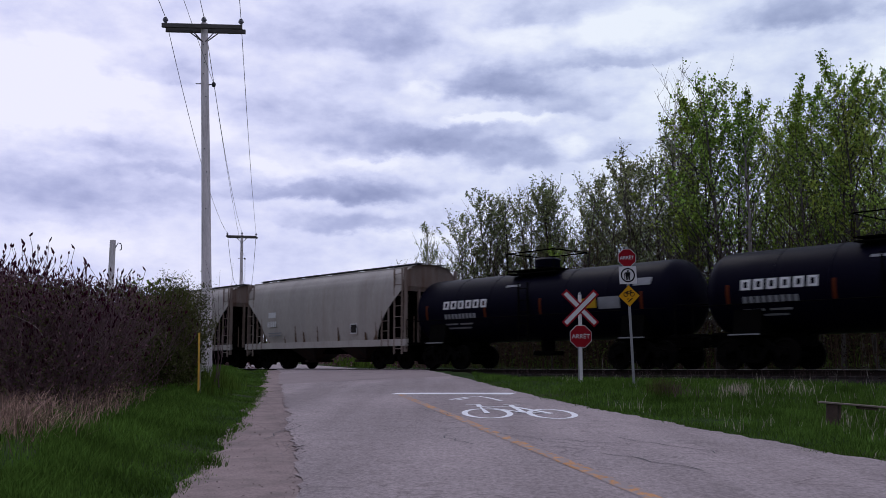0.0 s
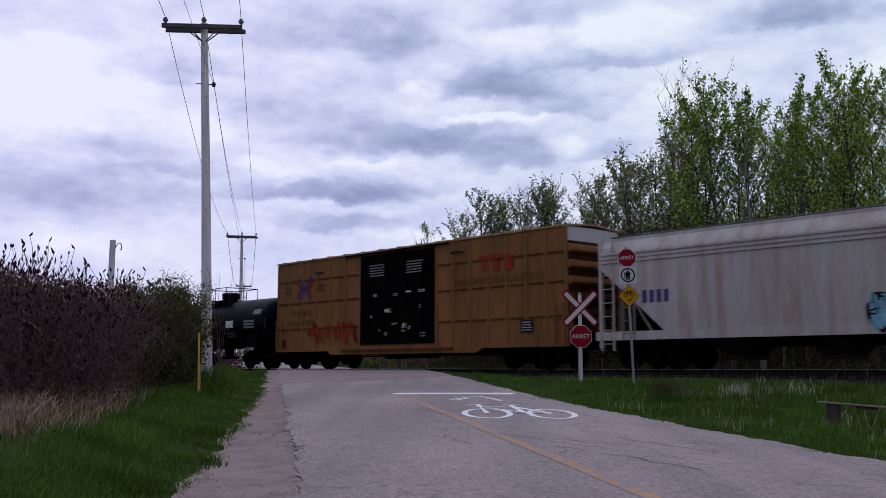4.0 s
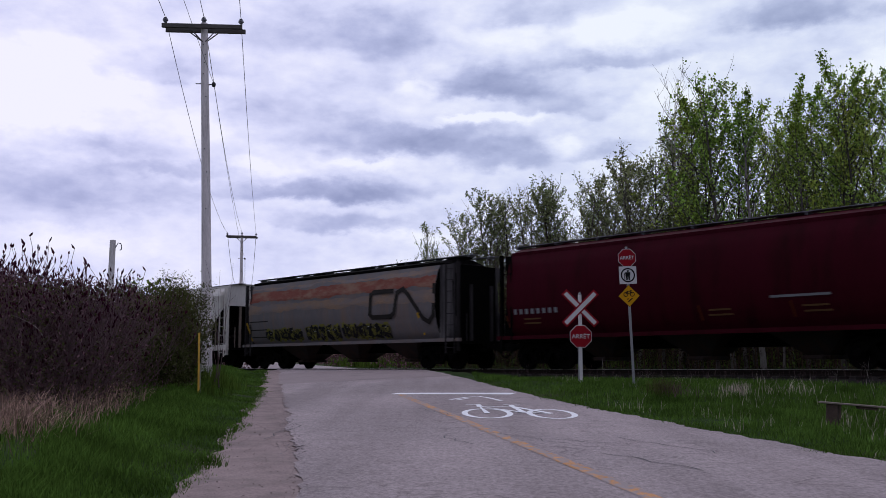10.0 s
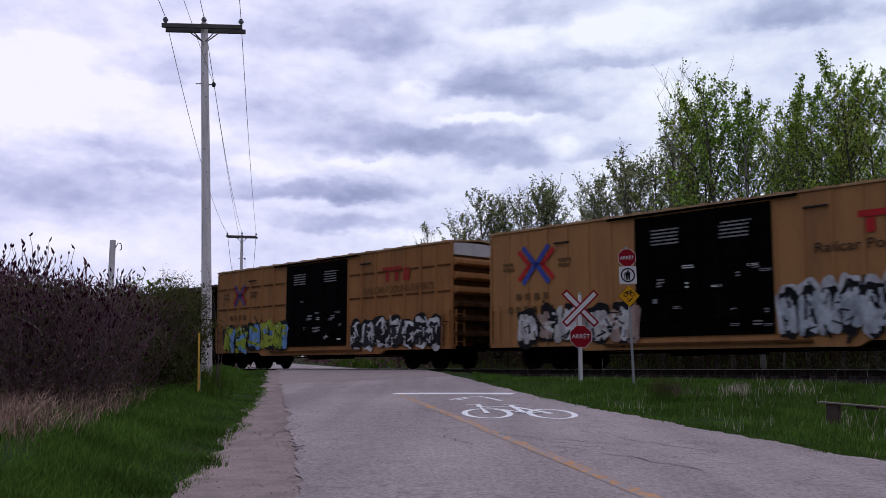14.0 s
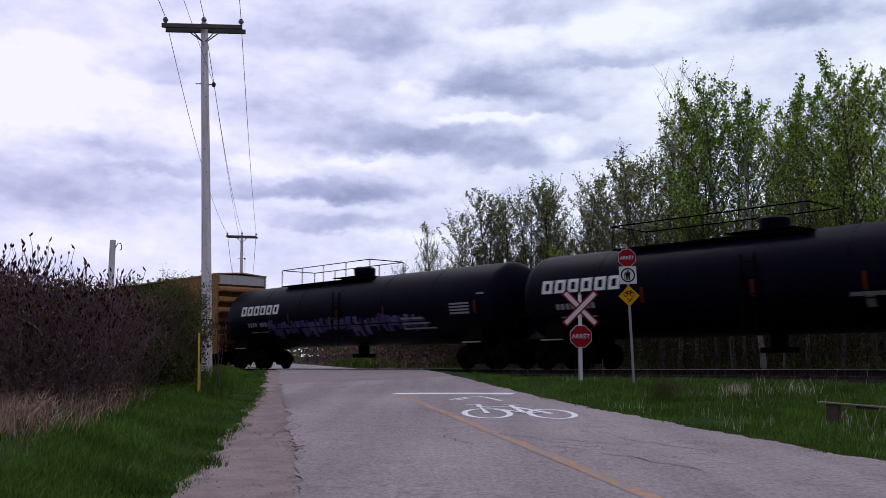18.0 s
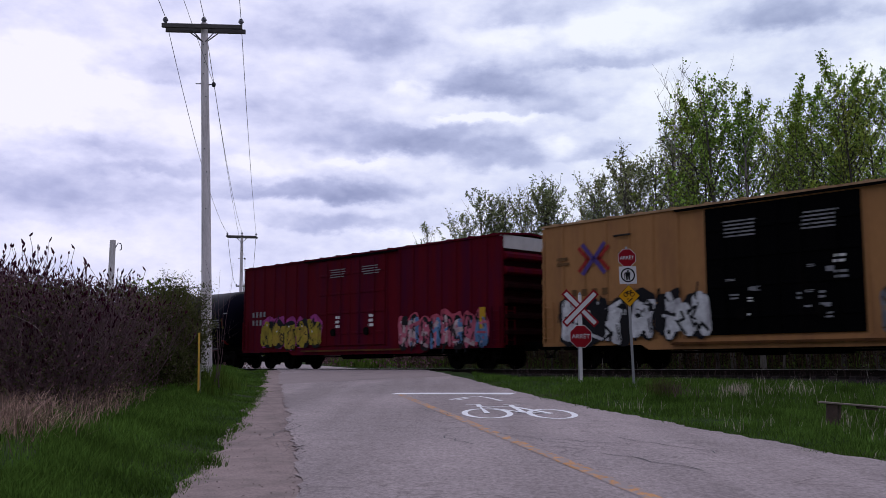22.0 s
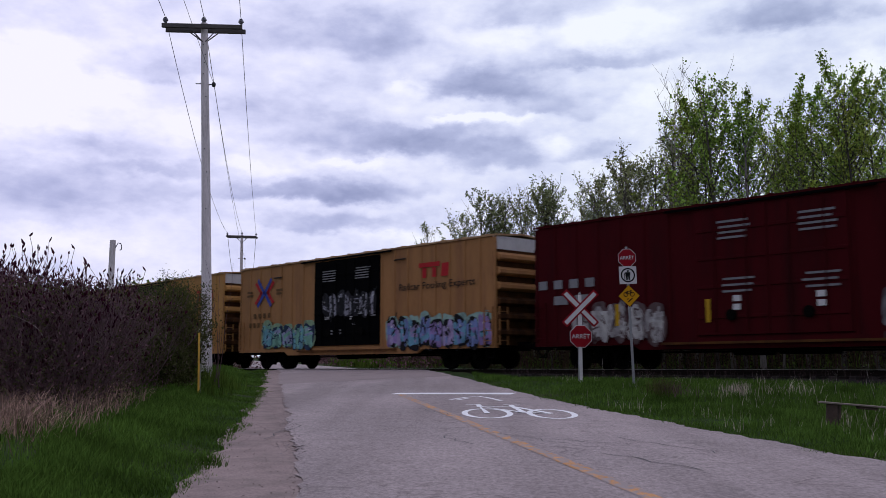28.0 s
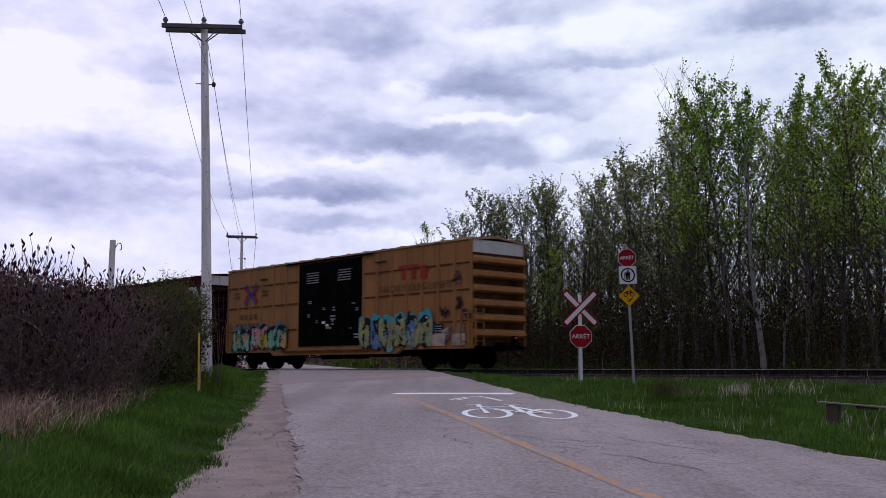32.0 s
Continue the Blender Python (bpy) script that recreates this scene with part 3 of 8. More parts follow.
def strip(name, mat, ys, o0, o1, lift, cols=4, label="", kind="structure", wobble=0.0, seed=0):
    """A strip along the road between two offsets from its centre."""
    rng = random.Random(seed)
    s = Shape()
    rows = []
    for y in ys:
        e0, e1 = (o0(y) if callable(o0) else o0), (o1(y) if callable(o1) else o1)
        e1 += 0.7 * wobble * noise.noise(Vector((y * 0.9, seed + 5, 0))) + 0.3 * wobble * rng.uniform(-1, 1)
        a = e0 + wobble * noise.noise(Vector((y * 0.7, seed, 0)))+ 0.25 * wobble * rng.uniform(-1, 1)
        row = []
        for i in range(cols + 1):
            x = road_x(y) + a + (e1 - a) * i / cols
            row.append((x, y, road_z(x, y) + lift))
        rows.append(row)
    w = cols + 1
    s.faces([p for r in rows for p in r], [(j * w + i, j * w + i + 1, (j + 1) * w + i + 1, (j + 1) * w + i) for j in range(len(rows) - 1) for i in range(cols)])
    o = s.ob(name, mat, smooth=True)
    tagged(o, label, name.replace("_", " "), kind=kind)
    return o


def on_road(x, y, lift=0.012):
    return (x, y, road_z(x, y) + lift)


def stroke(s, pts, w, lift=0.006):
    """A painted line of width w through points on the road."""
    left, right = [], []
    for i, (x, y) in enumerate(pts):
        a, b = pts[max(0, i - 1)], pts[min(len(pts) - 1, i + 1)]
        dx, dy = b[0] - a[0], b[1] - a[1]
        k = math.hypot(dx, dy) or 1
        nx, ny = -dy / k * w / 2, dx / k * w / 2
        left.append(on_road(x + nx, y + ny, lift))
        right.append(on_road(x - nx, y - ny, lift))
    n = len(pts)
    s.faces(left + right, [(i, n + i, n + i + 1, i + 1) for i in range(n - 1)])


def build_road():
    ys = [y for y in np.arange(-30, 6, 0.5)] + [y for y in np.arange(6, 30, 0.16)] + [y for y in np.arange(30, 80, 0.5)] + [85, 95, 110, 140, 200]
    road = strip("road", "asphalt", ys, -2.84, edge_right, 0.0, 8, "weathered grey asphalt road with cracks", wobble=0.17, seed=3)
    strip("road_apron", "apron", [y for y in np.arange(32.6, 41.1, 0.5)], lambda y: -2.9, lambda y: edge_right(y) - 0.1, 0.006, 6, "dusty patched asphalt just before the rails", wobble=0.12, seed=12)
    strip("gravel_shoulder", "gravel", [y for y in np.arange(-30, 46, 0.35)], lambda y: edge_left(y) - 0.12, -2.70, -0.012, 3, "dusty brown gravel road shoulder", wobble=0.22, seed=8)
    # centre line
    s = Shape()
    stroke(s, [(road_x(t) + 0.05 + 0.02 * noise.noise(Vector((t * 0.9, 4, 0))), t) for t in np.arange(-6, 24.7, 0.16)], 0.17, 0.004)
    tagged(s.ob("centre_line", "yellow_line"), "worn yellow painted centre line on the road", "road marking")
    # stop line
    s = Shape()
    stroke(s, [(-1.23 + 2.94 * k / 12, 25.02 - k / 12) for k in range(13)], 0.55, 0.007)
    tagged(s.ob("stop_line", "white_line"), "fresh white painted stop line across one lane", "road marking")
    # chevron
    s = Shape()
    stroke(s, [(0.16, 22.2), (0.5, 22.9), (0.82, 23.35), (1.05, 22.7), (1.26, 21.7)], 0.10)
    stroke(s, [(0.30, 22.0), (0.55, 22.55)], 0.08)
    tagged(s.ob("chevron_marking", "white_line"), "thin white painted chevron pointing to the crossing", "road marking")
    # bicycle symbol
    s = Shape()
    for cx, cy, rx, ry in ((0.80, 18.0, 0.41, 1.15), (1.95, 17.85, 0.39, 1.12)):
        stroke(s, [(cx + rx * math.cos(t), cy + ry * math.sin(t)) for t in np.linspace(0, 2 * math.pi, 41)], 0.11)
    for p in ([(0.80, 17.95), (0.73, 19.8), (1.48, 18.1), (1.95, 17.85)], [(0.73, 19.8), (1.38, 19.75), (1.48, 18.1)], [(1.38, 19.75), (1.95, 17.85)],
              [(0.73, 19.7), (0.72, 20.4), (0.46, 20.45)], [(1.38, 19.75), (1.38, 20.2)], [(1.22, 20.25), (1.55, 20.15)]):
        stroke(s, p, 0.11, 0.010)
    tagged(s.ob("bicycle_marking", "white_line"), "fresh white painted bicycle symbol on the road", "road marking")
    # cracks
    for k, (x0, y0, x1, y1) in enumerate(((-4.2, 33.0, -2.7, 32.2), (0.5, 14.5, 1.6, 12.6), (0.2, 17.5, -0.5, 19.5), (1.9, 11.5, 2.6, 10.0), (1.5, 13.2, 2.3, 12.6), (2.4, 13.5, 3.2, 11.5), (0.3, 12.6, 0.0, 13.8), (-2.35, 13.2, -2.2, 15.5))):
        rng = random.Random(40 + k)
        pts = []
        n = int(math.hypot(x1 - x0, y1 - y0) / 0.3) + 3
        for i in range(n):
            t = i / (n - 1)
            pts.append((x0 + (x1 - x0) * t + rng.uniform(-0.09, 0.09), y0 + (y1 - y0) * t + rng.uniform(-0.09, 0.09)))
        s = Shape()
        stroke(s, pts, 0.016, 0.005)
        o = s.ob("crack", "crack", road)


def build_loose_gravel():
    """Crumbs and pebbles along the asphalt's broken edge."""
    rng = random.Random(19)
    s = Shape()
    for i in range(1500):
        y = 6.5 + 26 * rng.random() ** 1.6
        e = edge_left(y)
        o = rng.gauss(-2.88, 0.09) if i % 3 == 0 else rng.uniform(e - 0.15, -2.75)
        x = road_x(y) + o
        r = rng.uniform(0.005, 0.015) * (1.6 if rng.random() < 0.06 else 1)
        c = Vector((x, y, road_z(x, y) - 0.004))
        p = [c + Vector((rng.uniform(-1, 1), rng.uniform(-1, 1), rng.uniform(-0.2, 0.8))) * r for _ in range(5)]
        s.faces(p, [(0, 1, 2), (0, 2, 3), (0, 3, 1), (4, 2, 1), (4, 3, 2), (4, 1, 3)], "gravel")
    for i in range(170):
        y = rng.choice((rng.gauss(15.6, 0.7), rng.gauss(12.4, 0.5), rng.uniform(9, 22)))
        x = road_x(y) + rng.gauss(-2.84, 0.10)
        r = rng.uniform(0.008, 0.024)
        c = Vector((x, y, road_z(x, y) + 0.004))
        p = [c + Vector((rng.uniform(-1, 1), rng.uniform(-1.6, 1.6), rng.uniform(-0.2, 0.5))) * r for _ in range(5)]
        s.faces(p, [(0, 1, 2), (0, 2, 3), (0, 3, 1), (4, 2, 1), (4, 3, 2), (4, 1, 3)], "seam")
    tagged(s.ob("loose_gravel", "gravel"), "loose pebbles and crumbs at the asphalt edge", "gravel", kind="stuff")


def track_place(a, q, z=0.0):
    return TRACK_U * a + TRACK_N * q + Vector((0, 0, z))


def build_track():
    T = Matrix.Translation(TRACK_N * TRACK_Q) @ pose(0, 0, 0, 0, 0, TRACK_TURN)
    track = new("railway_track")
    track.matrix_basis = T
    tagged(track, "single railway track with steel rails on timber ties", "railway track", kind="structure")
    lo, hi = -70.0, 150.0
    for y in (0.7175, -0.7175):
        s = Shape()
        prof = [(-0.07, -0.17), (0.07, -0.17), (0.07, -0.155), (0.012, -0.13), (0.012, -0.045), (0.036, -0.03), (0.036, -0.004), (0.03, 0.0), (-0.03, 0.0), (-0.036, -0.004), (-0.036, -0.03), (-0.012, -0.045), (-0.012, -0.13), (-0.07, -0.155)]
        s.loft([[(a, y + p, z) for p, z in prof] for a in (lo, hi)], "rail")
        s.box(lo, hi, y - 0.031, y + 0.031, 0.0, 0.004, "railhead")
        s.ob("rail", None, track, "rusty rail with a polished head")
    s = Shape()
    s.cbox(-0.11, 0.11, -1.3, 1.3, -0.33, -0.172, 0.012)
    me = s.mesh("tie", "tie")
    a = -52.0
    while a < 60:
        if not (0.5 < a < 10.0):
            piece("tie", me, track, pose(a, 0, 0))
        a += 0.56
    s = Shape()
    ks = np.arange(lo, hi + 1, 1.0)
    rings = []
    for a in ks:
        rings.append([(a, 3.0, -0.75), (a, 1.65, -0.26), (a, 0.5, -0.235), (a, -0.5, -0.235), (a, -1.65, -0.26), (a, -3.0, -0.75)])
    s.loft(rings, None, False, False)
    # loose stones on the shoulder
    rng = random.Random(9)
    for i in range(2600):
        a = rng.uniform(-32, 8) if i < 2200 else rng.uniform(8, 60)
        if 1.0 < a < 9.5:
            continue
        t = rng.random()
        y, z = 1.35 + 1.5 * t, -0.2 - 0.5 * t
        r = rng.uniform(0.025, 0.06)
        p = [Vector((a, y, z)) + Vector((rng.uniform(-1, 1), rng.uniform(-1, 1), rng.uniform(-0.7, 1))) * r for _ in range(5)]
        s.faces(p, [(0, 1, 2), (0, 2, 3), (0, 3, 1), (4, 2, 1), (4, 3, 2), (4, 1, 3)])
    b = s.ob("ballast", "ballast")
    b.matrix_basis = T
    tagged(b, "bed of crushed grey stone under the track", "ballast", kind="stuff")
    # crossing deck between and beside the rails
    deck = new("crossing_deck")
    deck.matrix_basis = T
    tagged(deck, "flat dark planks of the level crossing between rails", "crossing deck", kind="structure")
    for y0, y1 in ((0.80, 1.30), (-0.62, -0.02), (0.02, 0.62), (-1.30, -0.80)):
        Shape().cbox(0.2, 10.4, y0, y1, -0.2, -0.012, 0.01).ob("plank", "tie", deck)


# ---------- signs, posts, poles ----------
def octagon(r):
    return [(r / math.cos(math.pi / 8) * math.cos(math.pi / 8 + k * math.pi / 4), r / math.cos(math.pi / 8) * math.sin(math.pi / 8 + k * math.pi / 4)) for k in range(8)]


def stop_plate(parent, m, half, size):
    """Plates face local -y."""
    s = Shape()
    s.prism(octagon(half), 0.0, 0.004, "sign_back")
    s.prism(octagon(half - 0.004), -0.004, -0.0005, "sign_white")
    s.prism(octagon(half * 0.945), -0.008, -0.0045, "sign_red")
    p = s.ob("stop_plate", None, parent, "red octagonal stop plate with white letters", at=m)
    text_mesh("ARRÊT", size * 0.84, "sign_white", pose(0, -0.010, -0.005, 90, 0, 0), p, "lettering")
    return p


def build_signs():
    # crossbuck
    x, y = 3.72, 26.7
    z = ground_z(x, y)
    th = new("crossbuck_sign")
    th.matrix_basis = pose(x, y, z, 0, 0, 5)
    tagged(th, "white red-edged railway crossbuck with stop plate on white post", "crossing sign")
    top = 0.08 + 131.5 / 1738 * 26.7 - z
    Shape().cbox(-0.042, 0.042, -0.04, 0.04, -0.5, top - 0.08, 0.008).ob("post", "post_white", th, "chipped white post")
    Shape().prism([(-0.042, top - 0.08), (0.042, top - 0.08), (0.012, top), (-0.012, top)], -0.035, 0.035).ob("post_tip", "galv", th)
    Shape().box(-0.068, -0.043, -0.02, 0.03, -0.5, 1.0).ob("bracing_strip", "galv", th)
    cz = 0.08 + 103 / 1738 * 26.7 - z
    for k, a in enumerate((45, -45)):
        yy = -0.050 - 0.014 * k
        s = Shape()
        m = pose(0, 0, cz, 0, a, 0)
        s.cbox(-0.63, 0.63, yy, yy + 0.008, -0.100, 0.100, 0.003, "sign_red", m)
        s.cbox(-0.58, 0.58, yy - 0.004, yy - 0.0005, -0.056, 0.056, 0.001, "sign_white", m)
        s.ob("blade", None, th, "white blade with a red edge")
    stop_plate(th, pose(0, -0.052, 0.08 + 53.5 / 1738 * 26.7 - z), 0.30, 0.20)
    # post with three plates
    x, y = 4.82, 25.0
    z = ground_z(x, y)
    th = new("traffic_sign_post")
    th.matrix_basis = pose(x, y, z, 0, -2.1, 4)
    tagged(th, "thin leaning steel post with stop, pedestrian and bicycle plates", "traffic sign")
    h = 0.08 + 213 / 1738 * 25 - z
    s = Shape()
    s.box(-0.03, 0.03, -0.012, -0.008, -0.5, h)
    s.box(-0.03, -0.026, -0.008, 0.022, -0.5, h)
    s.box(0.026, 0.03, -0.008, 0.022, -0.5, h)
    s.ob("post", "galv", th)

    def zz(py):
        return 0.08 + (650 - py) / 1738 * 25 - z

    stop_plate(th, pose(0, -0.02, zz(457)), 0.228, 0.15)
    s = Shape()
    s.cbox(-0.225, 0.225, -0.02, -0.014, -0.225, 0.225, 0.002, "sign_white")
    ring = [(0.185 * math.cos(t), 0.185 * math.sin(t)) for t in np.linspace(0, 2 * math.pi, 41)]
    inn = [(0.15 * math.cos(t), 0.15 * math.sin(t)) for t in np.linspace(0, 2 * math.pi, 41)]
    vs = [(a, -0.0225, b) for a, b in ring] + [(a, -0.0225, b) for a, b in inn]
    s.faces(vs, [(i, i + 1, 41 + i + 1, 41 + i) for i in range(40)], "sign_black")
    for q in ([(-0.05, -0.13), (-0.01, -0.13), (-0.005, 0.0), (-0.055, 0.0)], [(0.012, -0.13), (0.05, -0.13), (0.05, 0.0), (0.0, 0.0)],
              [(-0.065, -0.01), (0.06, -0.01), (0.07, 0.075), (-0.065, 0.075)], [(-0.02, 0.085), (0.025, 0.085), (0.03, 0.125), (-0.022, 0.125)],
              [(-0.095, -0.12), (-0.075, -0.12), (-0.07, 0.05), (-0.09, 0.05)]):
        s.faces([(a, -0.0225, b) for a, b in q], [(0, 1, 2, 3)], "sign_black")
    s.ob("pictogram_plate", None, th, "white square plate with a black ring and pictogram", at=pose(0, 0, zz(488)))
    s = Shape()
    d = 0.285
    s.prism([(d, 0), (0, d), (-d, 0), (0, -d)], -0.02, -0.014, "sign_black")
    d = 0.272
    s.prism([(d, 0), (0, d), (-d, 0), (0, -d)], -0.023, -0.0205, "sign_yellow")

    def bar(p, q, w):
        dx, dz = q[0] - p[0], q[1] - p[1]
        k = w / 2 / math.hypot(dx, dz)
        s.faces([(p[0] - dz * k, -0.0255, p[1] + dx * k), (q[0] - dz * k, -0.0255, q[1] + dx * k), (q[0] + dz * k, -0.0255, q[1] - dx * k), (p[0] + dz * k, -0.0255, p[1] - dx * k)], [(0, 1, 2, 3)], "sign_black")

    for cx in (-0.085, 0.085):
        o1 = [(cx + 0.062 * math.cos(t), 0.04 + 0.062 * math.sin(t)) for t in np.linspace(0, 2 * math.pi, 21)]
        o2 = [(cx + 0.042 * math.cos(t), 0.04 + 0.042 * math.sin(t)) for t in np.linspace(0, 2 * math.pi, 21)]
        s.faces([(a, -0.0255, b) for a, b in o1 + o2], [(i, i + 1, 22 + i, 21 + i) for i in range(20)], "sign_black")
    for p, q in (((-0.085, 0.04), (-0.045, 0.11)), ((-0.045, 0.11), (0.055, 0.11)), ((-0.045, 0.105), (0.0, 0.04)), ((0.0, 0.04), (0.055, 0.11)), ((0.085, 0.04), (0.045, 0.135)), ((-0.07, 0.125), (-0.02, 0.125)), ((0.03, 0.138), (0.08, 0.138))):
        bar(p, q, 0.016)
    bar((-0.03, -0.15), (0.085, -0.055), 0.030)
    bar((-0.055, -0.09), (-0.02, -0.065), 0.030)
    s.ob("warning_plate", None, th, "yellow diamond plate with a black bicycle", at=pose(0, 0, zz(525)))


def utility_pole(x, y, height, arm, lean=0.0, label=""):
    z = ground_z(x, y) - 0.4
    th = new("utility_pole")
    th.matrix_basis = pose(x, y, z, 0, lean, 10)
    tagged(th, label, "utility pole", "utility poles")
    s = Shape()
    rings = []
    for i in range(13):
        t = i / 12
        r = 0.165 - 0.062 * t
        rings.append([(r * math.cos(a) + 0.02 * math.sin(3 * t), r * math.sin(a), t * (height + 0.4)) for a in np.linspace(0, 2 * math.pi, 15)[:-1]])
    s.loft(rings)
    s.ob("shaft", "pole", th, "grey cracked timber shaft", True)
    top = height + 0.4
    for k, yy in enumerate((-0.17, 0.10)):
        Shape().cbox(-arm / 2 - 0.03 + 0.09 * k, arm / 2 - 0.06 + 0.09 * k, yy, yy + 0.09, top - 0.20 - 0.05 * k, top - 0.07 - 0.05 * k, 0.01).ob("crossarm", "crossarm", th, "dark timber crossarm")
    for sx in (-1, 1):
        Shape().tube((sx * 0.42, -0.18, top - 0.2), (sx * 0.04, -0.14, top - 0.62), 0.018).ob("brace", "crossarm", th)
        Shape().tube((sx * 0.40, 0.17, top - 0.25), (sx * 0.04, 0.12, top - 0.55), 0.018).ob("brace", "crossarm", th)
    for xx, zz in ((-arm / 2 + 0.08, top - 0.07), (0.0, top), (arm / 2 - 0.1, top - 0.07)):
        s = Shape()
        s.lathe([(0.015, -0.1), (0.015, 0.03), (0.06, 0.04), (0.055, 0.08), (0.085, 0.09), (0.075, 0.14), (0.045, 0.15), (0.05, 0.18), (0.02, 0.21), (0.001, 0.212)], "z", 12, None, (xx, -0.12 if xx else 0, zz))
        s.ob("insulator", "insulator", th, "grey porcelain insulator", True)
    s = Shape()
    s.tube((0.1, 0, top - 1.9), (0.26, 0, top - 1.9), 0.02)
    s.lathe([(0.001, -0.08), (0.05, -0.06), (0.06, 0.0), (0.05, 0.06), (0.001, 0.08)], "z", 8, None, (0.27, 0, top - 1.9))
    s.ob("side_insulator", "wire", th)
    Shape().tube((-0.1, 0, top - 1.88), (-0.26, 0, top - 1.88), 0.015).ob("bolt", "wire", th)
    # bolt holes and gain cuts down the shaft
    hole = Shape().lathe([(0.001, -0.012), (0.016, -0.01), (0.016, 0.01), (0.001, 0.012)], "y", 8).mesh("bolt_head", "wire")
    for k, zz in enumerate((0.7, 1.0, 1.25, 1.6, 2.3, 2.9, 3.9, 4.6, 5.7)):
        t = (top - zz) / top
        piece("bolt_head", hole, th, pose((-0.03, 0.03, 0.0)[k % 3] + 0.02 * math.sin(3 * t), -(0.165 - 0.062 * t), top - zz))
    m = th.matrix_basis
    return [m @ Vector(p) for p in ((-arm / 2 + 0.08, -0.12, top + 0.12), (0.0, 0.0, top + 0.2), (arm / 2 - 0.1, -0.12, top + 0.12), (0.28, 0, top - 1.9))]


def cable(a, b, sag, r=0.014, label="thin black overhead cable between utility poles"):
    pts = []
    n = 24
    for i in range(n + 1):
        t = i / n
        p = a.lerp(b, t)
        p.z -= sag * 4 * t * (1 - t)
        pts.append(p)
    s = Shape()
    s.pipe(pts, r, 5)
    tagged(s.ob("overhead_cable", "wire"), label, "cable", "overhead cables")


def build_poles():
    zt1 = 0.08 + 28.8 * math.tan(radians(6.85) + math.atan((441 - 42) / 1738))
    g1 = ground_z(-6.95, 28.8)
    p1 = utility_pole(-6.85, 28.8, zt1 - g1, 2.4, -2.0, "grey timber utility pole with crossarm, leaning beside the road")
    zt2 = 0.08 + 77 * math.tan(radians(6.85) + math.atan((441 - 416) / 1738))
    p2 = utility_pole(-15.9, 77, zt2 - ground_z(-15.9, 77), 2.4, 0, "distant grey timber utility pole with crossarm")
    zt3 = 0.08 + 150 * math.tan(radians(6.85) + math.atan((441 - 505) / 1738))
    p3 = utility_pole(-30.5, 150, zt3 - ground_z(-30.5, 150), 2.4, 0, "far grey timber utility pole with crossarm")
    # the pole behind the camera that carries the near ends
    p0 = utility_pole(1.65, -18, 9.6, 2.4, 0, "grey timber utility pole with crossarm by the road")
    p0[3] = Vector((-0.48, -18.0, 9.2))
    for i in range(4):
        cable(p0[i], p1[i], 1.0 if i < 3 else 0.5, 0.0095 if i < 3 else 0.006)
        cable(p1[i], p2[i], (1.0, 0.8, 0.5, 0.6)[i], 0.0105 if i < 3 else 0.007)
        cable(p2[i], p3[i], 1.2, 0.018)
    # short old post in the brush
    x, y = -13.6, 40.0
    z = ground_z(x, y)
    th = new("old_post")
    th.matrix_basis = pose(x, y, z, 0, 0.5, 0)
    tagged(th, "short weathered timber post with a bent bracket in brush", "post")
    h = 0.08 + 40 * math.tan(radians(6.85) + math.atan((441 - 425) / 1738)) - z
    Shape().lathe([(0.15, -0.4), (0.14, 2), (0.12, h - 0.02), (0.10, h)], "z", 12).ob("shaft", "pole", th, "", True)
    Shape().pipe([(0.1, 0, h - 0.35), (0.22, 0, h - 0.12), (0.34, 0, h - 0.15), (0.38, 0, h - 0.38), (0.3, 0, h - 0.42)], 0.018).ob("bracket", "wire", th)
    # yellow stake
    x, y = -5.42, 22.0
    z = ground_z(x, y)
    th = new("marker_stake")
    th.matrix_basis = pose(x, y, z, 0, -1, 12)
    tagged(th, "thin yellow plastic marker stake in the grass verge", "marker stake")
    Shape().cbox(-0.022, 0.022, -0.008, 0.008, -0.3, 0.08 + 60 / 1738 * 22 - z, 0.003).ob("blade", "stake", th)
    Shape().tube((0.03, 0.02, -0.3), (0.03, 0.02, 0.7), 0.012).ob("rod", "galv", th)


def build_bench():
    x, y = 6.16, 16.0
    z = ground_z(x, y)
    th = new("plank_bench")
    th.matrix_basis = pose(x, y, z, 0, 4.5, -14)
    tagged(th, "weathered grey plank bench on rotten timber blocks in grass", "bench")
    h = 0.08 - 60 / 1738 * 16 - z
    s = Shape()
    s.cbox(-0.14, 1.75, -0.16, 0.0, h - 0.03, h, 0.006)
    s.ob("seat_plank", "bench", th)
    Shape().cbox(-0.10, 1.72, 0.01, 0.15, h - 0.03, h - 0.004, 0.006).ob("seat_plank", "bench", th)
    for xx in (-0.03, 1.42):
        Shape().cbox(xx, xx + 0.17, -0.13, -0.07, -0.2, h - 0.03, 0.008).ob("leg_board", "bench_dark", th, "dark rotten timber leg board")
        Shape().cbox(xx + 0.19, xx + 0.225, -0.12, 0.13, -0.2, h - 0.03, 0.008).ob("leg_board", "bench_dark", th, "dark rotten timber leg board")
    Shape().cbox(0.44, 0.74, -0.13, 0.12, h - 0.075, h - 0.03, 0.01).ob("cleat", "bench_dark", th)

# ---------- the train ----------
# Cars are built with x along the travel, y towards the road, z up from the rail.
CARS, WHEELSETS = [], []
CACHE = {}


def cached(key, make):
    if key not in CACHE:
        CACHE[key] = make()
    return CACHE[key]


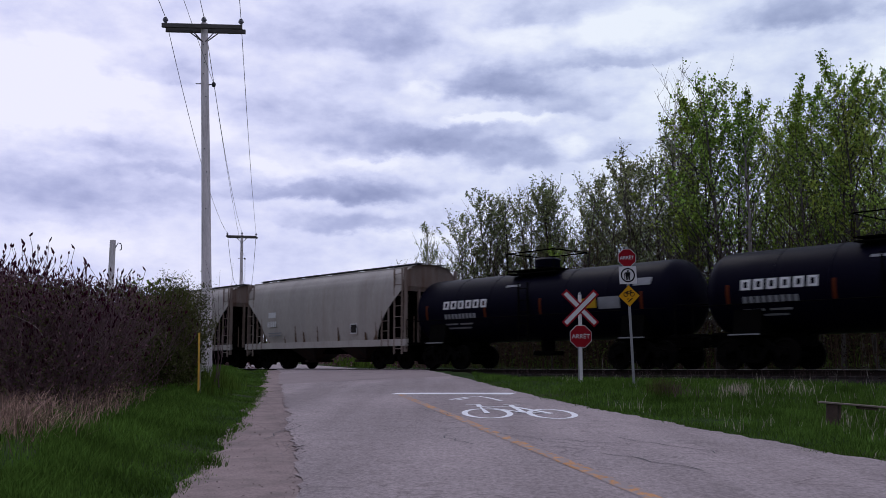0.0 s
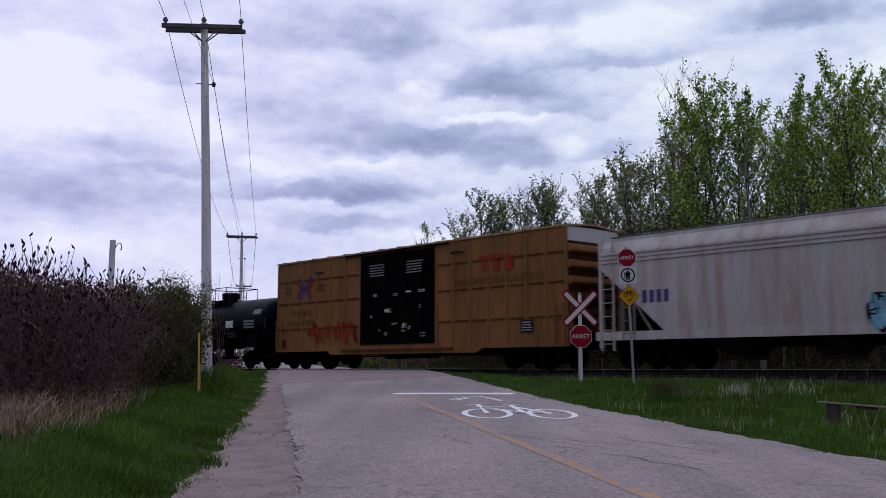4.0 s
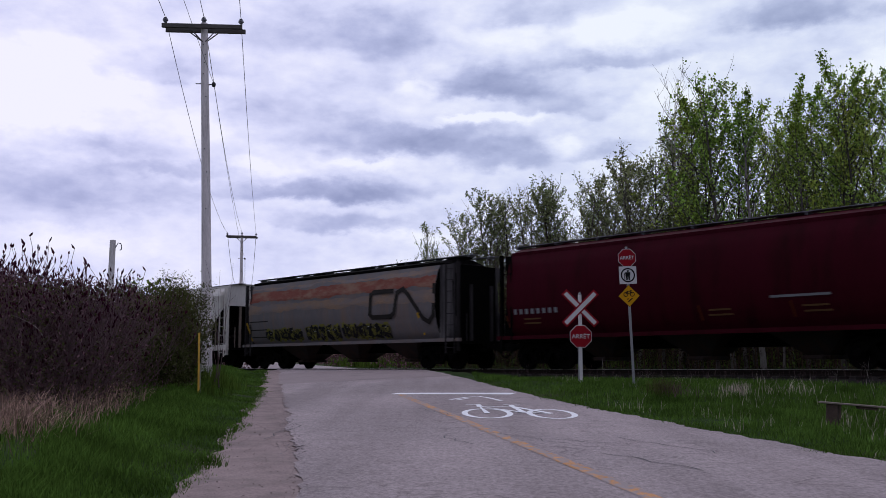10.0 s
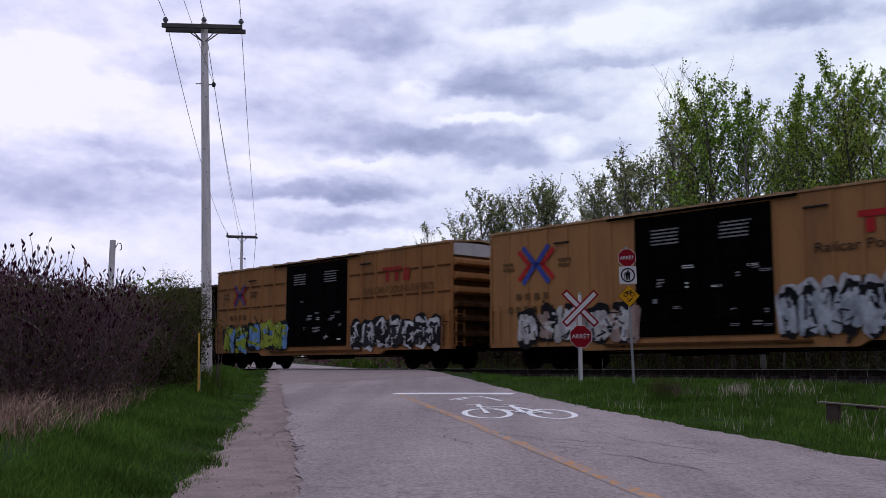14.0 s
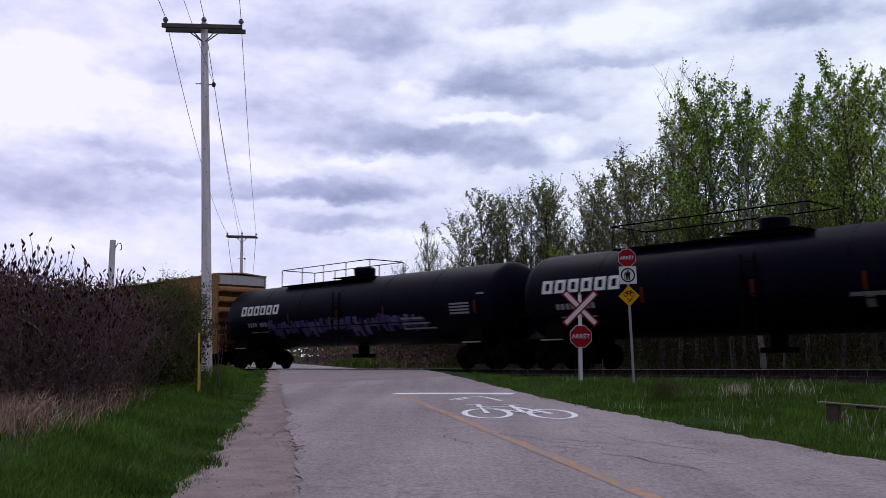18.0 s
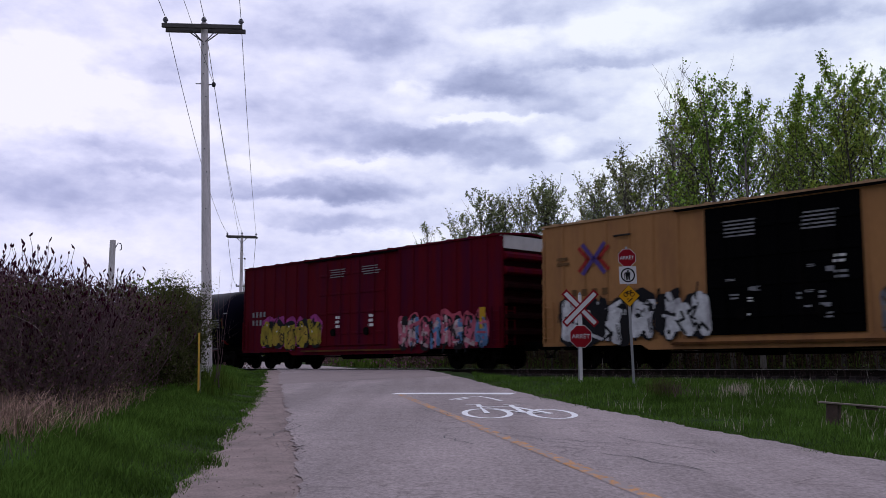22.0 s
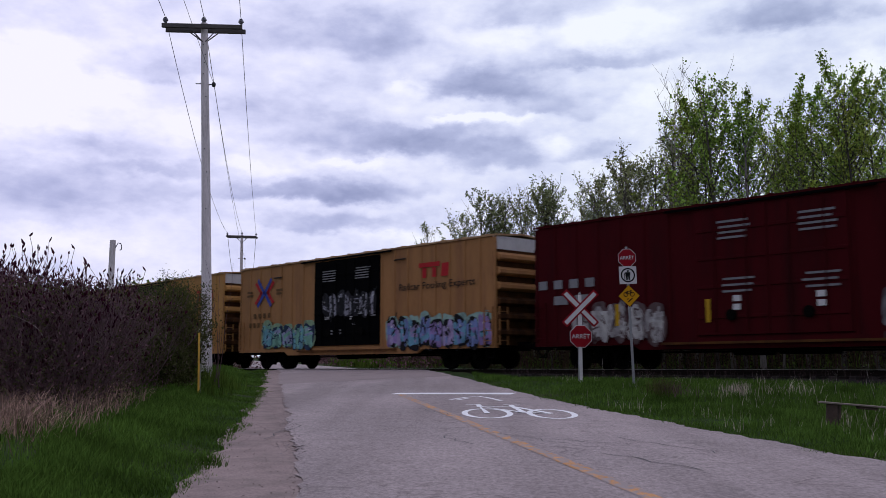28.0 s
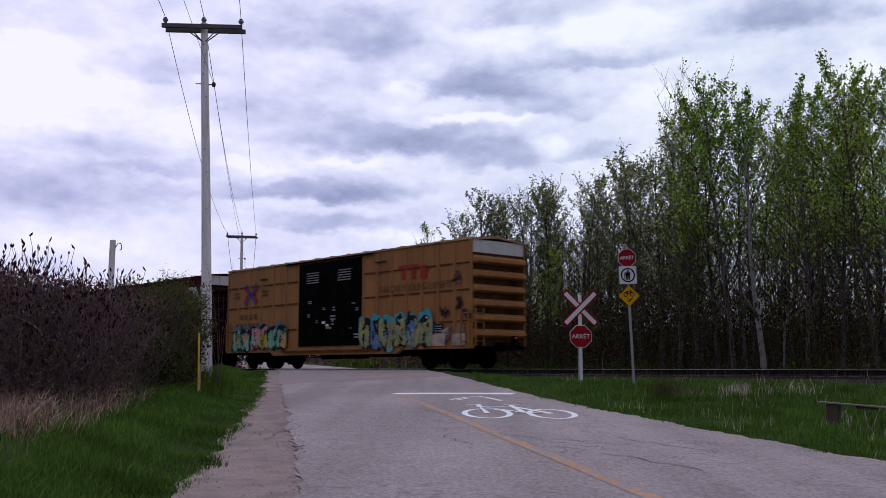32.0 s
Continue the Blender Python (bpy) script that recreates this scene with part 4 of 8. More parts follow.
def wheelset_mesh():
    s = Shape()
    s.tube((0, -1.15, 0), (0, 1.15, 0), 0.08, 0.08, 12)
    for k in (-1, 1):
        prof = [(0.08, -0.09), (0.14, -0.085), (0.16, -0.03), (0.37, -0.012), (0.39, -0.07), (0.455, -0.072), (0.457, 0.045), (0.475, 0.05), (0.48, 0.075), (0.38, 0.075), (0.37, 0.025), (0.17, 0.03), (0.14, 0.07), (0.08, 0.075)]
        rings = []
        for r, h in prof:
            rings.append([(r * math.sin(t), k * (0.76 - h), r * math.cos(t)) for t in np.linspace(0, 2 * math.pi, 29)[:-1]])
        s.loft(rings, None, True, False)
        for a in range(6):
            t = a * math.pi / 3
            s.tube((0.1 * math.sin(t), k * 1.15, 0.1 * math.cos(t)), (0.1 * math.sin(t), k * 1.18, 0.1 * math.cos(t)), 0.02, 0.02, 6)
    return s.mesh("wheelset", "wheel", True)


def side_frame_mesh():
    s = Shape()
    s.prism([(-1.14, 0.42), (-1.10, 0.62), (-0.72, 0.70), (-0.42, 0.92), (0.42, 0.92), (0.72, 0.70), (1.10, 0.62), (1.14, 0.42), (0.80, 0.45), (0.52, 0.60), (0.36, 0.74), (-0.36, 0.74), (-0.52, 0.60), (-0.80, 0.45)], -0.07, 0.07)
    s.prism([(-0.56, 0.60), (-0.44, 0.68), (-0.22, 0.32), (0.22, 0.32), (0.44, 0.68), (0.56, 0.60), (0.30, 0.20), (-0.30, 0.20)], -0.07, 0.07)
    for x in (-0.22, 0.0, 0.22):
        s.lathe([(0.07, 0.30), (0.085, 0.36), (0.07, 0.42), (0.085, 0.48), (0.07, 0.54), (0.085, 0.60), (0.07, 0.66)], "z", 10, None, (x, 0, 0))
    for x in (-0.89, 0.89):
        s.tube((x, 0.06, 0.457), (x, 0.13, 0.457), 0.12, 0.11, 12)
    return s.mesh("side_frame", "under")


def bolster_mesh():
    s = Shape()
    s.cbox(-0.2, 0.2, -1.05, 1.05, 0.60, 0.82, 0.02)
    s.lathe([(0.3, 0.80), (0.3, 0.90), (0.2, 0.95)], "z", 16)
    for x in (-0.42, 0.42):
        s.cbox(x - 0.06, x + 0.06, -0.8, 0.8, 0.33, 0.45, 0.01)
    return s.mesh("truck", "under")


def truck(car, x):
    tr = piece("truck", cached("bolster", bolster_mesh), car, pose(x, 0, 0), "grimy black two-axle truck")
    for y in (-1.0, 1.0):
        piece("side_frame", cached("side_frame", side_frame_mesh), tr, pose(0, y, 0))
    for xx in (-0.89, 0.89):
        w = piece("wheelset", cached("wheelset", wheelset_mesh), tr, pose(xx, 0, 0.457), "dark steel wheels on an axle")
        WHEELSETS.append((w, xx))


def coupler_mesh():
    s = Shape()
    s.cbox(-0.6, 0.45, -0.08, 0.08, 0.76, 0.94, 0.015)
    s.prism([(0.40, 0.70), (0.72, 0.70), (0.76, 0.85), (0.72, 1.0), (0.40, 1.0)], -0.2, 0.16)
    s.cbox(-0.7, -0.1, -0.26, 0.26, 0.68, 1.02, 0.02)
    s.pipe([(0.1, 0.25, 0.8), (0.4, 0.27, 0.5), (0.7, 0.2, 0.42)], 0.025, 6)
    return s.mesh("coupler", "under")


def couplers(car, x):
    for k in (0, 180):
        m = pose(0, 0, 0, 0, 0, k) @ pose(x, 0, 0)
        piece("coupler", cached("coupler", coupler_mesh), car, m, "dark knuckle coupler with air hose")


def ladder(car, p, w, z0, z1, along="x", mat="under", rungs=None, name="ladder"):
    s = Shape()
    n = rungs or max(2, int((z1 - z0) / 0.4))
    d = Vector((1, 0, 0)) if along == "x" else Vector((0, 1, 0))
    a = Vector((p[0], p[1], 0))
    if n > 3:
        for k in (-0.5, 0.5):
            b = a + d * w * k
            s.box(b.x - 0.025, b.x + 0.025, b.y - 0.025, b.y + 0.025, z0, z1)
    for i in range(n):
        z = z0 + (i + 0.5) * (z1 - z0) / n
        s.tube(a - d * w / 2 + Vector((0, 0, z)), a + d * w / 2 + Vector((0, 0, z)), 0.016, 0.016, 6)
        if n <= 3:
            s.ob(name, mat, car)
            s = Shape()
    if n > 3:
        s.ob(name, mat, car)


def rounded(pts, turns=2):
    """A closed outline with its corners cut, twice as fine with each turn."""
    for _ in range(turns):
        out = []
        for p, q in zip(pts, pts[1:] + pts[:1]):
            out.append(tuple(a * 0.75 + b * 0.25 for a, b in zip(p, q)))
            out.append(tuple(a * 0.25 + b * 0.75 for a, b in zip(p, q)))
        pts = out
    return pts


class Side:
    """Flat marks on the road side of a car; u runs from the car's front backwards."""

    def __init__(self, length, y):
        self.h, self.y = length / 2, y

    def quad(self, s, u0, u1, z0, z1, mat=None, lift=0.004, skew=0.0):
        y = self.y + lift
        s.faces([(self.h - u0, y, z0), (self.h - u0 - skew, y, z1), (self.h - u1 - skew, y, z1), (self.h - u1, y, z0)], [(0, 1, 2, 3)], mat)

    def line(self, s, pts, w, mat=None, lift=0.004):
        for (u0, z0), (u1, z1) in zip(pts, pts[1:]):
            du, dz = u1 - u0, z1 - z0
            k = math.hypot(du, dz) or 1
            nu, nz = -dz / k * w / 2, du / k * w / 2
            eu, ez = du / k * w * 0.35, dz / k * w * 0.35
            q = [(u0 - eu + nu, z0 - ez + nz), (u1 + eu + nu, z1 + ez + nz), (u1 + eu - nu, z1 + ez - nz), (u0 - eu - nu, z0 - ez - nz)]
            s.faces([(self.h - a, self.y + lift, b) for a, b in q], [(0, 1, 2, 3)], mat)

    def bars(self, car, u0, u1, z0, z1, rows, mat, name="stencil_block", seed=0, fill=0.55, words=1):
        rng = random.Random(seed + int(u0 * 100) + int(z0 * 100))
        s = Shape()
        h = (z1 - z0) / rows
        for r in range(rows):
            z = z1 - (r + 1) * h
            e0, e1 = u0 + rng.uniform(0, 0.1) * (u1 - u0), u1 - rng.uniform(0, 0.15) * (u1 - u0)
            cuts = [e0] + sorted(rng.uniform(e0, e1) for _ in range(words - 1)) + [e1]
            for a, b in zip(cuts, cuts[1:]):
                if b - a > 0.04:
                    self.quad(s, a, b - (0.03 if words > 1 else 0), z + h * (1 - fill) / 2, z + h * (1 + fill) / 2)
        tagged(s.ob(name, mat, car), kind="stuff")

    def blocks(self, car, u0, u1, z0, z1, n, mat, name="number_stencil", gap=0.25, skew=0.0, notch=False, label=""):
        """A row of plain blocks in place of a name or number."""
        s = Shape()
        w = (u1 - u0) / n
        for i in range(n):
            a, b = u0 + i * w, u0 + (i + 1 - gap) * w
            if notch:
                t = (z1 - z0) * 0.26
                m = (z0 + z1) / 2
                self.quad(s, a, b, z1 - t, z1, None, 0.004, -skew)
                self.quad(s, a, a + (b - a) * 0.28, z0, z1 - t, None, 0.004)
                if i % 3 != 0:
                    self.quad(s, a, b, z0, z0 + t, None, 0.004)
                if i % 2 == 0:
                    self.quad(s, b - (b - a) * 0.28, b, m - 0.02, z1 - t, None, 0.004)
                    self.quad(s, a, b, m - t * 0.5, m + t * 0.4, None, 0.004)
                else:
                    self.quad(s, b - (b - a) * 0.28, b, z0 + t, z1 - t, None, 0.004)
            else:
                self.quad(s, a, b, z0, z1)
        tagged(s.ob(name, mat, car, label), kind="stuff" if n > 1 else "")

    def graffiti(self, car, u0, u1, z0, z1, n, fills, outline, glow=None, seed=1, label="", fat=0.2, lift=0.012):
        """Sprayed letter-like blobs: an outer glow, dark outlines, coloured fills and pale glints."""
        rng = random.Random(seed)
        s = Shape()
        n = round(n * 1.15)
        w = (u1 - u0) / n
        h = z1 - z0
        y = self.y

        def blob(cu, cz, ru, rz, mat, lf, k=9, wob=0.25):
            pts = []
            for i in range(k):
                t = 2 * math.pi * i / k + rng.uniform(-0.15, 0.15)
                r = 1 + rng.uniform(-wob, wob)
                c, sn = math.cos(t), math.sin(t)
                c, sn = math.copysign(abs(c) ** 0.7, c), math.copysign(abs(sn) ** 0.7, sn)
                pts.append((self.h - cu - ru * r * c, y + lf, min(z1 + 0.25, max(z0 - 0.12, cz + rz * r * sn))))
            pts = rounded(pts, 1)
            s.faces(pts, [tuple(range(len(pts)))], mat)

        for i in range(n):
            cu, cz = u0 + (i + 0.5) * w, (z0 + z1) / 2 + rng.uniform(-0.05, 0.05) * h
            if glow:
                blob(cu, cz + 0.07 * h, w * 0.59, h * 0.50, glow, lift, 13, 0.2)
            blob(cu + 0.02, cz, w * 0.52, h * 0.45, outline, lift + 0.004, 15, 0.22)
            # leaning fat forms with dark slits, no letters
            for j in range(3):
                fu = cu + (j - 1) * w * 0.30 + rng.uniform(-0.06, 0.06) * w
                lo, hi = cz - h * rng.uniform(0.28, 0.44), cz + h * rng.uniform(0.2, 0.44)
                t0, t1 = w * rng.uniform(0.15, 0.25), w * rng.uniform(0.12, 0.24)
                sh = rng.uniform(-0.16, 0.16) * w
                b = rng.uniform(-0.1, 0.1) * w
                m = (lo + hi) / 2
                pts = [(fu - t0, lo), (fu + t0, lo + rng.uniform(-0.06, 0.06) * h), (fu + b + t0 * 0.8, m), (fu + sh + t1, hi), (fu + sh - t1, hi + rng.uniform(-0.08, 0.08) * h), (fu + b - t0 * 0.9, m + rng.uniform(-0.05, 0.05) * h)]
                col = fills[i % len(fills)] if rng.random() < 0.72 else fills[(i + j) % len(fills)]
                ring = rounded([(self.h - pu, y + lift + 0.008 + 0.001 * j, pz) for pu, pz in pts], 1)
                s.faces(ring, [tuple(range(len(ring)))], col)
            for j in range(2):
                fz = cz + rng.uniform(-0.3, 0.3) * h
                self.line(s, [(cu - w * rng.uniform(0.1, 0.42), fz), (cu + w * rng.uniform(0.1, 0.42), fz + rng.uniform(-0.15, 0.15) * h)], fat * h * rng.uniform(0.3, 0.7), fills[rng.randrange(len(fills))], lift + 0.0115 + 0.0005 * j)
            for j in range(5):
                fu, fz = cu + rng.uniform(-0.45, 0.45) * w, cz + rng.uniform(-0.4, 0.4) * h
                self.line(s, [(fu, fz), (fu + rng.uniform(-0.2, 0.2) * w, fz + rng.uniform(-0.26, 0.26) * h), (fu + rng.uniform(-0.3, 0.3) * w, fz + rng.uniform(-0.2, 0.2) * h)], (0.02 + 0.03 * rng.random()) * h + 0.01, outline, lift + 0.013 + 0.0004 * j)
            for _ in range(3):
                blob(cu + rng.uniform(-0.3, 0.3) * w, cz + rng.uniform(-0.35, 0.35) * h, w * 0.07, h * 0.05, fills[rng.randrange(len(fills))], lift + 0.0150, 6, 0.3)
            if rng.random() < 0.8:
                blob(cu + rng.uniform(-0.25, 0.25) * w, cz + rng.uniform(0.05, 0.35) * h, w * 0.05, h * 0.035, gmat("spray_white", 0.58, 0.58, 0.58), lift + 0.0165, 6)
        tagged(s.ob("graffiti", None, car, label), kind="stuff")


def car_base(name, center, label, category, group=""):
    car = new(name)
    tagged(car, label, category, group or "cars of the freight train")
    CARS.append((car, center))
    return car


BOX_L, BOX_W, SIDE_B, EAVE = 18.35, 2.97, 0.78, 4.95


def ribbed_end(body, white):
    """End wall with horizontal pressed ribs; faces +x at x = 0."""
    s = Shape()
    # sheet behind the ribs carries soot plus painted-in shade
    s.box(-0.06, 0.0, -BOX_W / 2, BOX_W / 2, SIDE_B + 0.1, EAVE - 0.50, "end_soot_shade" if "yellow" in body else "end_soot_shade_red")
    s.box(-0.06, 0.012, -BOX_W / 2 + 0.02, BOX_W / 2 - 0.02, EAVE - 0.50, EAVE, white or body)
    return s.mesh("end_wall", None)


RIB_Z = (1.35, 1.94, 2.5, 3.06, 3.62, 4.17)


def end_rib_mesh(body):
    s = Shape()
    prof = [(-0.01, -0.17), (0.15, -0.12), (0.20, -0.06), (0.18, 0.06), (-0.01, 0.18)]
    s.loft([[(-0.01, -1.42, pz * 0.3) for px, pz in prof], [(px, -1.36, pz) for px, pz in prof], [(px, 1.36, pz) for px, pz in prof], [(-0.01, 1.42, pz * 0.3) for px, pz in prof]], None, False, False)
    return s.mesh("end_rib", body)


def boxcar(center, body, door, label, dashes, rib_n=(6, 7), white_end=True, roof="roof_tan", soot=3, door_same=False):
    car = car_base("boxcar", center, label, "boxcar")
    L, W = BOX_L, BOX_W
    h = L / 2
    d0, d1 = 6.6, 11.55
    # shell
    for k in (1, -1):
        y0, y1 = sorted((k * (W / 2 - 0.03), k * (W / 2 - 0.08)))
        Shape().box(-h + 0.004, h - 0.004, y0, y1, SIDE_B + 0.1, EAVE - 0.005).ob("side_wall", body, car)
        y0, y1 = sorted((k * (W / 2 + 0.005), k * (W / 2 - 0.16)))
        Shape().prism([(h - 0.02, SIDE_B + 0.16), (h - 0.02, SIDE_B), (h - 4.2, SIDE_B), (h - 4.5, SIDE_B - 0.16), (-h + 4.5, SIDE_B - 0.16), (-h + 4.2, SIDE_B), (-h + 0.02, SIDE_B), (-h + 0.02, SIDE_B + 0.16)], y0, y1).ob("side_sill", body if k > 0 else "under", car)
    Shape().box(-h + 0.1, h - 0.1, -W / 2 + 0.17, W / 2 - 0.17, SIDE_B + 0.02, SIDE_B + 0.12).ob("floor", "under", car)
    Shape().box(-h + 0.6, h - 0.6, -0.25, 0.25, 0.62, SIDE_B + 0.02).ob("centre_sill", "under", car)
    # roof
    s = Shape()
    ov = W / 2 + 0.02
    s.loft([[(x, -ov, EAVE - 0.02), (x, -ov, EAVE + 0.05), (x, 0, EAVE + 0.17), (x, ov, EAVE + 0.05), (x, ov, EAVE - 0.02), (x, 0, EAVE + 0.1)] for x in (-h, h)])
    s.ob("roof", roof, car)
    rm = cached("roof_rib" + roof, lambda: Shape().loft([[(x, -ov, EAVE + 0.04), (x, -ov, EAVE + 0.085), (x, 0, EAVE + 0.205), (x, ov, EAVE + 0.085), (x, ov, EAVE + 0.04), (x, 0, EAVE + 0.16)] for x in (-0.05, 0.05)]).mesh("roof_rib", roof))
    for i in range(15):
        piece("roof_rib", rm, car, pose(-h + 0.5 + i * (L - 1.0) / 14, 0, 0))
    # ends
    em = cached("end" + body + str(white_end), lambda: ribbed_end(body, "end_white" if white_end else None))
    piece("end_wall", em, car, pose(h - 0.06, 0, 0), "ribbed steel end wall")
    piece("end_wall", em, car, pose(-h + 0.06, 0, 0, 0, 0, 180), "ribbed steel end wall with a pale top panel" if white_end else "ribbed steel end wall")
    # the lowest ribs take the same soot and shade colour
    soot_shade = "end_soot_shade" if "yellow" in body else "end_soot_shade_red"
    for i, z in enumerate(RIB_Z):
        mt = soot_shade if i < soot else body
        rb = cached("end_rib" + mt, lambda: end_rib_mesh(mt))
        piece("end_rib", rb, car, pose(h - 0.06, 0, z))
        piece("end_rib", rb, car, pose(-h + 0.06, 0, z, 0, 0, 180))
    # posts and ledges
    pm = cached("post_mesh" + body, lambda: Shape().loft([[(-0.07, -0.03, z), (-0.04, 0.035, z), (0.04, 0.035, z), (0.07, -0.03, z)] for z in (SIDE_B + 0.12, EAVE - 0.06)]).mesh("side_post", body))
    for k in (1, -1):
        for n, a, b in ((rib_n[0], 0.0, d0), (rib_n[1], d1, L)):
            step = (b - a) / n
            for i in range(n + 1):
                u = a + i * step
                u = min(max(u, 0.07), L - 0.07)
                m = pose(h - u, k * (W / 2 - 0.032), 0, 0, 0, 0 if k > 0 else 180)
                piece("side_post", pm, car, m)
            if dashes and k > 0:
                # whole ledge coloured dark to draw the shadow line beneath it
                lm = cached("ledge%s%.2f" % (body, step), lambda: Shape().prism([(-step / 2 + 0.13, 0), (step / 2 - 0.13, 0), (step / 2 - 0.13, 0.05), (-step / 2 + 0.13, 0.05)], -0.03, 0.045).mesh("panel_ledge", "ledge_shade_rust"))
                for i in range(n):
                    for z in (1.82, 3.02, 4.05):
                        piece("panel_ledge", lm, car, pose(h - a - (i + 0.5) * step, W / 2 - 0.03, z - 0.02))
    # doors
    for k in (1, -1):
        for i in range(2):
            a = d0 + 0.06 + i * (d1 - d0 - 0.12) / 2
            b = a + (d1 - d0 - 0.12) / 2 - 0.02
            s = Shape()
            y0, y1 = sorted((k * (W / 2 - 0.03), k * (W / 2 + 0.03)))
            s.cbox(h - b, h - a, y0, y1, SIDE_B + 0.24, EAVE - 0.14, 0.008)
            dr = s.ob("door", door, car, "black plug door" if not door_same else "plug door in the body colour")
            if k > 0:
                for z in (1.55, 2.45, 3.3, 4.15):
                    Shape().cbox(h - b + 0.06, h - a - 0.06, W / 2 + 0.028, W / 2 + 0.055, z - 0.05, z + 0.05, 0.01).ob("door_stiffener", door, dr)
                for f in (0.28, 0.72):
                    u = a + (b - a) * f
                    Shape().tube((h - u, W / 2 + 0.075, SIDE_B + 0.3), (h - u, W / 2 + 0.075, EAVE - 0.25), 0.022, 0.022, 6).ob("lock_rod", door, dr)
                Shape().tube((h - (a + b) / 2, W / 2 + 0.05, 1.6), (h - (a + b) / 2, W / 2 + 0.12, 1.6), 0.17, 0.17, 14).ob("lock_wheel", "under", dr)
    s = Shape()
    s.box(h - 12.6, h - 5.4, W / 2 + 0.03, W / 2 + 0.12, SIDE_B - 0.02, SIDE_B + 0.05)
    s.ob("door_rail", "ledge_shade_rust", car)
    s = Shape()
    s.box(h - 12.3, h - 5.6, W / 2 + 0.03, W / 2 + 0.10, EAVE - 0.1, EAVE - 0.03)
    s.ob("door_rail", "door_black", car)
    # ladders, steps, gear
    for x in (h - 0.32, -h + 0.32):
        ladder(car, (x, W / 2 + 0.06), 0.42, SIDE_B + 0.1, 2.3, "x", body, 4, "grab_iron_ladder")
        s = Shape()
        s.pipe([(x - 0.2, W / 2 - 0.05, SIDE_B), (x - 0.2, W / 2 - 0.02, 0.42), (x + 0.2, W / 2 - 0.02, 0.42), (x + 0.2, W / 2 - 0.05, SIDE_B)], 0.02)
        s.ob("step", "under", car)
    for k in (h + 0.07, -h - 0.07):
        ladder(car, (k, W / 2 - 0.35), 0.42, SIDE_B + 0.1, 2.3, "y", body, 4, "grab_iron_ladder")
    s = Shape()
    s.cbox(-1.4, 0.2, 0.3, 1.0, 0.45, 0.72, 0.03)
    s.tube((0.6, 0.5, 0.6), (1.9, 0.5, 0.6), 0.18, 0.18, 12)
    s.pipe([(-h + 3, 0.3, 0.55), (h - 3, 0.3, 0.55)], 0.03)
    s.ob("brake_gear", "under", car)
    for x in (h - 2.35, -h + 2.35):
        truck(car, x)
    couplers(car, h + 0.25)
    sd = Side(L, W / 2 + 0.005)
    # jacking plates and stencils shared by all boxcars
    if body == "car_yellow_dull":
        s = Shape()
        sd.quad(s, 0.42, 0.85, 0.95, 1.35, None, 0.0)
        s.ob("reflector", "mark_orange", car, "orange reflective strip")
    s = Shape()
    sd.quad(s, 16.15, 16.75, 1.30, 1.75, None, 0.004)
    s.ob("tag_plate", "mark_black", car)
    sd.bars(car, 16.2, 16.7, 1.34, 1.71, 4, "mark_white", "stencil_block", 3, 0.4)
    return car, sd


def crossed_emblem(sd, car, u, z, r, red, blue):
    """Two bent arrows, red and blue, back to back."""
    s = Shape()
    t = r * 0.30
    for side in (-1, 1):
        for sy in (1, -1):
            a, b = (u + side * r, z + sy * r * 0.92), (u + side * r * 0.10, z)
            sd.line(s, [(a[0] + side * t * 0.62, a[1] * 0.78 + z * 0.22), (b[0] + side * t * 1.25, b[1])], t * 0.85, red, 0.006)
            sd.line(s, [(a[0] - side * t * 0.45, a[1]), (b[0] - side * t * 0.2, b[1])], t * 0.95, blue, 0.010)
    tagged(s.ob("emblem", None, car, "crossed red and blue arrow emblem"), kind="stuff")


def post_emblem(sd, car, u, z, w, hgt, mat):
    """A red bar over short blocks."""
    s = Shape()
    t = hgt * 0.30
    sd.quad(s, u, u + w * 0.72, z + hgt - t, z + hgt, mat, 0.006)
    for a in (0.12, 0.46):
        sd.quad(s, u + w * a, u + w * (a + 0.14), z, z + hgt - t * 1.15, mat, 0.006)
    sd.quad(s, u + w * 0.76, u + w, z, z + hgt * 0.86, mat, 0.006, 0.06)
    tagged(s.ob("emblem", None, car, "plain red block emblem"), kind="stuff")


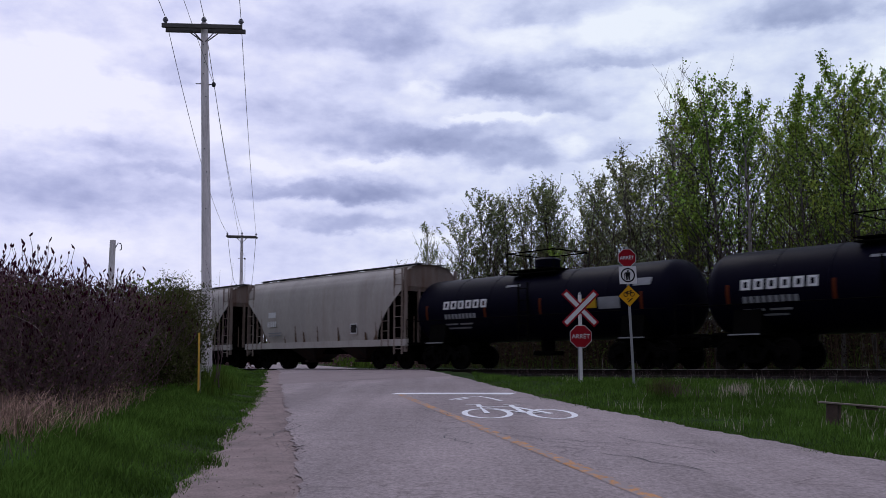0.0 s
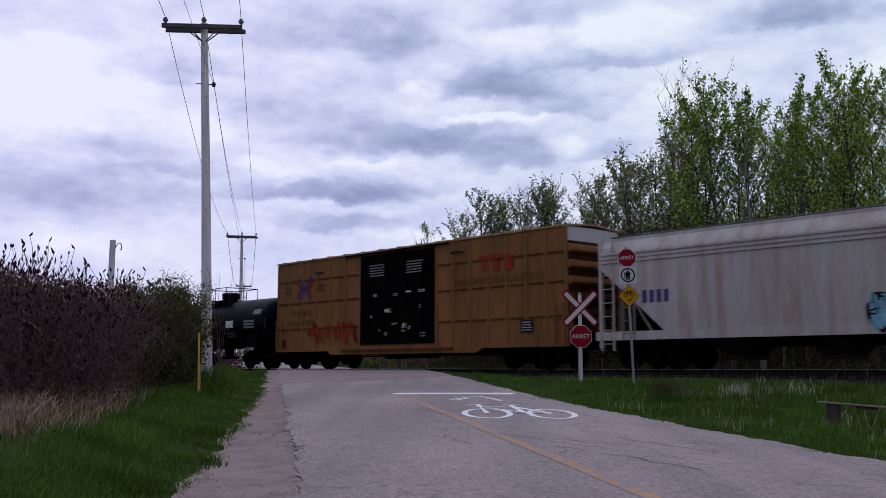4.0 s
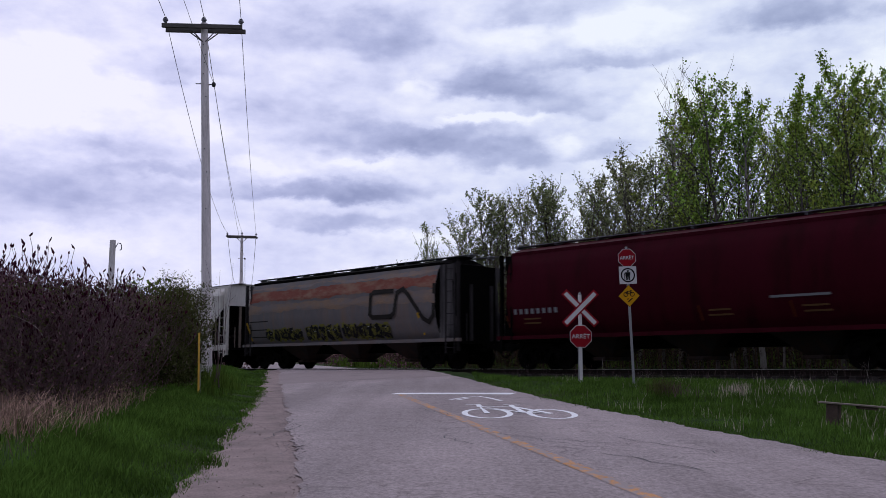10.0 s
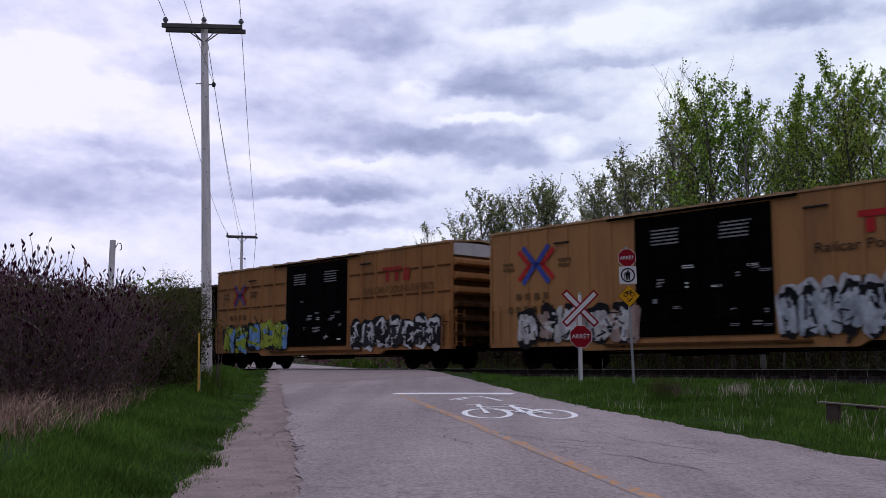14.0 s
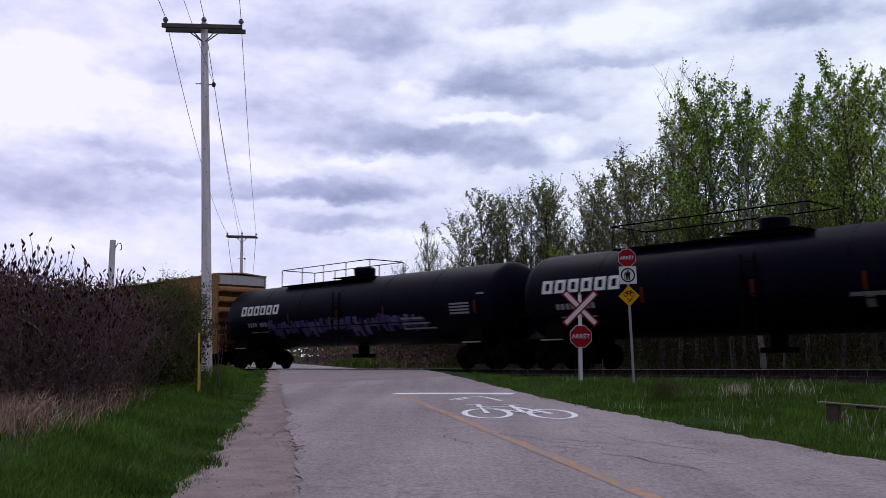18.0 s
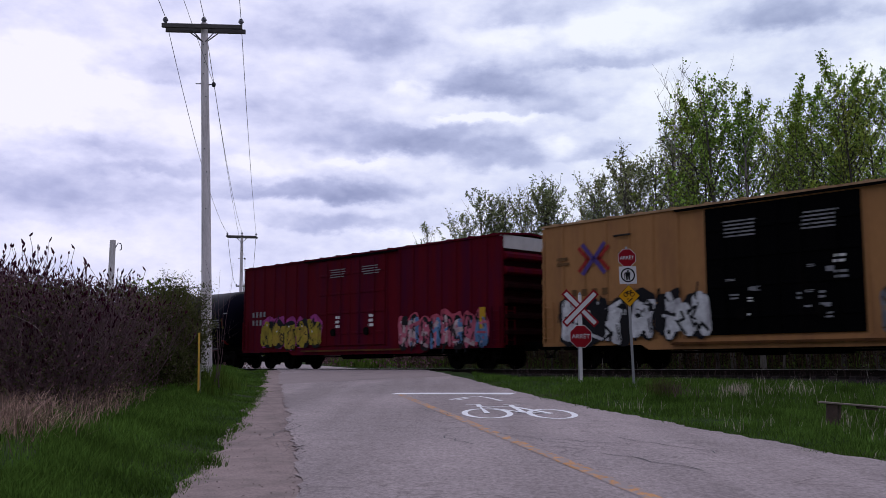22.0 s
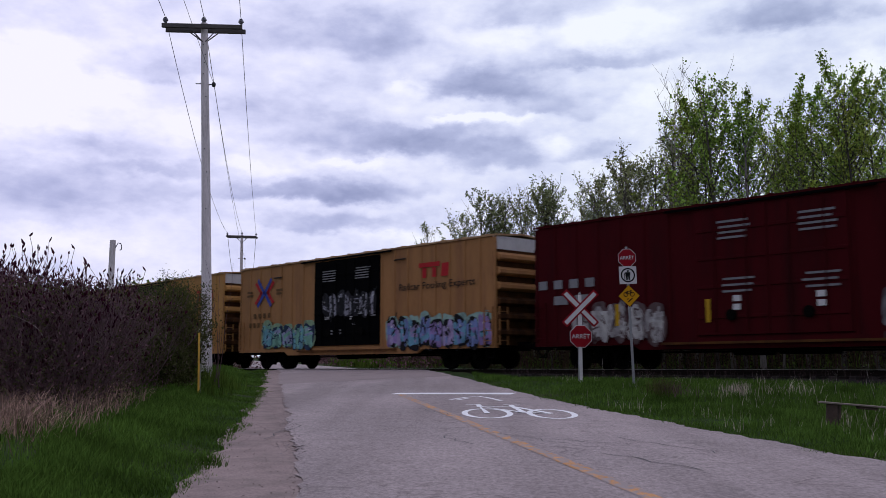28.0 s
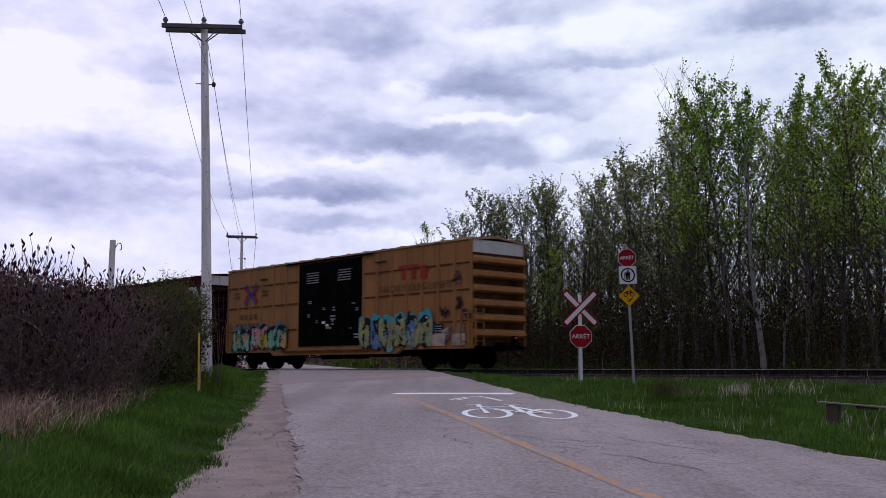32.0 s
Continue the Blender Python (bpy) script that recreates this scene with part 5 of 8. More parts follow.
def yellow_marks(car, sd, faded, slogan_z, slogan="Railcar Pooling Experts", lines=1, number_z=2.2):
    red, blue = ("mark_fred", "mark_fblue") if faded else ("mark_red", "mark_blue")
    crossed_emblem(sd, car, 2.33, 3.68, 0.52 if faded else 0.66, red, blue)
    for u in (0.65, 3.35):
        sd.bars(car, u, u + 0.62, 3.5, 3.85, 2, "mark_dark", "stencil_block", 2, 0.6)
    sd.blocks(car, 1.35, 3.1, number_z + 0.25, number_z + 0.48, 4, "mark_dark", gap=0.45)
    sd.blocks(car, 0.95, 3.3, number_z - 0.2, number_z + 0.03, 6, "mark_dark", gap=0.45)
    Shape().cbox(car_x(sd, 3.9), car_x(sd, 3.2), sd.y + 0.005, sd.y + 0.05, 4.32, 4.38, 0.01).ob("bracket", "mark_black", car)
    Shape().cbox(car_x(sd, 13.2), car_x(sd, 12.45), sd.y + 0.005, sd.y + 0.05, 4.45, 4.51, 0.01).ob("bracket", "mark_black", car)
    post_emblem(sd, car, 14.0 if lines == 1 else 15.4, 3.62, 1.75, 0.60, "mark_fred" if faded else "mark_red")
    rows = {1: [slogan], 3: ["Railcar Pooling", "Experts"]}[lines]
    for i, words in enumerate(rows):
        sz = 0.40 if lines == 1 else 0.34
        o = text_mesh(words, sz, "mark_dark" if faded else "mark_black", pose(car_x(sd, 15.0 if lines == 1 else 16.2), sd.y + 0.006, slogan_z - i * 0.36, 90, 0, 180), car, "slogan_lettering")
        tagged(o, kind="stuff")
        wide = max(v.co.x for v in o.data.vertices) - min(v.co.x for v in o.data.vertices)
        o.data.transform(Matrix.Diagonal(((4.5 if lines == 1 else (2.3, 1.15)[i]) / wide, 1, 1, 1)))
    if lines == 3:
        sd.bars(car, 15.7, 16.8, slogan_z - 0.86, slogan_z - 0.64, 1, "mark_dark", "slogan_bar", 2, 0.8)
    dd = Side(BOX_L, BOX_W / 2 + 0.064)
    for u in (7.25, 9.75):
        dd.bars(car, u, u + 1.2, 3.85, 4.4, 5, "mark_grey", "door_stencil", 5, 0.45, 4)
    rng = random.Random(int(abs(CARS[-1][1]) * 7))
    for _ in range(16):
        u, z = rng.uniform(7.2, 11.2), rng.uniform(1.2, 3.1)
        dd.bars(car, u, u + rng.uniform(0.12, 0.45), z, z + rng.uniform(0.08, 0.3), rng.choice((1, 2, 2)), rng.choice(("mark_white", "mark_grey", "mark_grey")), "door_stencil", 7, 0.5)


def car_x(sd, u):
    return sd.h - u


def colours(*rgb):
    return [gmat("spray_%02d_%02d_%02d" % tuple(int(c * 99) for c in q), *q) for q in rgb]


def build_boxcars():
    dark = gmat("spray_black", 0.015, 0.015, 0.017)
    white = gmat("spray_white", 0.58, 0.58, 0.58)
    # first yellow car: small red tag
    car, sd = boxcar(193.2 - 9.17, "car_yellow_dull", "door_black", "yellow boxcar with black plug doors and faded emblem", True)
    yellow_marks(car, sd, True, 3.28, "RAILCAR POOLING EXPERTS")
    s = Shape()
    rng = random.Random(5)
    for u, z in ((3.0, 1.6), (5.0, 1.6)):
        for i in range(4):
            a = u + i * 0.34
            sd.line(s, [(a + rng.uniform(-0.3, 0.45), z + rng.uniform(-0.45, 0.45)) for _ in range(5)], rng.uniform(0.06, 0.13), gmat("spray_red", 0.33, 0.03, 0.02), 0.05 + 0.001 * i)
    tagged(s.ob("graffiti", None, car, "scrawled red spray tag"), kind="stuff")
    # green and blue letters, then silver-edged letters
    car, sd = boxcar(104.8 - 9.17, "car_yellow", "door_black", "yellow boxcar with green, blue and silver-edged graffiti", True)
    yellow_marks(car, sd, True, 3.28, "RAILCAR POOLING EXPERTS")
    sd.graffiti(car, 0.85, 6.9, 0.72, 2.35, 4, colours((0.30, 0.36, 0.04), (0.24, 0.32, 0.04), (0.16, 0.30, 0.55), (0.33, 0.38, 0.05)), dark, None, 11, "large green and blue graffiti letters", 0.24, 0.055)
    sd.graffiti(car, 11.85, 17.8, 0.75, 2.05, 6, [dark, gmat("spray_soot", 0.03, 0.03, 0.035)], white, dark, 12, "black graffiti letters with silver edges", 0.24, 0.055)
    car, sd = boxcar(84.38 - 9.17, "car_yellow_worn", "door_black", "tan boxcar with black doors and silver graffiti", False, (7, 8))
    yellow_marks(car, sd, False, 3.32)
    sd.graffiti(car, 1.4, 6.7, 0.75, 2.25, 4, colours((0.5, 0.48, 0.46), (0.36, 0.26, 0.22), (0.60, 0.60, 0.60)), dark, None, 13, "white and brown graffiti letters", 0.26, 0.05)
    sd.graffiti(car, 11.6, 15.2, 0.85, 2.4, 5, colours((0.45, 0.48, 0.52), (0.34, 0.38, 0.42)), dark, colours((0.5, 0.5, 0.52))[0], 14, "silver block graffiti letters", 0.2, 0.05)
    # red car
    car, sd = boxcar(23.82 - 9.17, "car_red", "car_red", "deep red boxcar with yellow and pink graffiti", False, (7, 8), True, "car_red", 4, True)
    sd.blocks(car, 0.9, 2.25, 2.5, 2.76, 4, "mark_grey", gap=0.5)
    sd.blocks(car, 0.9, 2.25, 2.1, 2.36, 4, "mark_grey", gap=0.5)
    for u in (7.5, 9.9):
        Side(BOX_L, BOX_W / 2 + 0.064).bars(car, u, u + 1.3, 4.0, 4.42, 4, "mark_grey", "door_stencil", 2, 0.4)
        Side(BOX_L, BOX_W / 2 + 0.064).bars(car, u + 0.5, u + 0.9, 1.75, 2.35, 3, "mark_white", "door_stencil", 2, 0.6, 2)
    sd.bars(car, 9.4, 9.7, 3.2, 3.5, 2, "mark_grey", "door_stencil", 2)
    sd.graffiti(car, 1.9, 6.9, 0.85, 2.3, 4, colours((0.32, 0.245, 0.03), (0.36, 0.25, 0.04)), dark, colours((0.33, 0.05, 0.22))[0], 15, "yellow graffiti letters with violet glow", 0.22, 0.05)
    sd.graffiti(car, 12.45, 17.6, 0.75, 2.15, 7, colours((0.46, 0.13, 0.18), (0.46, 0.34, 0.34), (0.42, 0.10, 0.15), (0.10, 0.20, 0.36)), dark, colours((0.45, 0.08, 0.12))[0], 16, "pink and white graffiti letters", 0.2, 0.05)
    s = Shape()
    sd.quad(s, 17.2, 17.5, 1.5, 2.3, None, 0.06)
    s.ob("reflector", "mark_yellow", car)
    # black and white letters
    car, sd = boxcar(3.5 - 9.17, "car_yellow_worn", "door_black", "tan boxcar with black and white graffiti", False, (7, 8))
    yellow_marks(car, sd, True, 3.36)
    sd.graffiti(car, 0.8, 6.8, 0.78, 2.5, 5, [white, dark, white], dark, None, 17, "black and white graffiti letters", 0.16, 0.05)
    sd.graffiti(car, 11.9, 18.2, 0.8, 2.3, 9, colours((0.16, 0.16, 0.18), (0.24, 0.18, 0.14), (0.22, 0.06, 0.05), (0.24, 0.24, 0.25)), colours((0.11, 0.075, 0.05))[0], None, 18, "faded grey and red graffiti", 0.2, 0.05)
    # bright yellow
    car, sd = boxcar(-16.55 - 9.17, "car_yellow_new", "door_navy", "bright yellow boxcar with navy doors and pale graffiti", False, (7, 8))
    yellow_marks(car, sd, False, 3.16, lines=3)
    sd.graffiti(car, 0.15, 5.7, 0.85, 2.1, 6, colours((0.5, 0.48, 0.45), (0.42, 0.40, 0.40)), dark, None, 19, "white and black graffiti scrawl", 0.2, 0.05)
    sd.graffiti(car, 12.1, 15.1, 0.85, 2.1, 4, colours((0.58, 0.36, 0.22), (0.55, 0.40, 0.30)), colours((0.30, 0.16, 0.09))[0], None, 20, "pale orange graffiti letters", 0.22, 0.05)
    sd.graffiti(car, 15.7, 17.2, 1.15, 2.3, 2, [white, white], colours((0.5, 0.42, 0.3))[0], None, 21, "white tag", 0.16, 0.05)
    # teal and violet letters
    car, sd = boxcar(-36.6 - 9.17, "car_yellow_worn", "door_black", "tan boxcar with teal and violet graffiti", False, (7, 8))
    yellow_marks(car, sd, False, 3.3)
    sd.graffiti(car, 2.3, 6.7, 0.85, 2.1, 4, colours((0.16, 0.36, 0.42), (0.20, 0.42, 0.32), (0.30, 0.32, 0.48)), colours((0.03, 0.05, 0.09))[0], colours((0.25, 0.36, 0.22))[0], 22, "teal and green graffiti letters", 0.26, 0.05)
    sd.graffiti(car, 12.0, 18.2, 0.75, 2.1, 8, colours((0.28, 0.20, 0.42), (0.34, 0.28, 0.46), (0.14, 0.32, 0.42), (0.18, 0.24, 0.46)), dark, colours((0.28, 0.42, 0.36))[0], 23, "violet and teal graffiti letters", 0.24, 0.05)
    sd.graffiti(car, 7.4, 11.3, 2.2, 3.4, 6, [dark, gmat("spray_chalk", 0.3, 0.3, 0.34)], gmat("spray_soot", 0.03, 0.03, 0.035), None, 24, "chalk scribbles on the doors", 0.1, 0.08)
    # oxide brown
    car, sd = boxcar(-56.93 - 9.17, "car_brown", "car_brown", "dark oxide-brown boxcar with white emblem and grey graffiti", False, (7, 8), True, "car_brown", 6, True)
    s = Shape()
    sd.line(s, [(16.55, 4.32), (16.1, 4.32), (15.92, 4.2), (15.92, 3.75), (16.1, 3.62), (16.5, 3.62), (16.68, 3.75), (16.68, 4.3), (16.8, 4.34), (17.3, 3.68), (17.5, 3.68), (17.5, 4.36)], 0.17, "mark_white", 0.05)
    s.ob("emblem", None, car, "white ribbon-shaped emblem")
    sd.blocks(car, 15.8, 17.6, 3.24, 3.46, 2, "mark_grey", gap=0.15)
    sd.blocks(car, 0.2, 3.0, 2.75, 3.05, 4, "mark_grey", gap=0.45)
    sd.blocks(car, 0.9, 2.8, 2.2, 2.5, 2, "mark_grey", gap=0.35)
    for u in (7.4, 10.0):
        Side(BOX_L, BOX_W / 2 + 0.064).bars(car, u, u + 1.2, 3.8, 4.45, 4, "mark_grey", "door_stencil", 2, 0.4)
        Side(BOX_L, BOX_W / 2 + 0.064).bars(car, u + 0.1, u + 1.3, 2.2, 2.75, 3, "mark_grey", "door_stencil", 4, 0.35)
        Side(BOX_L, BOX_W / 2 + 0.064).bars(car, u + 0.5, u + 0.8, 1.7, 2.2, 2, "mark_white", "door_stencil", 4, 0.7)
    sd.graffiti(car, 1.8, 5.5, 0.78, 2.2, 4, colours((0.36, 0.34, 0.33), (0.46, 0.44, 0.42)), colours((0.12, 0.08, 0.08))[0], None, 25, "grey graffiti letters", 0.24, 0.05)
    sd.graffiti(car, 12.3, 15.0, 0.8, 2.15, 4, colours((0.18, 0.17, 0.18), (0.22, 0.2, 0.2)), colours((0.09, 0.07, 0.08))[0], None, 26, "smoky grey graffiti letters", 0.26, 0.05)
    sd.graffiti(car, 15.8, 17.6, 0.95, 2.4, 3, colours((0.25, 0.23, 0.25),), colours((0.06, 0.05, 0.06))[0], None, 27, "dim grey tag", 0.14, 0.05)
    for u in (3.6, 7.0, 12.6, 14.0, 18.1):
        s = Shape()
        sd.quad(s, u, u + 0.16, 1.4, 2.1, None, 0.075)
        s.ob("reflector", "mark_yellow", car)
    # last car
    car, sd = boxcar(-77.2 - 9.17, "car_yellow", "door_black", "last yellow boxcar with teal graffiti and marker light", True, soot=0)
    yellow_marks(car, sd, True, 3.28, "RAILCAR POOLING EXPERTS")
    sd.graffiti(car, 0.75, 5.7, 0.8, 2.12, 5, colours((0.16, 0.38, 0.26), (0.20, 0.42, 0.30), (0.52, 0.20, 0.32), (0.45, 0.30, 0.04)), dark, colours((0.07, 0.15, 0.26))[0], 28, "green and pink graffiti letters", 0.24, 0.055)
    sd.graffiti(car, 11.45, 16.1, 0.72, 2.2, 5, colours((0.31, 0.29, 0.12), (0.10, 0.18, 0.34), (0.26, 0.27, 0.14)), dark, colours((0.05, 0.32, 0.36))[0], 29, "pale yellow graffiti on a teal glow", 0.22, 0.055)
    rng = random.Random(3)
    for u, z, c in ((16.6, 2.0, (0.16, 0.075, 0.07)), (17.4, 2.3, (0.12, 0.05, 0.04)), (17.3, 3.3, (0.17, 0.10, 0.10)), (16.7, 1.1, (0.4, 0.36, 0.32)), (17.5, 1.2, (0.34, 0.2, 0.16)), (17.9, 1.8, (0.13, 0.06, 0.05))):
        s = Shape()
        pts = [(u + rng.uniform(0, 0.5), z + rng.uniform(0, 0.45)) for _ in range(9)]
        sd.line(s, pts, 0.12, colours(c)[0], 0.05)
        tagged(s.ob("graffiti", None, car, "small faded scribble"), kind="stuff")
    for u in (16.15, 17.3):
        s = Shape()
        sd.quad(s, u, u + 0.75, 0.9, 1.35, None, 0.052)
        s.ob("painted_patch", colours((0.42, 0.33, 0.28))[0], car, "pale pinkish paint patch")
    s = Shape()
    x = -BOX_L / 2 - 0.78
    s.cbox(x - 0.10, x + 0.10, -0.11, 0.11, 0.95, 1.25, 0.03)
    s.tube((x, 0, 0.9), (x, 0, 1.0), 0.05)
    eot = s.ob("end_marker", "under", car, "end-of-train device with red light")
    lamp = bpy.data.materials.new("red_marker_light")
    lamp.use_nodes = True
    pb = lamp.node_tree.nodes["Principled BSDF"]
    pb.inputs["Base Color"].default_value = (0.5, 0.02, 0.02, 1)
    pb.inputs["Emission Color"].default_value = (1, 0.06, 0.04, 1)
    pb.inputs["Emission Strength"].default_value = 0.25
    MAT["marker_light"] = lamp
    s = Shape()
    s.tube((x - 0.09, 0.0, 1.18), (x - 0.115, 0.0, 1.18), 0.04, 0.035, 12)
    s.ob("marker_lens", "marker_light", eot)


# ---------- covered hoppers ----------
# half widths of the cylindrical shells at heights over the rail
CYL_Z, CYL_Y = (1.18, 1.45, 1.8, 2.3, 2.8, 3.3, 3.75, 4.2), (1.14, 1.32, 1.45, 1.535, 1.55, 1.51, 1.41, 1.22)


def round_y(z):
    return float(np.interp(z, CYL_Z, CYL_Y))


def wrap_marks(car):
    """Lay a cylindrical car's flat marks on its shell."""
    for o in car.children:
        if o.name.split(".")[0] in ("graffiti", "emblem", "stencil_block", "number_stencil", "reflector", "lettering_bar"):
            for v in o.data.vertices:
                v.co.y += round_y(v.co.z) - 1.535 + 0.03


def hopper(center, L, body, label, rounded=True, eave=4.05, top=4.5, roof=None, end=None, cut=2.7, bays=3, square=None, plate="under", band=False):
    car = car_base("covered_hopper", center, label, "hopper car")
    h = L / 2
    if square:
        prof = [(y, z) for z, y in zip(CYL_Z, CYL_Y)]
    elif rounded:
        prof = [(1.40, 1.18), (1.47, 1.6), (1.52, 2.2), (1.535, 2.8), (1.51, 3.3), (1.44, 3.72), (1.30, 3.98), (1.06, eave)]
    else:
        prof = [(1.47, 1.18), (1.49, 1.6), (1.50, 2.2), (1.50, 2.8), (1.50, 3.3), (1.50, 3.80), (1.24, eave)]

    def xe(z):
        if square:
            return h - square[1]
        if z >= 3.25:
            return h - 0.22
        t = (3.25 - z) / (3.25 - 1.18)
        return h - 0.22 - cut * (1 - (1 - t) ** (1.6 if rounded else 1.15)) if rounded else h - 0.22 - cut * t ** 0.95

    nx = 13
    for k in (1, -1):
        s = Shape()
        vs, fs = [], []
        zz = []
        for (y0, z0), (y1, z1) in zip(prof, prof[1:]):
            for i in range(3):
                zz.append((y0 + (y1 - y0) * i / 3, z0 + (z1 - z0) * i / 3))
        zz.append(prof[-1])
        for y, z in zz:
            e = xe(z)
            f = h - square[0] if square else e
            for i in range(nx):
                vs.append((-e + (e + f) * i / (nx - 1), k * y, z))
        for j in range(len(zz) - 1):
            for i in range(nx - 1):
                q = (j * nx + i, j * nx + i + 1, (j + 1) * nx + i + 1, (j + 1) * nx + i)
                fs.append(tuple(reversed(q)) if k > 0 else q)
        s.faces(vs, fs)
        s.ob("side_sheet", body, car, "", True)
    # slope sheets and end walls
    for k in (1, -1):
        s = Shape()
        vs, fs = [], []
        zs = list(np.linspace(1.18, eave, 16))
        for z in zs:
            y = float(np.interp(z, [p[1] for p in prof], [p[0] for p in prof])) - 0.01
            x = (h - square[0] if square and k > 0 else xe(z)) - 0.01
            vs += [(k * x, -y, z), (k * x, y, z)]
        for j in range(len(zs) - 1):
            q = (2 * j, 2 * j + 1, 2 * j + 3, 2 * j + 2)
            fs.append(q if k > 0 else tuple(reversed(q)))
        n0 = len(vs)
        arc = [(k * ((h - square[0] if square and k > 0 else xe(4)) - 0.01), y, eave + (top - eave) * (1 - (y / prof[-1][0]) ** 2)) for y in np.linspace(-prof[-1][0], prof[-1][0], 9)]
        vs += arc
        fs.append(tuple(range(n0, n0 + 9)) if k < 0 else tuple(range(n0 + 8, n0 - 1, -1)))
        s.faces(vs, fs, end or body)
        # lower faces, and whole cylinder ends, coloured near black in place of shade
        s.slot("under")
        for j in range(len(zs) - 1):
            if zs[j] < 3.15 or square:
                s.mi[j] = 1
        s.ob("end_sheet", None, car, "end wall over a sloping sheet coloured dark for shade")
    # roof
    s = Shape()
    ys = list(np.linspace(-prof[-1][0] - 0.03, prof[-1][0] + 0.03, 11))
    f, e = [h - v for v in square or (0.15, 0.15)]
    s.loft([[(x, y, eave - 0.01 + (top - eave) * (1 - (y / ys[-1]) ** 2)) for y in ys] for x in (-e, f)], None, False, False)
    s.box(-e, f, ys[-1] - 0.02, ys[-1] + 0.02, eave - 0.1, eave + 0.015)
    s.box(-e, f, -ys[-1] - 0.02, -ys[-1] + 0.02, eave - 0.1, eave + 0.015)
    s.ob("roof", roof or body, car, "", True)
    # running boards and hatches
    for y in (0.55, -0.55):
        s = Shape()
        z = eave + (top - eave) * 0.87
        s.box(-h + 0.05, h - 0.05, y - 0.20, y + 0.20, top - 0.005, top + 0.015)
        for i in range(9):
            x = -h + 0.3 + i * (L - 0.6) / 8
            s.box(x - 0.02, x + 0.02, y - 0.18, y + 0.18, z - 0.05, top - 0.005)
        s.ob("running_board", "grille", car, "grey grated running board")
    hm = cached("hatch" + body + "%.2f" % top, lambda: Shape().cbox(-0.55, 0.55, -0.28, 0.28, top - 0.03, top + 0.10, 0.04).mesh("hatch", roof or body))
    for i in range(5):
        piece("hatch", hm, car, pose(-h + 1.6 + i * (L - 3.2) / 4, 0, 0))
    if band:
        for z in (eave - 0.53, eave - 0.66, eave - 0.79):
            Shape().box(-h + 0.24, h - 0.24, 1.485, 1.535, z - 0.032, z + 0.032).ob("side_rib", body, car)
    # sills, end frame
    for k in (1, -1):
        s = Shape()
        y0, y1 = sorted((k * 1.36, k * 1.50))
        s.box(-h, h, y0, y1, 1.06 if square else 0.94, 1.19 if square else 1.22)
        s.ob("side_sill", body, car)
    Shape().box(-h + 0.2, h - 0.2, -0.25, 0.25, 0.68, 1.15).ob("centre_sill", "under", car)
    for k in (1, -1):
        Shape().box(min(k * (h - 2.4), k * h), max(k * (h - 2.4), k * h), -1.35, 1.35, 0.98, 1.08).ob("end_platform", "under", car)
        for y in (1.38, -1.38):
            Shape().box(k * (h - 0.16) - 0.06, k * (h - 0.16) + 0.06, y - 0.06, y + 0.06, 0.7, eave - 0.05).ob("corner_post", end or body, car)
        for y in (0.55, -0.55):
            Shape().box(k * (h - 0.3) - 0.05, k * (h - 0.3) + 0.05, y - 0.05, y + 0.05, 1.05, 3.3).ob("end_post", end or "end_rusty", car)
        ladder(car, (k * (h - 0.5), 1.50), 0.5, 0.6, eave - 0.1, "x", end or body)
        if square:
            # bulkhead and gusset plates that fill the end frame
            v = square[0] if k > 0 else square[1]
            for y in (1.25, -1.25):
                Shape().prism([(k * (h - v), 1.05), (k * (h - 0.2), 1.05), (k * (h - 0.2), 1.6), (k * (h - v * 0.45), 2.3), (k * (h - v * 0.5), 3.4), (k * (h - 0.2), eave - 0.1), (k * (h - v), eave - 0.1)], y - 0.02, y + 0.02).ob("end_gusset", plate, car, "grimy end gusset plate")
            Shape().box(min(k * (h - v * 0.6), k * (h - v * 0.6 + 0.05)), max(k * (h - v * 0.6), k * (h - v * 0.6 + 0.05)), -1.24, 1.24, 1.08, eave - 0.1).ob("end_bulkhead", "under", car)
        else:
            # unseen web plate added so the open end below the slope stays dark
            Shape().prism([(k * (h - 0.26), 1.1), (k * (h - 0.26), 3.2), (k * (h - 0.5), 3.22), (k * (h - cut - 0.1), 1.1)], -0.03, 0.03).ob("centre_web", "under", car, "dark web plate added to darken the open end")
            ladder(car, (k * (h - 1.35), 1.50), 0.44, 0.95, 2.6, "x", "end_rusty")
            Shape().tube((k * (h - 2.2), 1.44, 1.2), (k * (h - 1.15), 1.46, 2.75), 0.035, 0.035, 6).ob("diagonal_brace", "end_rusty", car)
        for y in (0.9, -0.9):
            Shape().tube((k * (h - 0.2), y, 1.05), (k * (h - 0.2), y, 2.15), 0.02, 0.02, 6).ob("handrail", end or "end_rusty", car)
        Shape().cbox(k * (h - 1.5) - 0.35, k * (h - 1.5) + 0.35, -0.4, 0.5, 1.08, 1.75, 0.06).ob("brake_reservoir", "under", car)
    # outlet funnels
    fm = cached("funnel%d" % bays, funnel_mesh)
    span = L - 2 * cut - 1.2
    for i in range(bays):
        piece("discharge_funnel", fm, car, pose(-span / 2 + (i + 0.5) * span / bays, 0, 0), "grimy discharge funnel under the body")
    for x in (h - 1.75, -h + 1.75):
        truck(car, x)
    couplers(car, h + 0.2)
    return car, Side(L, 1.535 if rounded else 1.503)


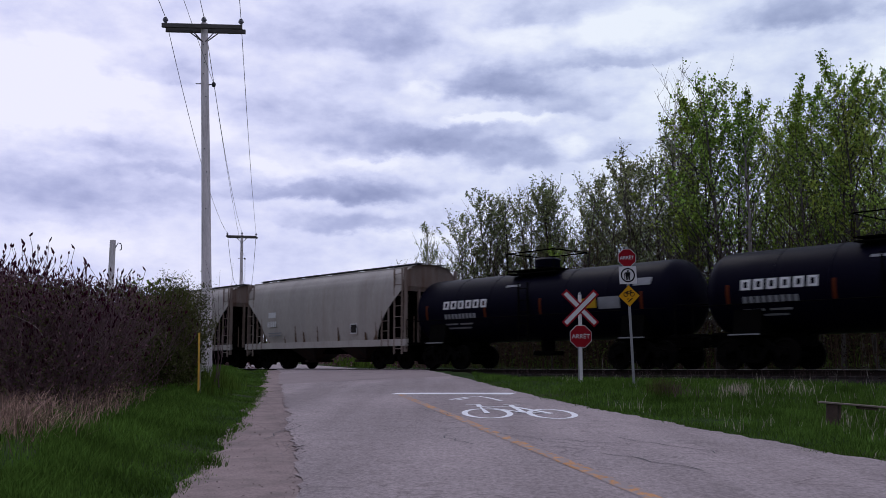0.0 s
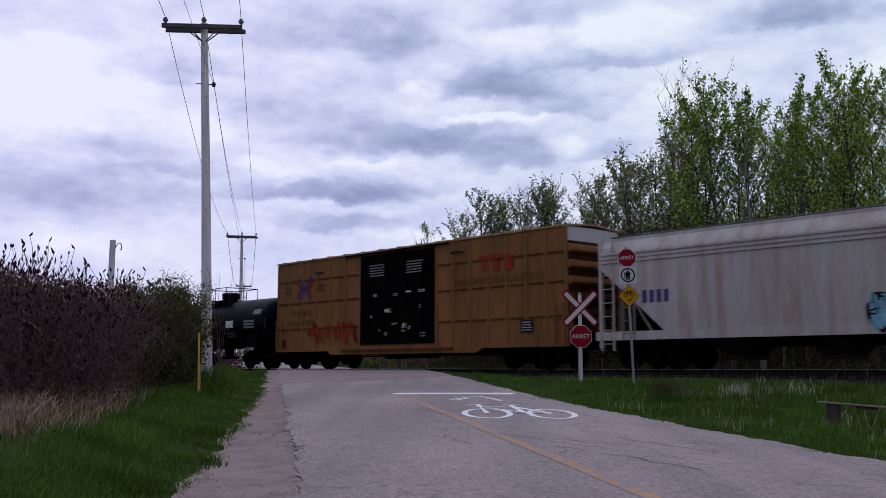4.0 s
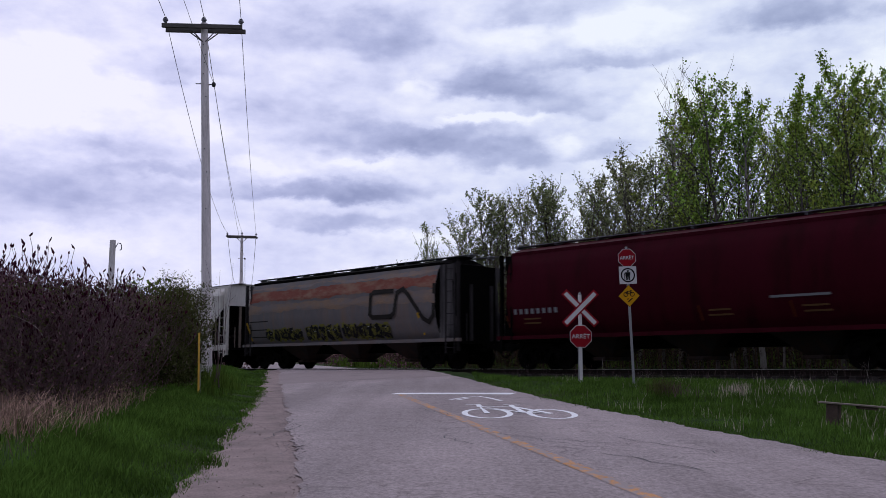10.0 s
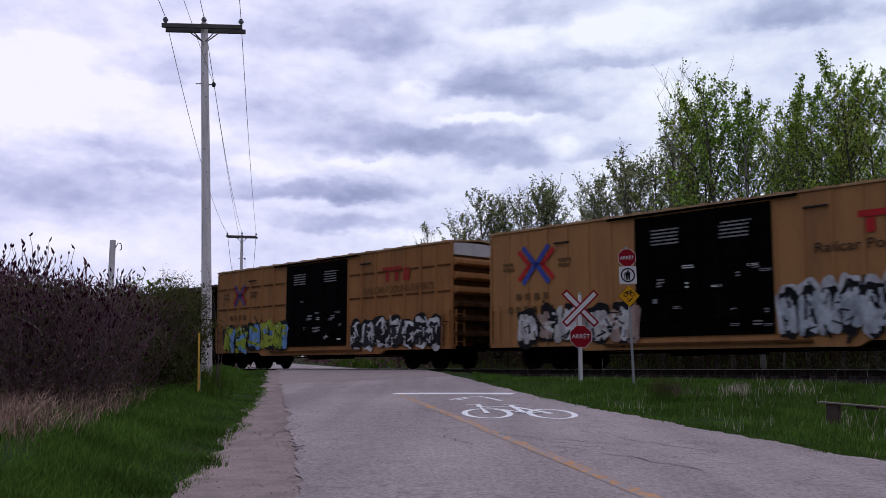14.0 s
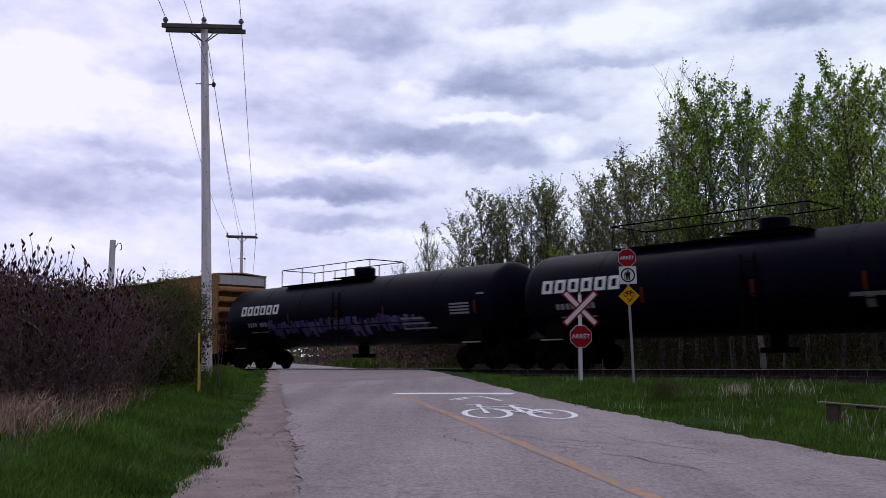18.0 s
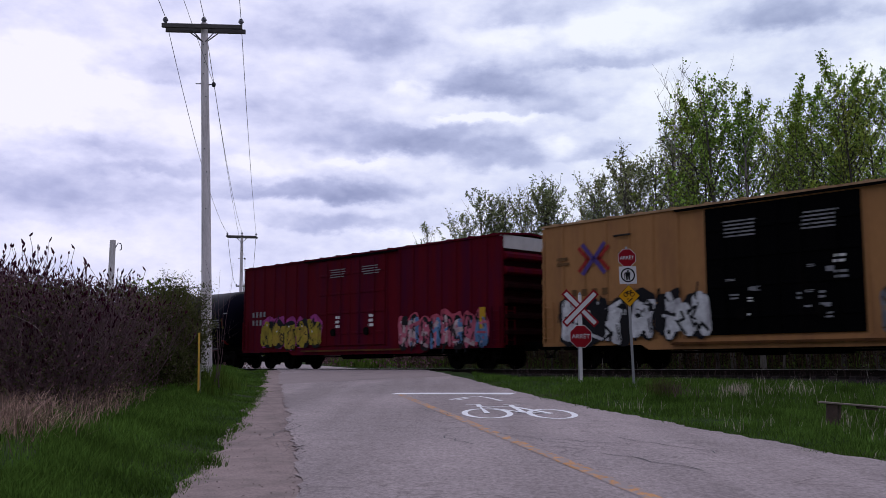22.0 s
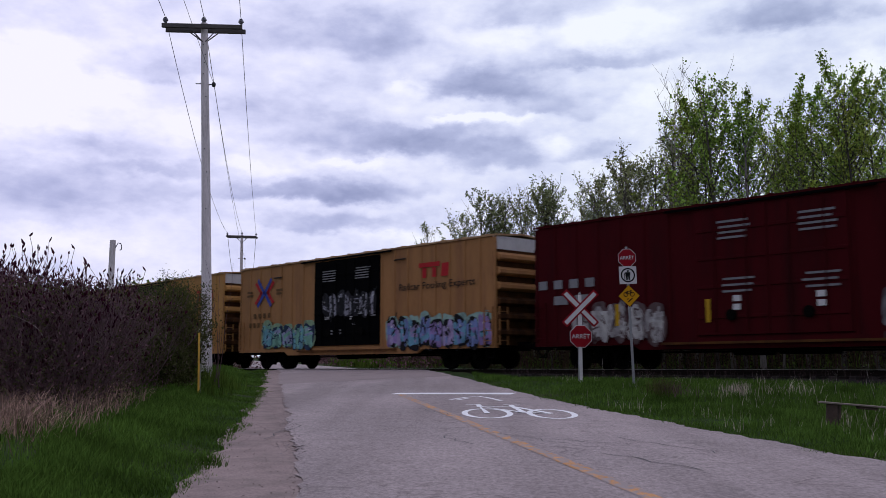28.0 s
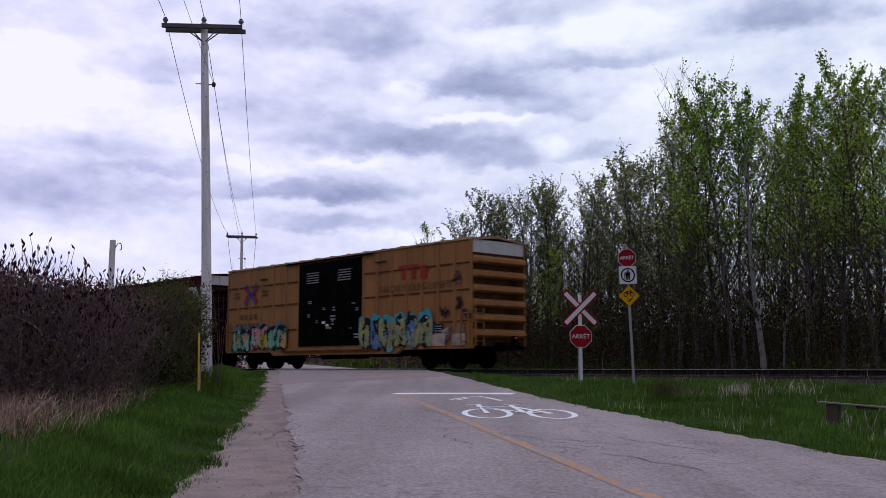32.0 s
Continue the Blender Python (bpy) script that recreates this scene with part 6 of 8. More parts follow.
def funnel_mesh():
    s = Shape()
    a = 1.25
    s.loft([[(-a, -1.25, 1.2), (a, -1.25, 1.2), (a, 1.25, 1.2), (-a, 1.25, 1.2)], [(-0.35, -0.45, 0.42), (0.35, -0.45, 0.42), (0.35, 0.45, 0.42), (-0.35, 0.45, 0.42)]])
    s.cbox(-0.42, 0.42, -0.55, 0.55, 0.30, 0.42, 0.02)
    s.tube((-0.3, 0.5, 0.36), (-0.3, 0.85, 0.36), 0.06)
    return s.mesh("discharge_funnel", "funnel")


MAT["end_rusty"] = paint("rusty_end_paint", (0.22, 0.175, 0.15), (0.12, 0.06, 0.035), 0.6, spec=0.08)
MAT["streak_rust"] = paint("rust_streak", (0.12, 0.075, 0.05), (0.08, 0.04, 0.025), 0.6, spec=0.05)
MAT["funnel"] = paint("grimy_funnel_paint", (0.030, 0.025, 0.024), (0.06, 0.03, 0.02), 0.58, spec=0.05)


def curved_quad(s, sd, u0, u1, z0, z1, mat, lift=0.012, y_of=None):
    n = 6
    vs = []
    for j in range(n + 1):
        z = z0 + (z1 - z0) * j / n
        y = y_of(z) + lift
        vs += [(sd.h - u0, y, z), (sd.h - u1, y, z)]
    s.faces(vs, [(2 * j, 2 * j + 2, 2 * j + 3, 2 * j + 1) for j in range(n)], mat)


def ragged_band(s, sd, u0, u1, z0, z1, mat, lift, seed):
    """A stain that runs along a round side, its edges wandering as rust does."""
    g = np.random.RandomState(seed)
    n, m = 70, 5
    soft = np.convolve(g.normal(size=n + 12), np.ones(6) / 6, "same")[6:n + 7]
    low = z0 + 0.13 * soft + 0.018 * g.normal(size=n + 1)
    soft = np.convolve(g.normal(size=n + 12), np.ones(6) / 6, "same")[6:n + 7]
    high = z1 + 0.09 * soft + 0.014 * g.normal(size=n + 1)
    high = np.maximum(high, low + 0.04)
    vs = []
    for i in range(n + 1):
        for j in range(m + 1):
            z = float(low[i] + (high[i] - low[i]) * j / m)
            vs.append((sd.h - u0 - (u1 - u0) * i / n, round_y(z) + lift, z))
    fs = [(i * (m + 1) + j, i * (m + 1) + j + 1, (i + 1) * (m + 1) + j + 1, (i + 1) * (m + 1) + j) for i in range(n) for j in range(m)]
    s.faces(vs, fs, mat)


def build_hoppers():
    dark = gmat("spray_black", 0.015, 0.015, 0.017)

    for c in (240.2, 226.1):
        car, sd = hopper(c, 12.6, "hop_light", "light grey two-bay covered hopper with rounded sides", True, 4.21, 4.36, None, "end_rusty", 1.75, 2)
        sd.blocks(car, 2.2, 2.85, 2.42, 2.68, 1, "mark_white", "stencil_patch", 0.0)
        sd.blocks(car, 2.15, 2.95, 1.98, 2.25, 5, "mark_white", "number_stencil", 0.3)
        s = Shape()
        sd.quad(s, 8.9, 9.3, 1.55, 1.9, None, 0.0)
        s.ob("tag_plate", "mark_black", car, "black tag plate with a white rim")
        s = Shape()
        for a, b, c0, c1 in ((8.86, 8.9, 1.51, 1.94), (9.3, 9.34, 1.51, 1.94), (8.9, 9.3, 1.51, 1.55), (8.9, 9.3, 1.9, 1.94)):
            sd.quad(s, a, b, c0, c1, None, 0.0)
        s.ob("tag_rim", "mark_white", car)
        # rust that runs down to the sill from the seams
        for i, u in enumerate((3.6, 4.5, 5.2, 6.3, 7.9, 9.9, 10.6)):
            s = Shape()
            z1 = 1.55 + 0.14 * ((i * 3) % 5)
            w0 = 0.05 + 0.02 * (i % 3)
            y = 1.475 + 0.008
            s.faces([(sd.h - u - w0, y - 0.03, 1.22), (sd.h - u + w0, y - 0.03, 1.22), (sd.h - u + w0 * 0.4, y + 0.025, z1), (sd.h - u - w0 * 0.4, y + 0.025, z1)], [(0, 3, 2, 1)])
            s.ob("rust_streak", "streak_rust", car, "brown rust streak")
        sd.bars(car, 2.2, 3.5, 1.5, 1.75, 2, "mark_grey", "stencil_block", 1, 0.4)
    # rust-streaked grey
    car, sd = hopper(173.6 - 7.75, 15.5, "hop_rusty", "grey covered hopper with rust streaks and blue graffiti", False, 4.28, 4.42, "hop_rusty", None, 2.5, 3, band=True)
    s = Shape()
    sd.quad(s, 11.1, 12.65, 2.5, 3.2, None, 0.006)
    s.ob("painted_patch", "grille", car, "grey painted-over rectangle")
    sd.graffiti(car, 9.1, 12.6, 0.98, 2.05, 4, colours((0.25, 0.50, 0.62), (0.22, 0.46, 0.60)), dark, None, 41, "light blue graffiti letters", 0.26, 0.006)
    sd.blocks(car, 1.9, 3.0, 2.1, 2.5, 4, "mark_fblue", "number_stencil", 0.35)
    # off-white with graffiti
    car, sd = hopper(157.3 - 7.7, 15.4, "hop_white", "off-white covered hopper with pink and green graffiti", False, 4.28, 4.42, None, None, 2.5, 3, band=True)
    sd.blocks(car, 1.5, 2.2, 2.45, 2.65, 4, "mark_black", "number_stencil", 0.3)
    sd.blocks(car, 1.5, 2.2, 2.0, 2.2, 5, "mark_black", "number_stencil", 0.3)
    sd.bars(car, 1.5, 2.4, 1.5, 1.75, 2, "mark_grey", "stencil_block", 1, 0.4)
    pk, gr, wh = colours((0.48, 0.10, 0.26), (0.16, 0.36, 0.22), (0.62, 0.58, 0.58))
    sd.graffiti(car, 2.9, 13.0, 1.0, 2.2, 10, [pk, gr, wh, pk, colours((0.30, 0.06, 0.18))[0]], wh, dark, 42, "big pink, green and white graffiti letters", 0.3, 0.006)
    sd.graffiti(car, 3.6, 13.0, 0.95, 1.25, 8, [pk, gr, pk], wh, None, 43, "pink and green graffiti band", 0.5, 0.03)
    # grey with rust bands and dark emblem
    car, sd = hopper(140.25 - 8.0, 16.0, "hop_grey", "grey covered hopper with rust bands and black emblem", True, 4.2, 4.45, "under", "end_grime", 1.4, 3, (0.6, 1.35), "hop_grimy")
    for z0, z1, mt in ((3.22, 3.72, "band_rust"), (2.66, 3.1, "band_tan"), (3.78, 3.92, "band_tan")):
        s = Shape()
        ragged_band(s, sd, 0.62, 14.63, z0, z1, mt, 0.008, int(z0 * 100))
        s.ob("rust_band", None, car, "horizontal band of rust")
    s = Shape()
    sd.line(s, [(12.02, 3.2), (10.78, 3.22), (10.56, 3.1), (10.5, 2.3), (10.67, 2.15), (11.9, 2.15), (12.13, 2.3), (12.3, 3.1), (12.69, 3.25), (13.03, 3.0), (13.93, 2.0), (14.26, 1.85), (14.54, 2.1), (14.6, 3.3)], 0.19, "mark_black", 0.022)
    s.ob("emblem", None, car, "black ribbon-shaped emblem")
    for z in (2.25, 1.85, 1.5):
        s = Shape()
        sd.quad(s, 0.7, 2.4, z, z + 0.05, None, -0.02)
        s.ob("stencil_block", "mark_black", car)
    gl = colours((0.19, 0.18, 0.04))[0]
    sd.graffiti(car, 2.1, 5.2, 1.28, 1.95, 4, [dark, dark], gl, None, 44, "black graffiti letters with yellow edge", 0.3, -0.012)
    sd.graffiti(car, 5.5, 8.2, 1.25, 2.05, 4, [dark, dark], gl, None, 45, "black graffiti letters with yellow edge", 0.3, -0.012)
    sd.graffiti(car, 8.4, 11.7, 1.25, 2.0, 5, [dark, dark], gl, None, 46, "black graffiti letters with yellow edge", 0.3, -0.012)
    for u in (0.45, 13.6):
        s = Shape()
        sd.line(s, [(u, 2.2), (u + 0.15, 1.4)], 0.12, "mark_yellow", 0.0)
        s.ob("reflector", None, car)
    wrap_marks(car)
    # maroon cylindrical
    car, sd = hopper(122.2 - 7.95, 15.9, "car_maroon", "dark maroon covered hopper with rounded sides", True, 4.2, 4.5, "car_maroon", "under", 1.6, 3, (0.55, 1.3))
    sd.blocks(car, 0.9, 3.1, 1.95, 2.13, 8, "mark_grey", "number_stencil", 0.5)
    sd.blocks(car, 11.0, 12.8, 2.03, 2.10, 1, "mark_grey", "lettering_bar", 0.0)
    for u in (0.5, 8.6, 11.6, 14.6):
        s = Shape()
        sd.line(s, [(u, 1.9), (u + 0.06, 1.5)], 0.07, "mark_orange", 0.0)
        s.ob("reflector", None, car)
    for u in (1.3, 8.9, 11.9):
        sd.bars(car, u, u + 0.9, 1.55, 1.85, 2, "mark_dark", "stencil_block", 1, 0.35)
    wrap_marks(car)


# ---------- tank cars ----------
def tank_car(center, L, label, long_rail, radius=1.5):
    car = car_base("tank_car", center, label, "tank car")
    h = L / 2
    cz = 1.02 + radius
    prof = []
    for i in range(9):
        t = i / 8 * math.pi / 2
        prof.append((max(0.02, radius * math.sin(t)), -h + 0.75 * (1 - math.cos(t))))
    nseg = 8
    for i in range(1, nseg):
        prof.append((radius, -h + 0.75 + (L - 1.5) * i / nseg))
    for i in range(9):
        t = math.pi / 2 - i / 8 * math.pi / 2
        prof.append((max(0.02, radius * math.sin(t)), h - 0.75 * (1 - math.cos(t))))
    s = Shape()
    s.lathe(prof, "x", 48, None, (0, 0, cz))
    s.ob("tank", "tank_black", car, "black cylindrical tank with domed ends", True)
    for i in range(1, 6):
        x = -h + 0.9 + (L - 1.8) * i / 6
        Shape().lathe([(radius + 0.001, x - 0.03), (radius + 0.012, x - 0.02), (radius + 0.012, x + 0.02), (radius + 0.001, x + 0.03)], "x", 40, None, (0, 0, cz)).ob("weld_band", "tank_black", car)
    # saddles, sills
    for k in (1, -1):
        s = Shape()
        x0, x1 = sorted((k * (h - 3.1), k * (h + 0.05)))
        s.cbox(x0, x1, -0.35, 0.35, 0.68, 1.12, 0.02)
        s.ob("stub_sill", "under", car)
        s = Shape()
        xm = k * (h - 1.75)
        s.loft([[(xm + dx, -1.3, 1.0), (xm + dx, 1.3, 1.0), (xm + dx, 1.2, 1.75), (xm + dx, 0, 1.1), (xm + dx, -1.2, 1.75)] for dx in (-0.45, 0.45)])
        s.ob("saddle", "under", car)
        Shape().box(min(k * (h - 0.2), k * (h + 0.05)), max(k * (h - 0.2), k * (h + 0.05)), -1.4, 1.4, 1.0, 1.06).ob("end_platform", "under", car)
        for y in (1.38, -1.38):
            Shape().pipe([(k * h, y, 1.06), (k * h, y, 2.0), (k * h, y * 0.2, 2.0)], 0.02).ob("handrail", "under", car)
        ladder(car, (k * (h - 0.1), 1.4), 0.4, 0.4, 1.0, "x", "under", 2, "step")
        s = Shape()
        s.box(min(k * (h - 2.2), k * (h - 1.2)), max(k * (h - 2.2), k * (h - 1.2)), 1.36, 1.40, 1.0, 1.04)
        s.ob("sill_step", "galv", car)
    Shape().pipe([(-h + 0.3, 1.42, 1.9), (h - 0.3, 1.42, 1.9)], 0.018).ob("grab_rail", "under", car)
    # top works
    zt = cz + radius
    s = Shape()
    s.lathe([(0.36, zt - 0.1), (0.36, zt + 0.12), (0.48, zt + 0.14), (0.5, zt + 0.42), (0.4, zt + 0.5), (0.05, zt + 0.53)], "z", 20)
    s.ob("valve_housing", "tank_black", car, "black valve housing on the tank top", True)
    x0, x1 = (-1.6, 5.4) if long_rail else (-1.15, 1.15)
    s = Shape()
    s.box(x0, x1, -0.95, -0.55, zt - 0.12, zt - 0.08)
    s.box(x0, x1, 0.55, 0.95, zt - 0.12, zt - 0.08)
    s.box(-1.15, 1.15, -0.95, 0.95, zt + 0.0, zt + 0.03)
    s.ob("platform", "under", car)
    rh = 0.78
    for y in (0.95, -0.95):
        s = Shape()
        n = 5 if long_rail else 3
        for i in range(n):
            x = x0 + (x1 - x0) * i / (n - 1)
            s.tube((x, y, zt - 0.12), (x, y, zt + rh - 0.1), 0.022, 0.022, 6)
        s.pipe([(x0, y, zt + rh - 0.1), (x1, y, zt + rh - 0.1)], 0.022)
        s.ob("guard_rail", "under", car, "thin black guard rail")
    for x in (x0, x1):
        Shape().pipe([(x, -0.95, zt + rh - 0.1), (x, 0.95, zt + rh - 0.1)], 0.022).ob("guard_rail", "under", car)
    ladder(car, (0.0, radius + 0.06), 0.45, 1.0, cz + 0.8, "x", "under")
    s = Shape()
    s.lathe([(0.25, 0.62), (0.25, 1.02)], "z", 14)
    s.cbox(-0.5, 0.5, -0.3, 0.3, 0.5, 0.66, 0.02)
    s.ob("bottom_outlet", "under", car)
    for x in (h - 1.75, -h + 1.75):
        truck(car, x)
    couplers(car, h + 0.25)

    def y_of(z):
        return math.sqrt(max(0.01, radius ** 2 - (z - cz) ** 2))

    return car, Side(L, 0.0), y_of


def tank_patch(car, sd, y_of, u0, u1, z0, z1, mat, name, lift=0.014):
    s = Shape()
    curved_quad(s, sd, u0, u1, z0, z1, mat, lift, y_of)
    s.ob(name, None, car)


def tank_name(car, sd, y_of, u0, u1, z0, z1):
    """Six plain pale frames following the tank's curve."""
    s = Shape()
    w = (u1 - u0) / 6
    t = (z1 - z0) * 0.41
    for i in range(6):
        a, b = u0 + i * w, u0 + (i + 0.86) * w
        e, f, k = z0 + t * 0.2, z1, (b - a) * 0.27
        for q in ((a, b - 0.04, f - t * 0.5, f), (a, b - 0.04, e, e + t * 0.5), (a, a + k, e + t * 0.5, f - t * 0.5), (b - 0.04 - k, b - 0.04, e + t * 0.5, f - t * 0.5)):
            curved_quad(s, sd, *q, "mark_white", 0.014, y_of)
    tagged(s.ob("emblem", None, car, "row of white block shapes"), kind="stuff")


def build_tanks():
    for c, L, lab in ((219.9 - 6.5, 13.0, "short black tank car with yellow placard"), (200.2, 12.1, "short black tank car with white name blocks")):
        car, sd, yo = tank_car(c, L, lab, False, 1.28)
        yellow = "yellow" in lab
        a = 2.15 if yellow else 1.6
        tank_name(car, sd, yo, a, a + 2.5, 2.28, 2.62)
        for i in range(9):
            tank_patch(car, sd, yo, a + 0.05 + i * 0.2, a + 0.19 + i * 0.2, 1.9, 2.12, "mark_grey", "number_stencil")
        for u, z, w in ((a, 1.7, 0.7), (a + 0.85, 1.7, 0.7), (a + 0.1, 1.55, 1.3)):
            tank_patch(car, sd, yo, u, u + w, z, z + 0.06, "mark_grey", "stencil_block")
        for u in (1.1, 4.4, 7.2, 11.6):
            tank_patch(car, sd, yo, u, u + 0.12, 1.9, 2.5, "mark_orange", "reflector")
        if yellow:
            tank_patch(car, sd, yo, 9.05, 9.8, 2.05, 2.38, "mark_yellow", "placard")
            tank_patch(car, sd, yo, 9.9, 10.8, 2.0, 2.4, "mark_grey", "placard")
        else:
            tank_patch(car, sd, yo, 7.8, 8.55, 2.08, 2.45, "mark_white", "placard")
            for i in range(3):
                tank_patch(car, sd, yo, 9.6, 10.6, 2.02 + i * 0.15, 2.12 + i * 0.15, "mark_grey", "stencil_block")
            for i in range(3):
                tank_patch(car, sd, yo, 7.8, 8.6, 1.65 + i * 0.12, 1.69 + i * 0.12, "mark_grey", "stencil_block")
        tank_patch(car, sd, yo, 5.4, 6.1, 3.0, 3.08, "mark_grey", "stencil_block")
        tank_patch(car, sd, yo, L - 1.7, L - 1.0, 2.7, 2.95, "mark_grey", "stencil_block")
        tank_patch(car, sd, yo, L - 2.2, L - 1.9, 1.5, 1.7, "mark_grey", "placard")
    for c, lab, kind in ((65.4 - 10.2, "long black tank car with violet graffiti scrawl", 0), (44.35 - 9.5, "long black tank car with faint grey tag", 1)):
        car, sd, yo = tank_car(c, 19.0 if kind else 20.4, lab, True, 1.53)
        if kind:
            # marks sit nearer to the front of the shorter car
            sd.h += 0.58
        tank_name(car, sd, yo, 2.0, 5.5, 2.56, 3.06)
        for i in range(8):
            if i != 4:
                tank_patch(car, sd, yo, 2.6 + i * 0.22, 2.75 + i * 0.22, 2.03, 2.23, "mark_grey", "number_stencil")
        for u, w in ((2.7, 0.8), (3.6, 0.7)):
            tank_patch(car, sd, yo, u, u + w, 1.75, 1.8, "mark_grey", "stencil_block")
        for u in (6.2, 10.1, 13.4, 18.95):
            tank_patch(car, sd, yo, u, u + 0.12, 2.1, 2.6, "mark_orange", "reflector")
        for i in range(4):
            tank_patch(car, sd, yo, 17.6, 18.7, 2.1 + i * 0.12, 2.17 + i * 0.12, "mark_grey", "stencil_block")
        tank_patch(car, sd, yo, 18.25, 18.55, 1.24, 1.48, "mark_red", "placard")
        tank_patch(car, sd, yo, 19.1, 19.5, 2.8, 2.86, "mark_grey", "stencil_block")
        s = Shape()
        rng = random.Random(60 + kind)
        if kind == 0:
            cols = colours((0.065, 0.045, 0.13), (0.10, 0.075, 0.17), (0.04, 0.03, 0.085))
            u = 4.4
            while u < 16.0:
                w = rng.uniform(0.10, 0.34)
                zc = 1.95 + rng.uniform(-0.12, 0.16)
                curved_quad(s, sd, u, u + w, zc - rng.uniform(0.1, 0.45), zc + rng.uniform(0.05, 0.3), cols[rng.randrange(3)], 0.02 + 0.004 * rng.randrange(3), yo)
                u += w * rng.uniform(0.5, 1.0)
            tagged(s.ob("graffiti", None, car, "smudged violet graffiti band"), kind="stuff")
            s = Shape()
            for i in range(3):
                curved_quad(s, sd, 14.6, 16.6 - 0.3 * i, 1.6 + i * 0.2, 1.66 + i * 0.2, "mark_grey", 0.036, yo)
            tagged(s.ob("stencil_block", None, car), kind="stuff")
        else:
            cols = colours((0.20, 0.19, 0.20), (0.15, 0.14, 0.15))
            for u, w, z0, z1 in ((13.4, 0.25, 1.65, 2.0), (13.0, 1.3, 1.95, 2.06), (14.4, 0.35, 1.6, 2.0), (14.7, 0.3, 1.8, 2.1), (15.1, 0.2, 1.6, 2.1), (15.3, 0.5, 1.85, 2.1), (15.8, 0.25, 1.7, 2.0), (16.0, 1.5, 1.86, 1.94)):
                curved_quad(s, sd, u, u + w, z0, z1, cols[rng.randrange(2)], 0.02 + 0.004 * rng.randrange(3), yo)
            tagged(s.ob("graffiti", None, car, "faint grey spray tag"), kind="stuff")

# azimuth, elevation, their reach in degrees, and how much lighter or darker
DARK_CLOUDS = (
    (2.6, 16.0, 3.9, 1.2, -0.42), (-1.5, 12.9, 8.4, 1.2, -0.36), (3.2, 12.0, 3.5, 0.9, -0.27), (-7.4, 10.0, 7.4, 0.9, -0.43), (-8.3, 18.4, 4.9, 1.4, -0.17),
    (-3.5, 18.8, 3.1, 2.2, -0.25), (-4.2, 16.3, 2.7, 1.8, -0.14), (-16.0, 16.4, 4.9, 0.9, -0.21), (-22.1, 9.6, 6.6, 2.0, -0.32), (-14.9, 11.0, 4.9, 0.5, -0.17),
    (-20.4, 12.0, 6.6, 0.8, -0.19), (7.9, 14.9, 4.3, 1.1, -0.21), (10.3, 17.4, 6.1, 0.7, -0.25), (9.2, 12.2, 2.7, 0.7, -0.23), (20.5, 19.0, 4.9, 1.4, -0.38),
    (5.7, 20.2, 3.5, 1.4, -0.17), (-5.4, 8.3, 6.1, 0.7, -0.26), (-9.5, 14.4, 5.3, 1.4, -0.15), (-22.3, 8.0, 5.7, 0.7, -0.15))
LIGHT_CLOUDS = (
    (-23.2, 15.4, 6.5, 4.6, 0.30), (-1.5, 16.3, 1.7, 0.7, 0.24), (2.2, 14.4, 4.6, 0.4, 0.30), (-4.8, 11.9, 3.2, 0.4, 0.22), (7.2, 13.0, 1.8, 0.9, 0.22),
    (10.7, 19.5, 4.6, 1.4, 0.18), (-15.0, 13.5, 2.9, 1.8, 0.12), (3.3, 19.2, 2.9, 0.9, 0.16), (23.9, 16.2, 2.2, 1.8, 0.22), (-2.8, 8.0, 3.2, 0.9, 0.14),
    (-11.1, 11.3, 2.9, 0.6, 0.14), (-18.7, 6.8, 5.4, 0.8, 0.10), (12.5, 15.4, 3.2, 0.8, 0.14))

# ---------- plants ----------
def limb_path(rng, a, d, length, n=6, wander=0.12, rise=0.05):
    pts, p, v = [a.copy()], a.copy(), d.normalized()
    for _ in range(n):
        v = (v + Vector((rng.uniform(-1, 1), rng.uniform(-1, 1), rng.uniform(-0.5, 1))) * wander + Vector((0, 0, rise))).normalized()
        p = p + v * (length / n)
        pts.append(p.copy())
    return pts


def sweep(s, pts, r0, r1, seg=6, mat=None):
    rings = []
    for i, p in enumerate(pts):
        a, b = pts[max(0, i - 1)], pts[min(len(pts) - 1, i + 1)]
        ax = (b - a).normalized()
        sd = ax.orthogonal().normalized()
        w = ax.cross(sd)
        r = r0 + (r1 - r0) * i / (len(pts) - 1)
        rings.append([p + r * (math.cos(t) * sd + math.sin(t) * w) for t in np.linspace(0, 2 * math.pi, seg + 1)[:-1]])
    s.loft(rings, mat, True, True)


def leaf_cloud(name, centers, size, seed, mat, droop=0.3, slim=0.75):
    """One small bent quad a leaf, at the given centres."""
    g = np.random.RandomState(seed)
    c = np.asarray(centers, dtype=np.float64)
    n = len(c)
    a = g.normal(size=(n, 3))
    a[:, 2] -= droop
    a /= np.linalg.norm(a, axis=1)[:, None]
    b = np.cross(a, g.normal(size=(n, 3)))
    b /= np.linalg.norm(b, axis=1)[:, None] + 1e-9
    sz = size * g.uniform(0.6, 1.35, size=(n, 1))
    v = np.empty((n, 4, 3))
    v[:, 0] = c
    v[:, 1] = c + a * sz * 0.5 + b * sz * 0.5 * slim
    v[:, 2] = c + a * sz
    v[:, 3] = c + a * sz * 0.5 - b * sz * 0.5 * slim
    return arrays_mesh(name, v.reshape(-1, 3), np.arange(4 * n), 4, mat)


